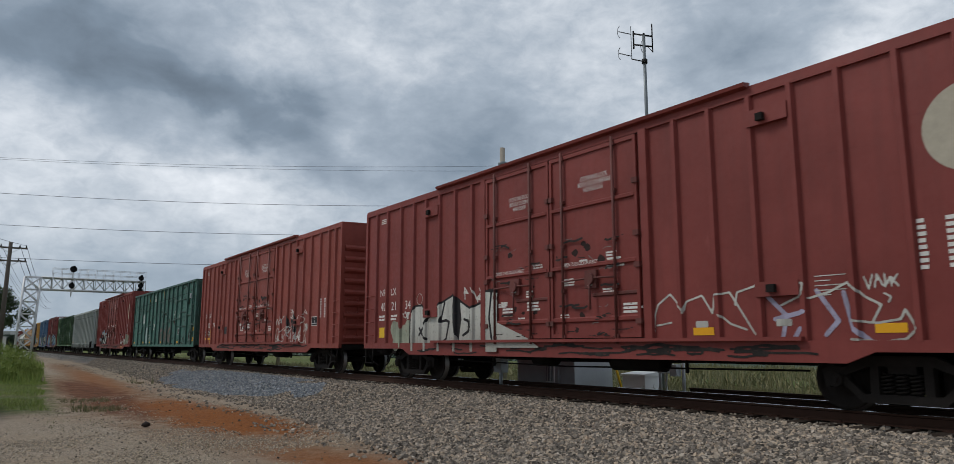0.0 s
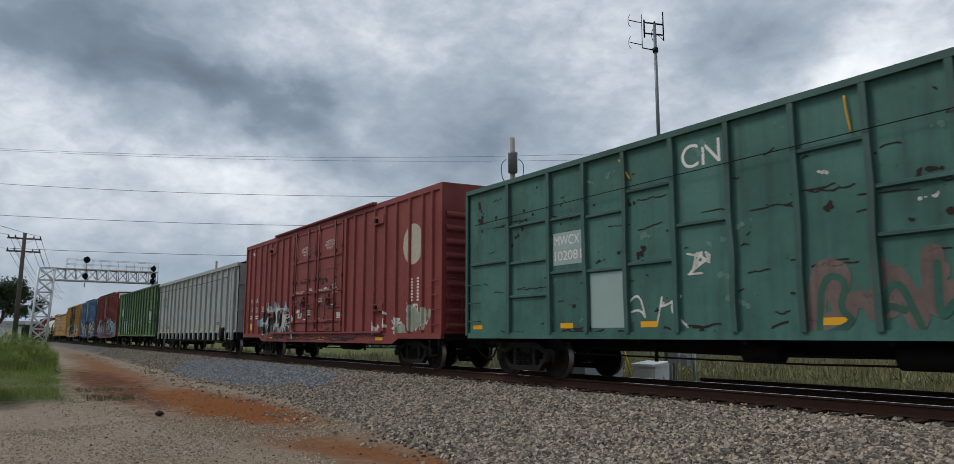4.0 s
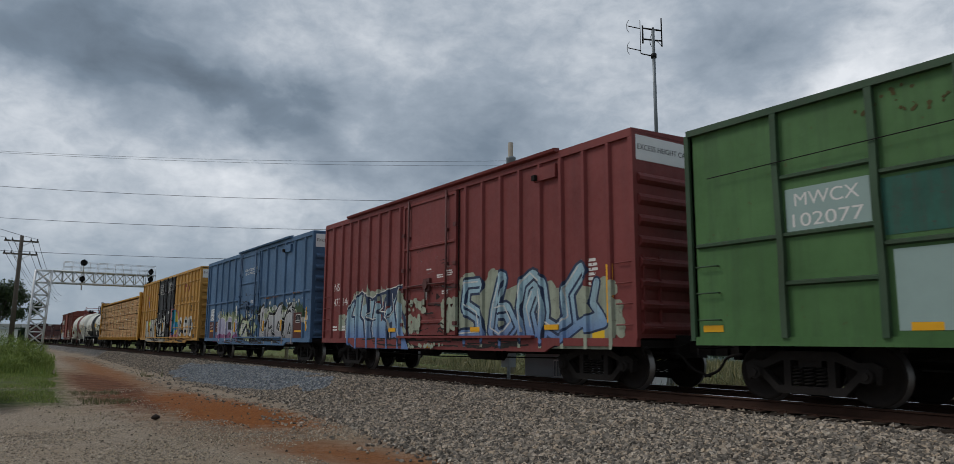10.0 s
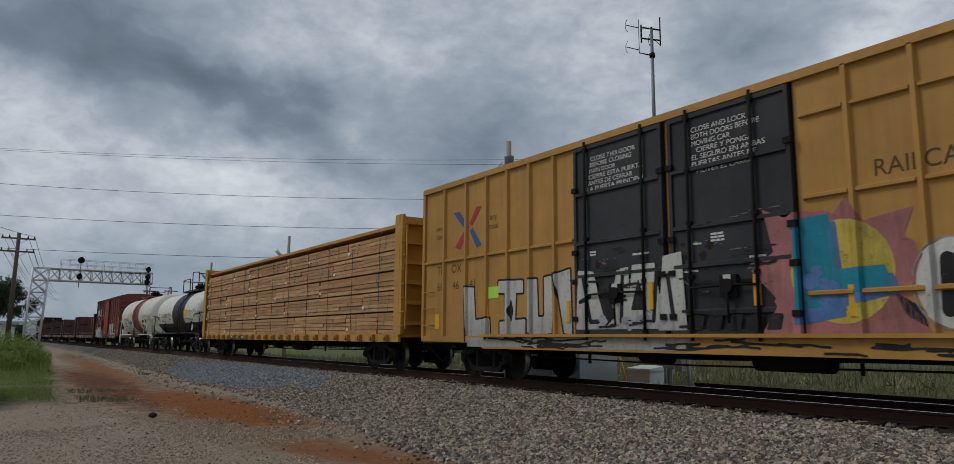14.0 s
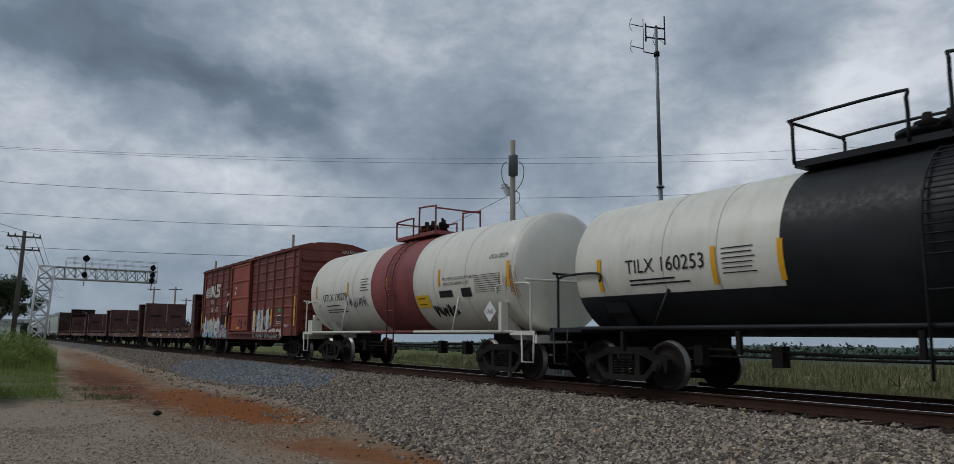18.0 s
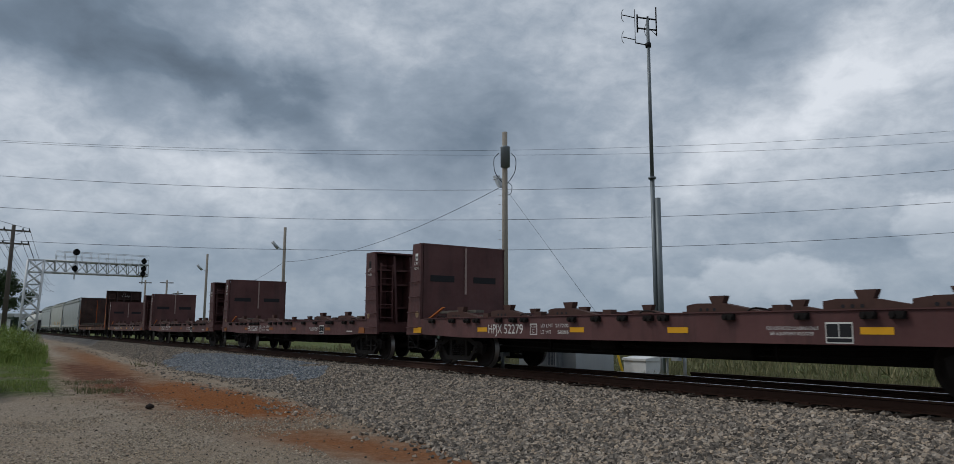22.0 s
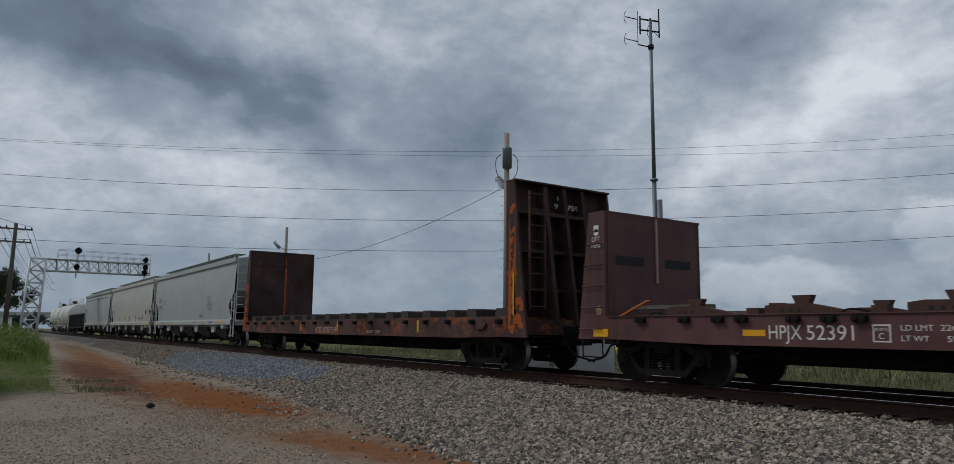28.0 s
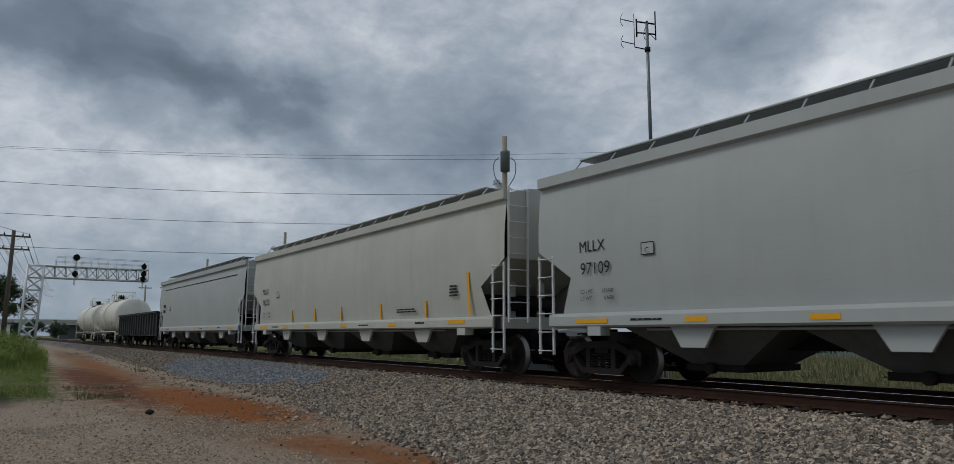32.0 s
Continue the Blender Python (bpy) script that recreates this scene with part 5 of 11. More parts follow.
# grey ribbed bulk gondola
car_h, h = start("gondola", -80.9, -100.4, "pale grey high-sided bulk gondola with hopper bottoms", "gondola car")
car_basics(car_h, h, 2.7)
for sy in (-1, 1):
    part("side_wall", Mesh().box(-h, h, min(sy * PANEL, sy * (PANEL - 0.04)), max(sy * PANEL, sy * (PANEL - 0.04)), 1.15, 4.4), GREY, car_h)
    part("top_chord", Mesh().box(-h - 0.03, h + 0.03, min(sy * (PANEL - 0.05), sy * (PANEL + 0.11)), max(sy * (PANEL - 0.05), sy * (PANEL + 0.11)), 4.36, 4.54), GREY, car_h)
    part("side_sill", Mesh().box(-h, h, min(sy * PANEL, sy * (PANEL + 0.05)), max(sy * PANEL, sy * (PANEL + 0.05)), 1.10, 1.2), GREY, car_h)
part("cover", Mesh().prism([(-PANEL, 4.5), (-0.9, 4.72), (0.9, 4.72), (PANEL, 4.5)], "x", -h + 0.1, h - 0.1), UNDER, car_h, "dark mesh load cover")
HX = [-9.3, -7.9, -6.8, -5.7, -4.6, -3.45, -2.3, -1.18, 0.0, 1.12, 2.33, 3.5, 4.6, 5.7, 6.8, 7.9, 9.2]
me = Mesh().prism([(-0.09, 0), (-0.07, -0.09), (0.07, -0.09), (0.09, 0)], "z", 1.15, 4.4).data("side_post", GREY)
foot = Mesh().prism([(-0.16, 1.15), (-0.10, 0.72), (0.10, 0.72), (0.16, 1.15)], "y", -0.10, -0.02).data("post_foot", GREY)
for x in HX:
    for sy in (-1, 1):
        for d, nm in ((me, "side_post"), (foot, "post_foot")):
            o = part(nm, d, GREY, car_h, at=(x, sy * PANEL, 0))
            if sy > 0:
                o.rotation_euler[2] = math.pi
part("hopper_bottom", Mesh().prism([(-6.6, 1.15), (6.6, 1.15), (6.0, 0.62), (-6.0, 0.62)], "y", -1.2, 1.2), UNDER, car_h)
for s in (-1, 1):
    part("end_wall", Mesh().box(min(s * h, s * (h - 0.05)), max(s * h, s * (h - 0.05)), -PANEL, PANEL, 1.1, 4.5), GREY, car_h)
    part("end_sill", Mesh().box(min(s * h, s * (h + 0.06)), max(s * h, s * (h + 0.06)), -PANEL, PANEL, 0.75, 1.1), UNDER, car_h)
    for z in (2.2, 3.5):
        part("end_beam", Mesh().box(min(s * h, s * (h + 0.07)), max(s * h, s * (h + 0.07)), -PANEL, PANEL, z - 0.05, z + 0.05), GREY, car_h)
ladder(car_h, h - 0.95, h - 0.45, 0.8, 4.35, 10, -PANEL - 0.11, GALV)
grabs(car_h, -h + 0.1, -h + 0.55, (1.4, 1.8, 2.2, 2.6), -PANEL, GALV)
part("cover_rope", smooth_tube([(-9.2, -PANEL - 0.13, 3.95), (-4, -PANEL - 0.14, 3.9), (0, -PANEL - 0.14, 3.88), (4, -PANEL - 0.14, 3.86), (8.3, -PANEL - 0.13, 3.9)], 0.012, 4), UNDER, car_h)
for x in (-9.1, -6.5, -4.3, 0.3, 2.6, 5.85):
    stripe(car_h, x, 1.22, 0.42, 0.12)
lettering(car_h, "HK", -8.7, 3.2, 0.3, MARK_BLACK, FACE)
lettering(car_h, "RX", -7.6, 3.2, 0.3, MARK_BLACK, FACE)
lettering(car_h, "70", -8.58, 2.75, 0.28, MARK_BLACK, FACE)
lettering(car_h, "184", -7.6, 2.75, 0.28, MARK_BLACK, FACE)
lettering(car_h, "LD LMT", -8.9, 1.62, 0.09, MARK_BLACK, FACE)
lettering(car_h, "LT WT", -8.9, 1.46, 0.09, MARK_BLACK, FACE)
lettering(car_h, "211800", -7.75, 1.62, 0.09, MARK_BLACK, FACE)
lettering(car_h, "74200", -7.75, 1.46, 0.09, MARK_BLACK, FACE)
blocks(car_h, 6.0, 1.6, 0.7, 2, 0.05, MARK_BLACK)
blocks(car_h, -6.6, 1.5, 0.6, 3, 0.04, MARK_BLACK)
part("plate_mark", Mesh().box(-6.05, -5.75, FACE - 0.002, FACE, 2.75, 3.05), MARK_BLACK, car_h)
part("plate_field", Mesh().box(-6.03, -5.77, FACE - 0.004, FACE - 0.002, 2.77, 3.03), GREY, car_h)
lettering(car_h, "E", -5.95, 2.82, 0.12, MARK_BLACK, FACE - 0.006)
part("gear_box", Mesh().box(7.2, 7.9, -PANEL - 0.16, -PANEL - 0.02, 0.75, 1.35), UNDER, car_h)
part("gear_wheel", Mesh().lathe([(-0.03, 0.06), (-0.03, 0.3), (0.03, 0.3), (0.03, 0.06)], 20, "y", (7.6, -PANEL - 0.2, 1.0)), UNDER, car_h)


# fifty-foot excess-height boxcars
def fifty_foot_boxcar(front, rear, mat, label, posts, door, beam=None):
    car, h = start("boxcar", front, rear, label, "boxcar")
    car_basics(car, h, 1.65)
    body_shell(car, h, 0.84, 5.02, mat, mat)
    part("top_chord", Mesh().box(-h, h, -PANEL - 0.06, -PANEL, 4.9, 5.02), mat, car)
    part("door_track_hood", Mesh().prism([(-1.60, 5.06), (-1.62, 5.12), (-1.45, 5.15), (-1.45, 5.02)], "x", door[0] - 4.0 if beam is None else door[0] - 0.2, 5.4), mat, car)
    sill = Mesh().prism([(-h, 0.84), (-h, 1.0), (h, 1.0), (h, 0.84), (5.2, 0.84), (4.9, 0.70), (-4.9, 0.70), (-5.2, 0.84)], "y", -W, -W + 0.05)
    part("side_sill", sill, mat, car)
    part("door_rail", Mesh().box(door[0] - 0.2, door[1] + 3.2, -W - 0.1, -W + 0.02, 1.0, 1.06), mat, car)
    ribs(car, posts, 0.98, 4.92, mat)
    part("stop_casting", Mesh().box(4.6, 5.35, -PANEL - 0.09, -PANEL, 4.5, 4.8), mat, car)
    part("stop_hook", Mesh().box(4.62, 4.74, -PANEL - 0.17, -PANEL - 0.09, 4.52, 4.64), UNDER, car)
    plug_door(car, door[0], door[1], 1.08, 4.88, mat, (door[0] + 0.35, door[1] - 0.45), (0.36, 0.65), 0.36)
    for s in (-1, 1):
        corrugated_end(car, s * h, s, 1.0, 5.0, mat, 8, top_flat=0.6)
    part("end_panel", Mesh().box(h + 0.001, h + 0.008, -1.40, 1.40, 4.45, 4.95), WHITE, car, "white excess-height panel")
    lettering(car, "EXCESS HEIGHT CAR", -1.35, 4.66, 0.11, MARK_BLACK, h + 0.012, end=True, width=1.5)
    grabs(car, h - 0.5, h - 0.08, (1.25, 1.65, 2.05, 2.45), -PANEL, mat)
    grabs(car, -h + 0.08, -h + 0.5, (1.25, 1.65, 2.05, 2.45), -PANEL, mat)
    end_ladder(car, h + 0.02, -1.3, -0.85, 1.2, 2.5, 4, mat)
    brake_wheel(car, h + 0.06, 0.3, 2.2, UNDER)
    if beam:
        for a, b in zip((-h,) + posts, posts + (h,)):
            if not (a < door[1] and b > door[0] - 0.1) and b - a > 0.3:
                rail_bar(car, a + 0.075, b - 0.075, beam, mat, 0.05, 0.06)
    return car, h


car_r3, h = fifty_foot_boxcar(-120.73, -135.91, NS_RED, "maroon single-door boxcar with blue and mint graffiti", (-6.85, -6.09, -5.4, -4.77, -3.95, -3.25, -2.56, -1.85, 1.72, 2.48, 3.25, 4.0, 4.75, 5.47, 6.2, 6.92), (-1.53, 1.35))
lettering(car_r3, "NS", -6.72, 2.62, 0.26, MARK_WHITE, FACE)
lettering(car_r3, "473", -6.75, 2.1, 0.26, MARK_WHITE, FACE, width=0.56)
lettering(car_r3, "146", -5.98, 2.1, 0.26, MARK_WHITE, FACE, width=0.55)
blocks(car_r3, -6.8, 1.35, 0.4, 2, 0.06, MARK_WHITE)
blocks(car_r3, -6.0, 1.35, 0.45, 2, 0.06, MARK_WHITE)
blocks(car_r3, 6.05, 2.55, 0.55, 6, 0.06, MARK_WHITE)
blocks(car_r3, -0.4, 2.4, 1.6, 1, 0.05, MARK_WHITE, -PANEL - 0.066)
part("yellow_stripe", Mesh().box(6.8, 6.98, FACE - 0.03, FACE, 1.3, 2.45), STRIPE, car_r3)
part("placard", Mesh().box(6.35, 6.7, FACE - 0.003, FACE, 0.95, 1.15), PLACARD, car_r3)
car_bl, h = fifty_foot_boxcar(-137.13, -152.58, BLUE, "blue single-door boxcar with white, green and purple graffiti", tuple(x - 0.23 for x in (-7.0, -5.69, -4.62, -3.44, -2.32, -1.45, 1.75, 2.66, 3.74, 4.92, 6.02, 7.13)), (-1.51, 1.44), beam=2.8)
BLUE_BODY = set(o.name for o in car_bl.children)
PLATE_WHITE = plain("plate_white", (0.75, 0.75, 0.74), 0.5, 0.04, 8.0)
part("number_plate", Mesh().box(-6.55, -5.75, FACE - 0.003, FACE, 2.24, 2.52), PLATE_WHITE, car_bl)
part("number_plate", Mesh().box(-6.65, -5.72, FACE - 0.0031, FACE, 1.93, 2.215), PLATE_WHITE, car_bl)
lettering(car_bl, "NS", -6.38, 2.28, 0.2, MARK_BLACK, FACE - 0.007, width=0.46)
lettering(car_bl, "47348", -6.62, 1.97, 0.2, MARK_BLACK, FACE - 0.007, width=0.86)
lettering(car_bl, "2", -5.5, 1.97, 0.2, MARK_BLACK, FACE - 0.007)
part("stencil_panel", Mesh().box(-6.75, -5.8, FACE - 0.003, FACE, 0.98, 1.85), BROWN_PANEL, car_bl)
part("stencil_panel", Mesh().box(-5.6, -4.72, FACE - 0.003, FACE, 1.3, 1.85), BROWN_PANEL, car_bl)
part("yellow_stripe", Mesh().box(-4.82, -4.70, FACE - 0.006, FACE, 1.3, 1.84), STRIPE, car_bl)
part("warning_stripe", Mesh().box(-6.6, -5.9, FACE - 0.006, FACE, 1.34, 1.4), STRIPE, car_bl)
lettering(car_bl, "LD LMT", -6.6, 1.66, 0.1, MARK_WHITE, FACE - 0.007)
lettering(car_bl, "LT WT", -6.55, 1.48, 0.1, MARK_WHITE, FACE - 0.007)
lettering(car_bl, "214700", -5.45, 1.7, 0.1, MARK_WHITE, FACE - 0.007)
lettering(car_bl, "71300", -5.35, 1.5, 0.1, MARK_WHITE, FACE - 0.007)
for i, s in enumerate(("CLOSE AND LOCK DOORS", "BEFORE MOVING CAR")):
    lettering(car_bl, s, -0.55 + 0.1 * i, 4.1 - i * 0.17, 0.11, MARK_WHITE, -PANEL - 0.066)
part("stencil_panel", Mesh().box(6.10, 7.12, FACE - 0.026, FACE, 0.98, 1.99), BROWN_PANEL, car_bl)
label_plate(car_bl, 6.37, 1.60, 0.50, 0.31, FACE - 0.027)
part("warning_stripe", Mesh().box(6.25, 6.97, FACE - 0.03, FACE - 0.026, 1.23, 1.30), STRIPE, car_bl)
for x in (-2.05, -0.35, 2.36, 4.62):
    part("yellow_stripe", Mesh().box(x, x + 0.1, FACE - 0.05, FACE, 1.3, 1.75), STRIPE, car_bl)
for x, w, z in ((-2.53, 0.46, 1.19), (1.95, 0.43, 1.16), (4.87, 0.46, 1.18)):
    part("reflector", Mesh().box(x, x + w, FACE - 0.03, FACE, z, z + 0.11), STRIPE, car_r3)
part("reflector", Mesh().box(-0.25, 0.2, -W - 0.02, -W, 0.74, 0.82), STRIPE, car_r3)
part("yellow_stripe", Mesh().box(7.38, 7.45, FACE - 0.02, FACE, 1.27, 2.18), STRIPE, car_bl)

# yellow sixty-foot pool boxcar with black doors
car_y, h = start("boxcar", -154.31, -172.3, "mustard-yellow boxcar with two black doors and graffiti letters", "boxcar")
car_basics(car_y, h, 2.45)
body_shell(car_y, h, 0.85, 5.06, YELLOW, YELLOW)
part("top_chord", Mesh().box(-h, h, -PANEL - 0.07, -PANEL, 4.96, 5.08), YELLOW, car_y)
part("side_sill", Mesh().prism([(-h, 0.88), (-h, 1.02), (h, 1.02), (h, 0.88), (6.4, 0.86), (6.0, 0.72), (-6.0, 0.72), (-6.4, 0.86)], "y", -W, -W + 0.05), YELLOW, car_y)
YP = (-7.89, -6.84, -5.93, -5.07, -4.23, -3.37, 3.15, 4.08, 4.98, 5.86, 6.72, 7.56, 8.35)
ribs(car_y, YP, 1.0, 4.98, YELLOW, 0.06, 0.07)
edges = (-h,) + YP[:6] + (-2.72,)
edges2 = (2.35,) + YP[6:] + (h,)
for e in (edges, edges2):
    for a, b in zip(e, e[1:]):
        for z in ((3.0,) if e is edges else (4.38, 3.1, 1.65)):
            rail_bar(car_y, a + 0.06, b - 0.06, z, YELLOW, 0.045, 0.055)
part("door_track", Mesh().box(-6.0, 7.5, -W - 0.09, -W + 0.02, 1.0, 1.06), YELLOW, car_y)
plug_door(car_y, -2.66, -0.28, 1.06, 4.93, DOOR_BLACK, (-2.3, -0.75), (0.30, 0.475, 0.74), 0.2)
plug_door(car_y, -0.12, 2.28, 1.06, 4.93, DOOR_BLACK, (0.32, 1.62), (0.30, 0.475, 0.74), 0.2)
for s in (-1, 1):
    corrugated_end(car_y, s * h, s, 1.0, 5.0, YELLOW, 8, top_flat=0.6)
part("end_panel", Mesh().box(h + 0.001, h + 0.008, -1.40, 1.40, 4.45, 4.95), WHITE, car_y, "white excess-height panel")
lettering(car_y, "EXCESS HEIGHT CAR", -1.35, 4.70, 0.10, MARK_BROWN, h + 0.012, end=True, width=1.35)
lettering(car_y, "TBOX", 0.62, 4.70, 0.10, MARK_BROWN, h + 0.012, end=True)
grabs(car_y, h - 0.55, h - 0.1, (1.3, 1.75, 2.2, 2.6), -PANEL - 0.01, YELLOW)
grabs(car_y, -h + 0.1, -h + 0.55, (1.3, 1.75, 2.2), -PANEL - 0.01, YELLOW)
end_ladder(car_y, h + 0.03, -1.3, -0.85, 1.2, 2.6, 4, YELLOW)
end_ladder(car_y, h + 0.03, 0.85, 1.3, 1.2, 2.6, 4, YELLOW)
for i, s in enumerate(("CLOSE THIS DOOR", "BEFORE CLOSING", "MAIN DOOR", "CIERRE ESTA PUERTA", "ANTES DE CERRAR", "LA PUERTA PRINCIPAL")):
    lettering(car_y, s, -2.16 - 0.02 * i, 4.58 - i * 0.125, 0.09, MARK_WHITE, -PANEL - 0.066, width=0.082 * len(s))
for i, s in enumerate(("CLOSE AND LOCK", "BOTH DOORS BEFORE", "MOVING CAR", "CIERRE Y PONGA", "EL SEGURO EN AMBAS", "PUERTAS ANTES DE", "MOVER EL CARRO")):
    lettering(car_y, s, 0.40 + 0.1 * (i in (3, 6)), 4.58 - i * 0.125, 0.09, MARK_WHITE, -PANEL - 0.066, width=0.080 * len(s))
lettering(car_y, "RAILCAR POOLING EXPERTS", 3.48, 3.24, 0.24, MARK_BROWN, FACE, width=4.2)
LOGO_RED, LOGO_BLUE = plain("logo_red", (0.40, 0.05, 0.05), 0.6, 0.1), plain("logo_blue", (0.05, 0.10, 0.30), 0.6, 0.1)
LOGO_DULL = plain("logo_faded", (0.25, 0.06, 0.04), 0.6, 0.15)
for pts in ([(4.75, 4.3), (6.0, 4.3), (5.95, 4.12), (5.2, 4.12), (5.15, 3.8), (4.98, 3.8), (5.0, 4.12), (4.72, 4.12)], [(5.75, 4.3), (5.92, 4.3), (6.55, 3.78), (6.38, 3.78)], [(6.4, 4.3), (6.56, 4.3), (5.95, 3.78), (5.78, 3.78)]):
    part("emblem", Mesh().prism(pts, "y", FACE - 0.003, FACE), LOGO_DULL, car_y)
for mt, pts in ((LOGO_BLUE, [(-7.48, 4.25), (-7.2, 4.25), (-6.72, 3.78), (-6.88, 3.70)]), (LOGO_RED, [(-7.40, 3.32), (-7.15, 3.25), (-6.78, 3.66), (-6.92, 3.76)]), (LOGO_RED, [(-6.40, 4.28), (-6.18, 4.25), (-6.60, 3.80), (-6.72, 3.88)]), (LOGO_BLUE, [(-6.70, 3.68), (-6.58, 3.76), (-6.18, 3.28), (-6.38, 3.22)])):
    part("emblem", Mesh().prism(pts, "y", FACE - 0.003, FACE), mt, car_y)
for s, x, z in (("next", -8.35, 3.85), ("load", -8.33, 3.62), ("any", -5.82, 3.85), ("road", -5.85, 3.62)):
    lettering(car_y, s, x, z, 0.15, MARK_BROWN, FACE)
for s, x, z in (("TB", -8.28, 2.66), ("OX", -7.55, 2.66), ("66", -8.26, 2.22), ("46", -7.5, 2.22), ("41", -6.7, 2.22)):
    lettering(car_y, s, x, z, 0.22, MARK_BROWN, FACE)
part("inspection_tag", Mesh().box(-5.88, -5.45, FACE - 0.004, FACE, 1.92, 2.2), plain("tag_green", (0.45, 0.75, 0.10), 0.5, 0.05), car_y)
for x in (-8.35, 7.3):
    part("yellow_stripe", Mesh().box(x, x + 0.2, FACE - 0.003, FACE, 1.2, 1.6), STRIPE, car_y)
for x in (-5.95, -3.0, 3.0, 6.2, 8.2):
    part("yellow_stripe", Mesh().box(x, x + 0.1, FACE - 0.02, FACE, 1.3, 1.75), STRIPE, car_y)
for x in (-0.64, 1.54):
    part("yellow_stripe", Mesh().box(x, x + 0.1, -PANEL - 0.12, -PANEL - 0.06, 1.5, 2.0), STRIPE, car_y)
blocks(car_y, 6.75, 2.9, 0.45, 5, 0.05, MARK_BROWN)
blocks(car_y, 7.4, 2.9, 0.45, 5, 0.05, MARK_BROWN, seed=4)


# centre-beam flatcar with packaged lumber
def lumber_material():
    m, N, L, P = mat_base("lumber")
    info = N.new("ShaderNodeObjectInfo").outputs["Random"]
    rp = N.new("ShaderNodeValToRGB")
    e = rp.color_ramp.elements
    e[0].color, e[1].color = (0.42, 0.215, 0.080, 1), (0.62, 0.375, 0.165, 1)
    L.new(info, rp.inputs[0])
    grain = noise_node(N, L, 9, 9, 0.75, (0.10, 1, 2.8))
    c = mixed(N, L, ranged(N, L, grain, 0.48, 0.68, 0, 0.6), rp.outputs[0], (0.22, 0.095, 0.036))
    knots = noise_node(N, L, 8, 2, 0.5, (0.8, 1, 1.6))
    c = mixed(N, L, ranged(N, L, knots, 0.66, 0.70, 0, 0.85), c, (0.085, 0.036, 0.016))
    stain = noise_node(N, L, 0.5, 4, 0.6, (0.6, 1, 3))
    c = mixed(N, L, ranged(N, L, stain, 0.55, 0.70, 0, 0.5), c, (0.15, 0.075, 0.036))
    L.new(c, P.inputs["Base Color"])
    P.inputs["Roughness"].default_value = 0.8
    bumped(N, L, P, grain, 0.3, 0.01)
    return m


LUMBER = lumber_material()
STRAP = plain("strap_green", (0.22, 0.36, 0.22), 0.5, 0.1)
TAG = plain("paper_tag", (0.70, 0.70, 0.68), 0.7, 0.05)
car_l, h = start("flatcar", -173.63, -196.14, "yellow centre-beam flatcar stacked with lumber packs", "flatcar")
car_basics(car_l, h, 2.1)
part("deck", Mesh().box(-h, h, -1.46, 1.46, 0.98, 1.06), YELLOW2, car_l)
for sy in (-1, 1):
    part("side_sill", Mesh().prism([(-h, 0.84), (-h, 1.08), (h, 1.08), (h, 0.84)], "y", min(sy * 1.44, sy * 1.515), max(sy * 1.44, sy * 1.515)), YELLOW2, car_l)
part("centre_beam", Mesh().box(-h + 0.3, h - 0.3, -0.11, 0.11, 1.06, 4.30), YELLOW2, car_l)
part("top_beam", Mesh().prism([(-1.36, 4.30), (-1.36, 4.40), (-0.4, 4.56), (0.4, 4.56), (1.36, 4.40), (1.36, 4.30)], "x", -h + 0.25, h - 0.25), YELLOW2, car_l)
for s in (-1, 1):
    x = s * h
    bh = part("bulkhead", Mesh().box(min(x - s * 0.12, x - s * 0.2), max(x - s * 0.12, x - s * 0.2), -1.5, 1.5, 1.06, 4.6), YELLOW2, car_l, "yellow steel bulkhead")
    for y in (-1.47, -0.5, 0.5, 1.47):
        part("bulkhead_post", Mesh().box(min(x - s * 0.12, x + s * 0.12), max(x - s * 0.12, x + s * 0.12), y - 0.05, y + 0.05, 1.06, 4.62), YELLOW2, bh)
    for k in range(6):
        z = 1.4 + k * 0.6
        part("bulkhead_rib", Mesh().box(min(x - s * 0.12, x + s * 0.1), max(x - s * 0.12, x + s * 0.1), -1.42, 1.42, z - 0.06, z + 0.06), YELLOW2, bh)
    part("corner_plate", Mesh().box(min(x - s * 0.32, x - s * 0.02), max(x - s * 0.32, x - s * 0.02), -W - 0.01, -W + 0.03, 1.0, 4.62), YELLOW2, car_l)
ladder(car_l, h - 0.02, h + 0.3, 1.3, 4.2, 8, -1.46, YELLOW2)
grabs(car_l, -h - 0.28, -h + 0.05, (1.3, 1.8), -1.46, YELLOW2)
wm = Mesh().box(-0.1, 0.1, -0.08, 0.06, -0.12, 0.08).cyl((0, -0.13, -0.02), (0, -0.06, -0.02), 0.07, 8)
WINCH = wm.data("winch", YELLOW2)
for i in range(24):
    part("winch", WINCH, YELLOW2, car_l, at=(-10.6 + i * 0.92, -W - 0.03, 0.98))
part("number_panel", Mesh().box(-6.35, -3.35, -W - 0.02, -W, 0.86, 1.05), MARK_BLACK, car_l)
lettering(car_l, "TTZX", -6.28, 0.89, 0.14, MARK_WHITE, -W - 0.024, width=0.75)
lettering(car_l, "867004", -4.95, 0.89, 0.14, MARK_WHITE, -W - 0.024, width=1.4)
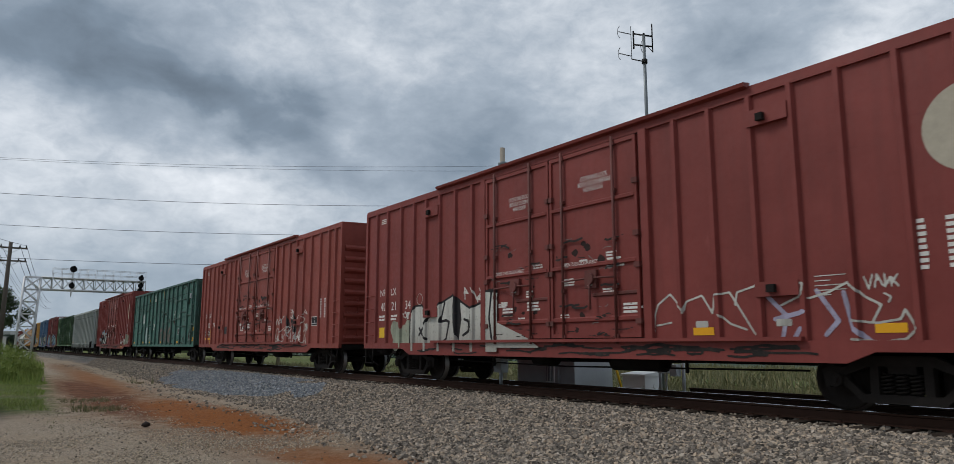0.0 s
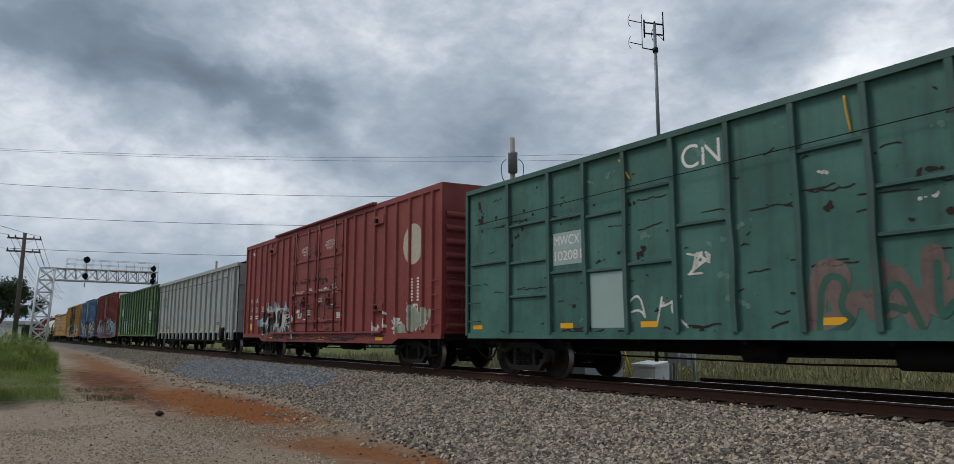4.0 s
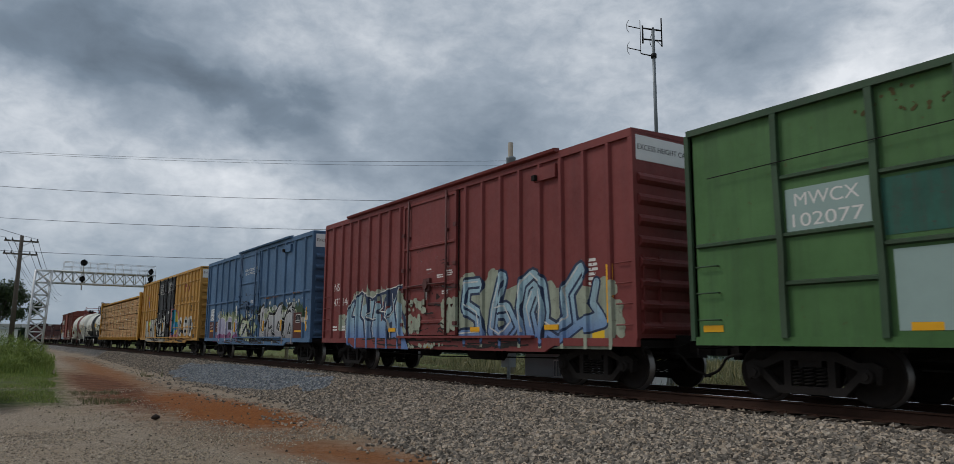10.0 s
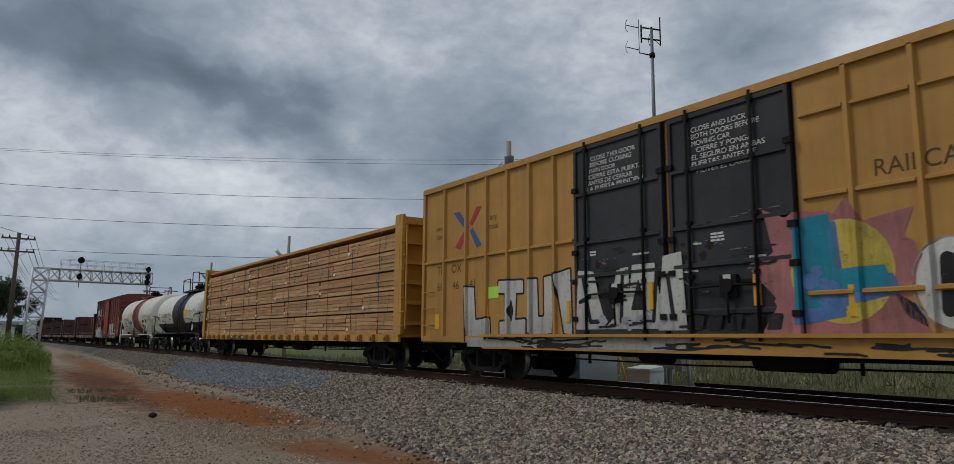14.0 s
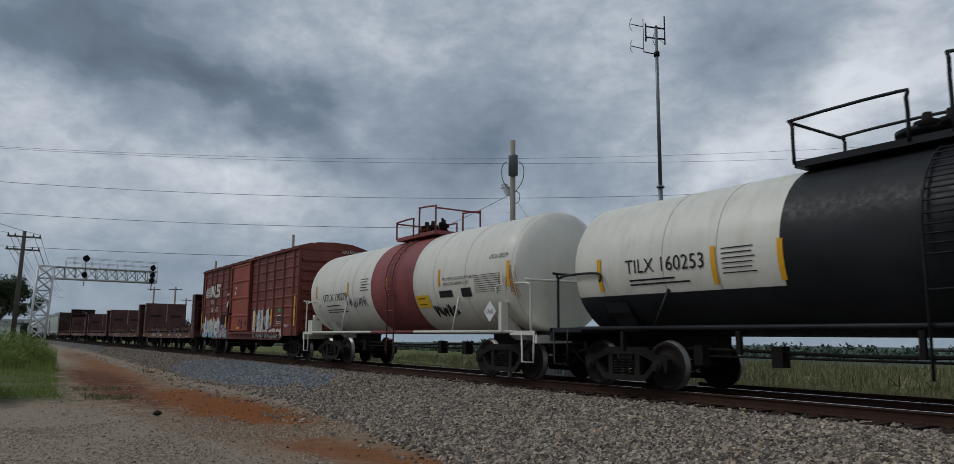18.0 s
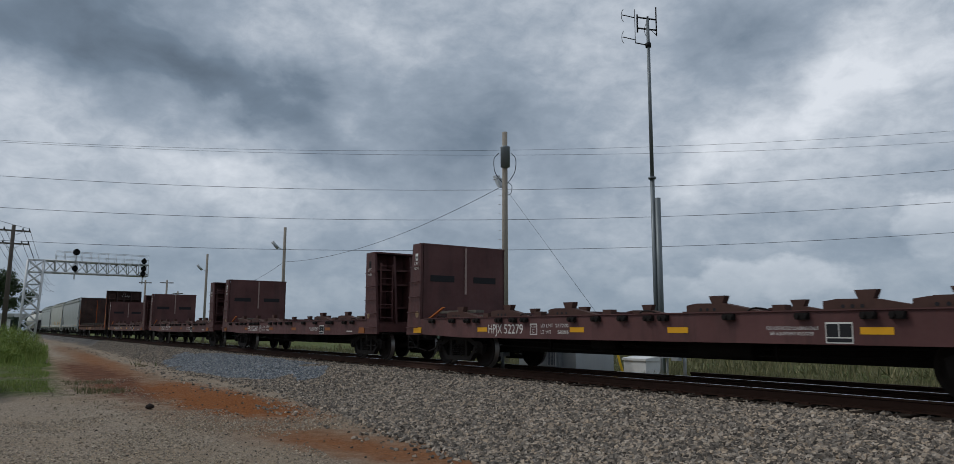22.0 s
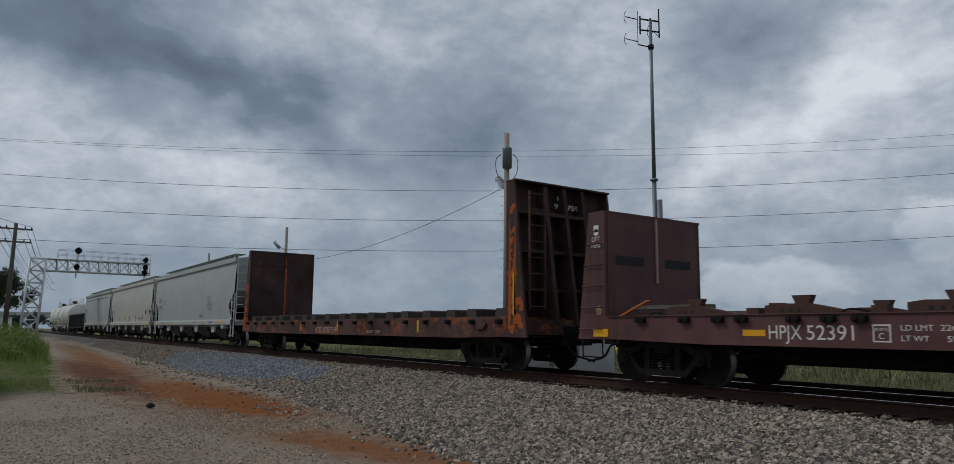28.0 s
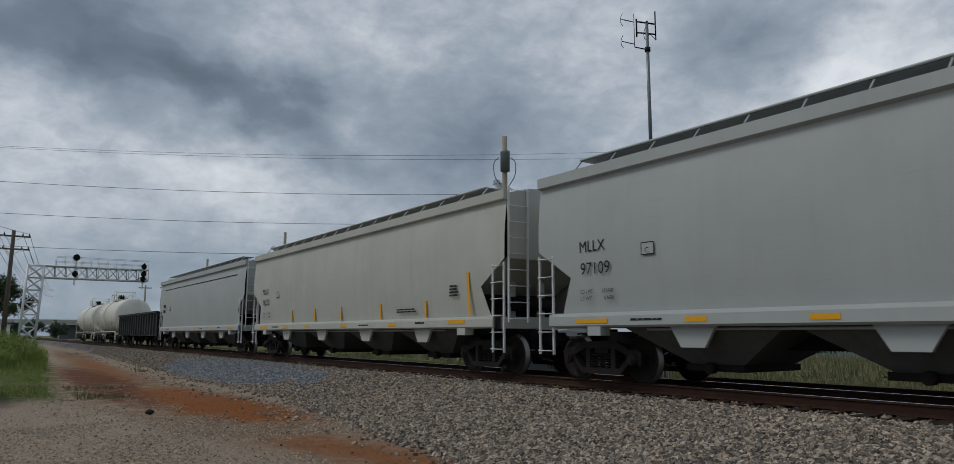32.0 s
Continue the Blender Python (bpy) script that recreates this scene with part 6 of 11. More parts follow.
for x in (-7.6, -1.8, 3.0, 7.5):
    part("reflector", Mesh().box(x, x + 0.5, -W - 0.004, -W, 0.88, 1.0), plain("reflector_dull", (0.5, 0.22, 0.03), 0.5, 0.1), car_l)
BUNDLES = []
rnd = random.Random(21)
rows_z = ((1.08, 1.72), (1.76, 2.36), (2.40, 2.96), (3.00, 3.58), (3.62, 4.12))
SLAB = {}


def slab(w, hgt):
    k = (round(w, 2), round(hgt, 3))
    if k not in SLAB:
        m = Mesh()
        e = 0.006
        m.prism([(-w / 2 + e, -hgt / 2), (w / 2 - e, -hgt / 2), (w / 2, -hgt / 2 + e), (w / 2, hgt / 2 - e), (w / 2 - e, hgt / 2), (-w / 2 + e, hgt / 2), (-w / 2, hgt / 2 - e), (-w / 2, -hgt / 2 + e)], "y", -0.6, 0.6)
        SLAB[k] = m.data("board", LUMBER)
    return SLAB[k]


for sy in (-1, 1):
    for r, (z0, z1) in enumerate(rows_z):
        cuts = [-10.95]
        while cuts[-1] < 10.0:
            cuts.append(cuts[-1] + (2.44, 3.66, 4.88, 4.88)[rnd.randrange(4)])
        cuts[-1] = 10.95
        if cuts[-1] - cuts[-2] < 1.5:
            cuts.pop(-2)
        for a, b in zip(cuts, cuts[1:]):
            w = b - a - 0.05
            cx, cy = (a + b) / 2, sy * 0.82
            ob = thing("lumber_pack", "strapped pack of pale sawn lumber on the flatcar", "lumber", "lumber packs on the flatcar", at=(0, 0, 0))
            BUNDLES.append((ob, cx, cy))
            n = max(3, round((z1 - z0) / 0.125))
            t = (z1 - z0) / n
            for k in range(n):
                z = z0 + (k + 0.5) * t
                if sy < 0 and rnd.random() < 0.5 and w > 3:
                    c = rnd.uniform(0.35, 0.65) * w
                    for p, q in ((-w / 2, -w / 2 + c), (-w / 2 + c + 0.01, w / 2)):
                        part("board", slab(q - p, t - 0.012), LUMBER, ob, at=((p + q) / 2, rnd.uniform(-0.028, 0.028), z))
                else:
                    part("board", slab(w, t - 0.012), LUMBER, ob, at=(rnd.uniform(-0.02, 0.02), rnd.uniform(-0.028, 0.028), z))
            if sy < 0:
                for f in (0.22, 0.78):
                    part("strap", Mesh().box((f - 0.5) * w - 0.012, (f - 0.5) * w + 0.012, -0.642, -0.634, z0, z1), STRAP, ob)
                part("paper_tag", Mesh().box(-w / 2 + 0.06, -w / 2 + 0.22, -0.644, -0.634, z0 + 0.1, z0 + 0.19), TAG, ob)
CABLE = plain("cable", (0.05, 0.045, 0.04), 0.6, 0.2)
for i in range(11):
    x = -10.2 + i * 2.0
    part("tie_down_cable", Mesh().tube([(x, -1.34, 4.32), (x + 0.02, -1.47, 4.14), (x + 0.02, -1.475, 1.06)], 0.008, 5), CABLE, car_l)


# tank cars
def tank(front, rear, label, r, zc, half_tank, trucks):
    car, h = start("tank_car", front, rear, label, "tank car")
    truck(car, trucks)
    truck(car, -trucks)
    coupling(car, h)
    return car, h


def tank_shell(r, half, n=48):
    prof = [(-half - 0.42, 0.02), (-half - 0.41, r * 0.35), (-half - 0.34, r * 0.62), (-half - 0.22, r * 0.84), (-half - 0.08, r * 0.96), (-half, r)]
    k = 16
    prof += [(-half + 2 * half * i / k, r) for i in range(1, k)]
    prof += [(-a, b) for a, b in reversed(prof[:6])]
    return prof


def tank_crown(car, x0, x1, r, zc, mat, valves=True, tall=1.0):
    """Walkway, rails and fittings on the crown."""
    zt = zc + r
    pf = part("platform", Mesh().box(x0, x1, -0.8, 0.8, zt - 0.06, zt + 0.05), mat, car, "crown walkway")
    for y in (-0.8, 0.8):
        part("handrail", smooth_tube([(x0, y, zt), (x0, y, zt + 0.48 * tall), (x0 + 0.06, y, zt + 0.56 * tall), (x0 + (x1 - x0) * 0.42, y, zt + 0.57 * tall), (x0 + (x1 - x0) * 0.45, y, zt + 0.48 * tall), (x0 + (x1 - x0) * 0.45, y, zt)], 0.03, 3), mat, pf)
        part("handrail", smooth_tube([(x0 + (x1 - x0) * 0.6, y, zt), (x0 + (x1 - x0) * 0.6, y, zt + 0.78 * tall), (x0 + (x1 - x0) * 0.63, y, zt + 0.84 * tall), (x1 - 0.05, y, zt + 0.78 * tall), (x1, y, zt + 0.7 * tall), (x1, y, zt)], 0.03, 3), mat, pf)
    part("handrail", Mesh().tube([(x0, -0.8, zt + 0.52 * tall), (x0, 0.8, zt + 0.52 * tall)], 0.028, 6), mat, pf)
    part("handrail", Mesh().tube([(x1, -0.8, zt + 0.72 * tall), (x1, 0.8, zt + 0.72 * tall)], 0.028, 6), mat, pf)
    xm = (x0 + x1) / 2
    part("manway", Mesh().lathe([(zt, 0.42), (zt + 0.22, 0.42), (zt + 0.22, 0.48), (zt + 0.3, 0.48), (zt + 0.34, 0.3)], 24, "z", (xm - 0.25, 0, 0)), mat, pf)
    if valves:
        for dx, dy, s in ((-0.15, -0.3, 0.16), (0.15, -0.25, 0.14), (0.55, -0.1, 0.13), (-0.4, 0.1, 0.12), (0.8, -0.3, 0.1)):
            part("valve", Mesh().lathe([(zt, s * 0.7), (zt + 0.25, s * 0.7), (zt + 0.27, s * 1.2), (zt + 0.36, s * 1.2), (zt + 0.38, s * 0.5), (zt + 0.5, s * 0.4)], 12, "z", (xm + dx, dy, 0)), UNDER, pf)


def tank_frame(car, h, r, zc, mat, z_deck, sill_mat, trucks):
    for s in (-1, 1):
        x = s * h
        fr = part("end_platform", Mesh().box(min(x, x - s * 1.0), max(x, x - s * 1.0), -1.45, 1.45, z_deck - 0.1, z_deck), mat, car)
        part("platform_sill", Mesh().box(min(x, x - s * 0.08), max(x, x - s * 0.08), -1.45, 1.45, z_deck - 0.28, z_deck), mat, fr)
        part("stub_sill", Mesh().box(min(x - s * 0.1, x - s * 3.4), max(x - s * 0.1, x - s * 3.4), -0.2, 0.2, 0.62, 1.05), UNDER, car)
        part("saddle", Mesh().prism([(-1.25, zc - 0.75), (-1.15, zc - 0.95), (-0.4, 0.9), (0.4, 0.9), (1.15, zc - 0.95), (1.25, zc - 0.75), (0.8, zc - r + 0.08), (0, zc - r + 0.02), (-0.8, zc - r + 0.08)], "x", s * trucks - 0.3, s * trucks + 0.3), mat, car)
        part("safety_rail", smooth_tube([(x - s * 0.25, -1.42, z_deck - 0.05), (x - s * 0.25, -1.42, z_deck + 1.05), (x - s * 0.25, -1.36, z_deck + 1.15), (x - s * 0.25, 1.36, z_deck + 1.15), (x - s * 0.25, 1.42, z_deck + 1.05), (x - s * 0.25, 1.42, z_deck - 0.05)], 0.028, 4), mat, car)
        part("safety_rail", smooth_tube([(x - s * 0.25, -1.42, z_deck + 1.05), (x - s * 0.6, -1.44, z_deck + 1.1), (x - s * 1.5, -1.44, z_deck + 1.08), (x - s * 1.55, -1.44, z_deck + 0.9)], 0.026, 4), mat, car)
        part("step", Mesh().tube([(x - s * 0.12, -1.44, z_deck), (x - s * 0.14, -1.44, 0.42), (x - s * 0.55, -1.44, 0.42), (x - s * 0.57, -1.44, z_deck)], 0.022, 5), mat, car)
    part("side_rail", Mesh().cyl((-h + 0.9, -1.42, z_deck - 0.02), (h - 0.9, -1.42, z_deck - 0.02), 0.04, 10), sill_mat, car)
    part("side_rail", Mesh().cyl((-h + 0.9, 1.42, z_deck - 0.02), (h - 0.9, 1.42, z_deck - 0.02), 0.04, 10), sill_mat, car)
    part("brake_pipe", smooth_tube([(-h + 0.4, -0.5, 0.75), (-3, -0.6, 0.78), (0, -0.62, 0.72), (3, -0.6, 0.78), (h - 0.4, -0.5, 0.75)], 0.03), UNDER, car)
    m = Mesh()
    for x in (-3.2, -1.6, 1.8, 3.1):
        m.box(x - 0.1, x + 0.1, -0.72, -0.5, 0.5, 0.85)
    part("brake_gear", m.cyl((-3.4, -0.62, 0.66), (3.4, -0.62, 0.66), 0.02, 6), UNDER, car)
    for x in (-3.6, 3.6):
        part("rail_bracket", Mesh().tube([(x, -1.42, z_deck), (x + 0.25, -r * 0.92, zc - 0.55)], 0.03, 6), sill_mat, car)


def tank_ladder(car, x, r, zc, z_deck, mat):
    a = [(-r * math.sin(radians(t)) - 0.10, zc + r * math.cos(radians(t))) for t in (12, 25, 40, 55, 70, 85, 95)] + [(-1.5, zc - 0.4), (-1.5, 0.45)]
    m = Mesh()
    for dx in (-0.22, 0.22):
        m.tube([(x + dx, y, z) for y, z in a], 0.022, 6)
    for i in range(len(a) - 1):
        for k in (0.25, 0.75):
            y, z = a[i][0] * (1 - k) + a[i + 1][0] * k, a[i][1] * (1 - k) + a[i + 1][1] * k
            m.cyl((x - 0.22, y, z), (x + 0.22, y, z), 0.014, 5)
    part("ladder", m, mat, car)


def on_tank(car, mat, x0, x1, r, zc, a0, a1, name="panel", lift=0.006, label=""):
    """A painted field that follows the shell: angles are degrees down from the crown on the near side."""
    m = Mesh()
    n = max(2, int(abs(a1 - a0) / 5))
    for i in range(n + 1):
        t = radians(a0 + (a1 - a0) * i / n)
        for x in (x0, x1):
            m.v.append((x, -(r + lift) * math.sin(t), zc + (r + lift) * math.cos(t)))
    for i in range(n):
        m.face((2 * i, 2 * i + 1, 2 * i + 3, 2 * i + 2), True)
    return part(name, m, mat, car, label)


def tank_letters(car, text, x, deg, height, mat, r, zc, width=None):
    """Letters bent round the shell."""
    ob = lettering(car, text, x, 0, height, mat, 0, width=width)
    co = np.empty(len(ob.data.vertices) * 3)
    ob.data.vertices.foreach_get("co", co)
    co = co.reshape(-1, 3)
    t = radians(deg + 18) - co[:, 2] / r
    rr = r + 0.012
    co[:, 1], co[:, 2] = -rr * np.sin(t), zc + rr * np.cos(t)
    ob.data.vertices.foreach_set("co", co.ravel())
    ob.data.update()
    return ob


def tank_blocks(car, x, w, deg, rows, hgt, mat, r, zc, seed=1):
    g = random.Random(seed)
    for i in range(rows):
        on_tank(car, mat, x, x + w * g.uniform(0.7, 1), r, zc, deg + 18 + i * 3.4, deg + 18 + i * 3.4 + hgt, "stencil", 0.012)


SEAM = plain("weld_seam_grey", (0.46, 0.44, 0.39), 0.6, 0.2, 5.0)
R1, Z1 = 1.40, 2.42
car_t1, h = tank(-197.1, -210.2, "white and black tank car with a crown walkway", R1, Z1, 5.9, 4.75)
part("tank_shell", Mesh().lathe(tank_shell(R1, 5.75), 48, "x", (0, 0, Z1)), TANK_WHITE, car_t1, "white upper shell")
on_tank(car_t1, TANK_BLACK, -1.0, 2.24, R1, Z1, -180, 180, "shell_band", 0.01, "black band round the shell")
lower = Mesh()
outline = tank_shell(R1, 5.75)
for a, r in outline:
    for k in range(25):
        t = radians(116 + 128 * k / 24)
        lower.v.append((a * 1.002, -(r + 0.008) * math.sin(t), Z1 + (r + 0.008) * math.cos(t)))
for i in range(len(outline) - 1):
    for k in range(24):
        lower.face((i * 25 + k, i * 25 + k + 1, i * 25 + k + 26, i * 25 + k + 25), True)
part("lower_shell", lower, TANK_BLACK, car_t1, "black lower shell")
for x in (-3.4, -2.2, 3.5, 4.7, 5.72):
    part("weld_seam", Mesh().lathe([(x - 0.012, R1), (x - 0.006, R1 + 0.006), (x + 0.006, R1 + 0.006), (x + 0.012, R1)], 48, "x", (0, 0, Z1)), SEAM, car_t1)
tank_crown(car_t1, -1.05, 2.95, R1, Z1, TANK_BLACK, tall=1.35)
tank_frame(car_t1, h, R1, Z1, TANK_BLACK, 1.18, TANK_BLACK, 4.75)
tank_ladder(car_t1, 1.35, R1, Z1, 1.1, TANK_BLACK)
tank_letters(car_t1, "TILX 160253", -4.33, 81, 0.26, MARK_BLACK, R1, Z1, 1.86)
lettered = ((2.68, "POTASSIUM HYDROXIDE", 1.34), (3.08, "SOLUTION", 0.52))
for i, (x, s, w) in enumerate(lettered):
    tank_letters(car_t1, s, x + 0.35, 73.5 + i * 7, 0.14, MARK_BLACK, R1, Z1, w)
tank_blocks(car_t1, -4.25, 1.5, 86, 2, 1.4, MARK_BLACK, R1, Z1)
tank_blocks(car_t1, -2.1, 0.8, 69, 6, 0.8, MARK_BLACK, R1, Z1, 4)
tank_blocks(car_t1, 2.4, 2.2, 87, 3, 0.8, MARK_BLACK, R1, Z1, 5)
on_tank(car_t1, PLACARD, 2.28, 2.96, R1, Z1, 83, 98, "placard", 0.014, "yellow emergency placard")
tank_blocks(car_t1, 2.36, 0.5, 67, 3, 1.2, MARK_BROWN, R1, Z1 + 0.0, 6)
on_tank(car_t1, TAG, 4.45, 5.5, R1, Z1, 78, 97, "data_panel", 0.008, "white data panel with ruled lines")
for i in range(6):
    on_tank(car_t1, MARK_BLACK, 4.5, 5.4, R1, Z1, 79.5 + i * 2.8, 80.0 + i * 2.8, "ruled_line", 0.012)
for x in (-5.1, -2.32, -1.05, 2.1, 5.58):
    on_tank(car_t1, STRIPE, x, x + 0.1, R1, Z1, 85, 112 if x < 5 else 121, "reflector", 0.015, "yellow reflective strip")
part("hazard_frame", Mesh().prism([(4.72, 1.5), (4.92, 1.7), (5.12, 1.5), (4.92, 1.3)], "y", -1.5, -1.48), TAG, car_t1, "white diamond placard frame")
for x in (-4.4, -1.8, 1.0, 3.4):
    part("rail_post", Mesh().box(x - 0.04, x + 0.04, -1.46, -1.38, 0.72, 1.1), UNDER, car_t1)
lettering(car_t1, "1814", 4.78, 1.46, 0.09, MARK_BLACK, -1.504, width=0.28)
tank_letters(car_t1, "TILX 160253", 5.0, 57, 0.08, MARK_BLACK, R1, Z1, 0.6)

R2, Z2 = 1.50, 2.56
car_t2, h = tank(-210.65, -225.0, "cream tank car with a faded maroon band", R2, Z2, 6.5, 5.3)
part("tank_shell", Mesh().lathe(tank_shell(R2, 6.35), 48, "x", (0, 0, Z2)), TANK_WHITE, car_t2, "cream shell with rust stains")
on_tank(car_t2, TANK_MAROON, -1.2, 1.55, R2, Z2, -180, 180, "shell_band", 0.008, "faded maroon band round the shell")
tank_crown(car_t2, -0.85, 1.6, R2, Z2, TANK_MAROON)
tank_frame(car_t2, h, R2, Z2, TANK_WHITE, 1.12, TANK_WHITE, 5.3)
part("rail_band", Mesh().cyl((-1.2, -1.42, 1.1), (1.55, -1.42, 1.1), 0.043, 10), TANK_MAROON, car_t2)
tank_ladder(car_t2, 0.2, R2, Z2, 1.1, TANK_MAROON)
tank_letters(car_t2, "UTLX 130279", -5.14, 86, 0.24, MARK_BLACK, R2, Z2, 2.05)
tank_blocks(car_t2, -5.0, 1.2, 92, 1, 1.4, MARK_BLACK, R2, Z2, 2)
tank_blocks(car_t2, -5.0, 2.0, 98, 2, 1.2, MARK_BLACK, R2, Z2, 3)
tank_blocks(car_t2, -2.0, 0.7, 62, 5, 0.8, MARK_BLACK, R2, Z2, 7)
tank_letters(car_t2, "POLYMERIC #10558 BLACK RUBBER", 3.2, 76, 0.075, MARK_BLACK, R2, Z2, 1.5)
tank_letters(car_t2, "APPLIED 02-2009 BY UTCO", 3.2, 81, 0.075, MARK_BLACK, R2, Z2, 1.25)
on_tank(car_t2, PLACARD, 1.62, 2.36, R2, Z2, 107, 121, "placard", 0.014, "yellow emergency placard")
tank_blocks(car_t2, 1.7, 0.6, 92, 3, 1.2, MARK_BROWN, R2, Z2, 8)
on_tank(car_t2, MARK_BLACK, 2.95, 3.6, R2, Z2, 104, 111, "data_plate", 0.012)
on_tank(car_t2, MARK_BLACK, 4.05, 4.5, R2, Z2, 103, 112, "data_plate", 0.012)
for i in range(9):
    on_tank(car_t2, MARK_BLACK, 4.69, 5.8, R2, Z2, 92 + i * 2.0, 92.5 + i * 2.0, "ruled_line", 0.012)
for x in (-5.85, -3.05, -0.2, 2.95, 6.1):
    on_tank(car_t2, STRIPE, x, x + 0.1, R2, Z2, 82, 99 if x < 5 else 105, "reflector", 0.013, "yellow reflective strip")
fp = part("hazard_frame", Mesh().prism([(5.25, 1.58), (5.5, 1.83), (5.75, 1.58), (5.5, 1.33)], "y", -1.56, -1.54), TAG, car_t2, "white diamond hazard placard")
lettering(fp, "1760", 5.35, 1.53, 0.1, MARK_BLACK, -1.564, width=0.3)
tank_letters(car_t2, "UTLX 130279", 5.35, 60, 0.1, MARK_BLACK, R2, Z2, 0.75)
for x in (-4.2, -2.6, 2.7, 4.3, 6.3):
    part("weld_seam", Mesh().lathe([(x - 0.012, R2), (x - 0.006, R2 + 0.006), (x + 0.006, R2 + 0.006), (x + 0.012, R2)], 48, "x", (0, 0, Z2)), SEAM, car_t2)
RUST_RUN = plain("rust_run", (0.36, 0.20, 0.09), 0.8, 0.3, 4.0)
gr = random.Random(12)
for k in range(26):
    x0, a0 = gr.gauss(6.15, 0.16), gr.uniform(86, 104)
    on_tank(car_t2, RUST_RUN, x0, x0 + gr.uniform(0.008, 0.035), R2, Z2, a0, a0 + gr.uniform(5, 22), "rust_run", 0.009, "thin brown rust run")
part("placard_bracket", Mesh().box(5.78, 5.9, -1.5, -1.3, 1.1, 1.8), TANK_WHITE, car_t2)
part("brake_stand", Mesh().box(-h + 0.15, -h + 0.55, -1.3, -0.9, 1.1, 1.55).cyl((-h + 0.35, -1.1, 1.55), (-h + 0.35, -1.1, 1.75), 0.1, 10), TANK_WHITE, car_t2)

# ribbed boxcar with pressed panels
car_s, h = start("boxcar", -225.6, -240.8, "oxide-red ribbed boxcar with an orange door and peeling graffiti", "boxcar")
car_basics(car_s, h, 1.45)
for sy in (-1, 1):
    part("side_wall", Mesh().prism([(-h, 0.98), (-h, 4.45), (h, 4.45), (h, 0.98), (5.95, 0.96), (5.5, 0.78), (-5.3, 0.78), (-5.75, 0.98)], "y", min(sy * PANEL, sy * (PANEL - 0.05)), max(sy * PANEL, sy * (PANEL - 0.05))), SOU_RED, car_s)
part("roof", Mesh().prism([(-1.55, 4.42), (-1.56, 4.50), (-0.75, 4.72), (0, 4.76), (0.75, 4.72), (1.56, 4.50), (1.55, 4.42)], "x", -h - 0.03, h + 0.03), SOU_RED, car_s)
for i in range(12):
    x = -h + 0.6 + i * 1.27
    part("roof_rib", Mesh().prism([(-1.57, 4.48), (-0.75, 4.70), (-0.75, 4.77), (-1.57, 4.54)], "x", x - 0.1, x + 0.1), SOU_RED, car_s)
part("floor", Mesh().box(-h, h, -1.4, 1.4, 0.98, 1.1), UNDER, car_s)
SP = (-7.06, -5.8, -4.84, -3.6, -2.48, 2.36, 3.52, 4.62, 5.84, 6.99)
ribs(car_s, SP, 1.0, 4.42, SOU_RED, 0.09, 0.06)
se = (-h,) + SP[:5] + (-1.7,)
se2 = (1.5,) + SP[5:] + (h,)
for e in (se, se2):
    for a, b in zip(e, e[1:]):
        if b - a < 0.35:
            continue
        for k in range(8):
            z = 1.35 + k * 0.40
            part("panel_rib", Mesh().prism([(-PANEL, z - 0.05), (-PANEL - 0.03, z - 0.02), (-PANEL - 0.03, z + 0.02), (-PANEL, z + 0.05)], "x", a + 0.14, b - 0.14), SOU_RED, car_s)
d = part("door", Mesh().box(-1.6, 1.45, -PANEL - 0.09, -PANEL - 0.02, 1.18, 4.36), SOU_DOOR, car_s, "sliding door in brighter orange-red")
for z in (1.22, 1.9, 2.75, 3.55, 4.3):
    part("door_brace", Mesh().prism([(-PANEL - 0.09, z - 0.05), (-PANEL - 0.125, z - 0.03), (-PANEL - 0.125, z + 0.03), (-PANEL - 0.09, z + 0.05)], "x", -1.6, 1.45), SOU_DOOR, d)
for x in (-1.55, 1.42):
    part("door_post", Mesh().box(x - 0.07, x + 0.07, -PANEL - 0.15, -PANEL - 0.02, 1.1, 4.42), SOU_RED, d)
part("door_latch", Mesh().box(-1.85, -1.4, -PANEL - 0.2, -PANEL - 0.1, 1.95, 2.05).cyl((-1.7, -PANEL - 0.18, 1.6), (-1.7, -PANEL - 0.18, 2.6), 0.03, 6), UNDER, d)
part("door_track", Mesh().box(-1.9, 5.6, -W - 0.12, -W + 0.04, 1.04, 1.12), SOU_RED, car_s)
for s in (-1, 1):
    corrugated_end(car_s, s * h, s, 1.0, 4.45, SOU_RED, 8, top_flat=0.15)
part("end_gable", Mesh().prism([(-1.5, 4.42), (-0.75, 4.70), (0, 4.74), (0.75, 4.70), (1.5, 4.42)], "x", h - 0.05, h), SOU_RED, car_s)
brake_wheel(car_s, h + 0.08, 0.25, 2.35, UNDER)
part("crossover_platform", Mesh().box(h, h + 0.3, -1.3, 1.3, 1.02, 1.07), UNDER, car_s)
part("end_grab", Mesh().tube([(h + 0.02, -1.3, 2.6), (h + 0.1, -1.3, 2.6), (h + 0.1, 1.3, 2.6), (h + 0.02, 1.3, 2.6)], 0.016, 5), UNDER, car_s)
ladder(car_s, h - 0.62, h - 0.12, 1.2, 2.55, 4, -PANEL - 0.02, SOU_RED)
ladder(car_s, -h + 0.1, -h + 0.55, 1.2, 2.75, 4, -PANEL - 0.02, SOU_RED)
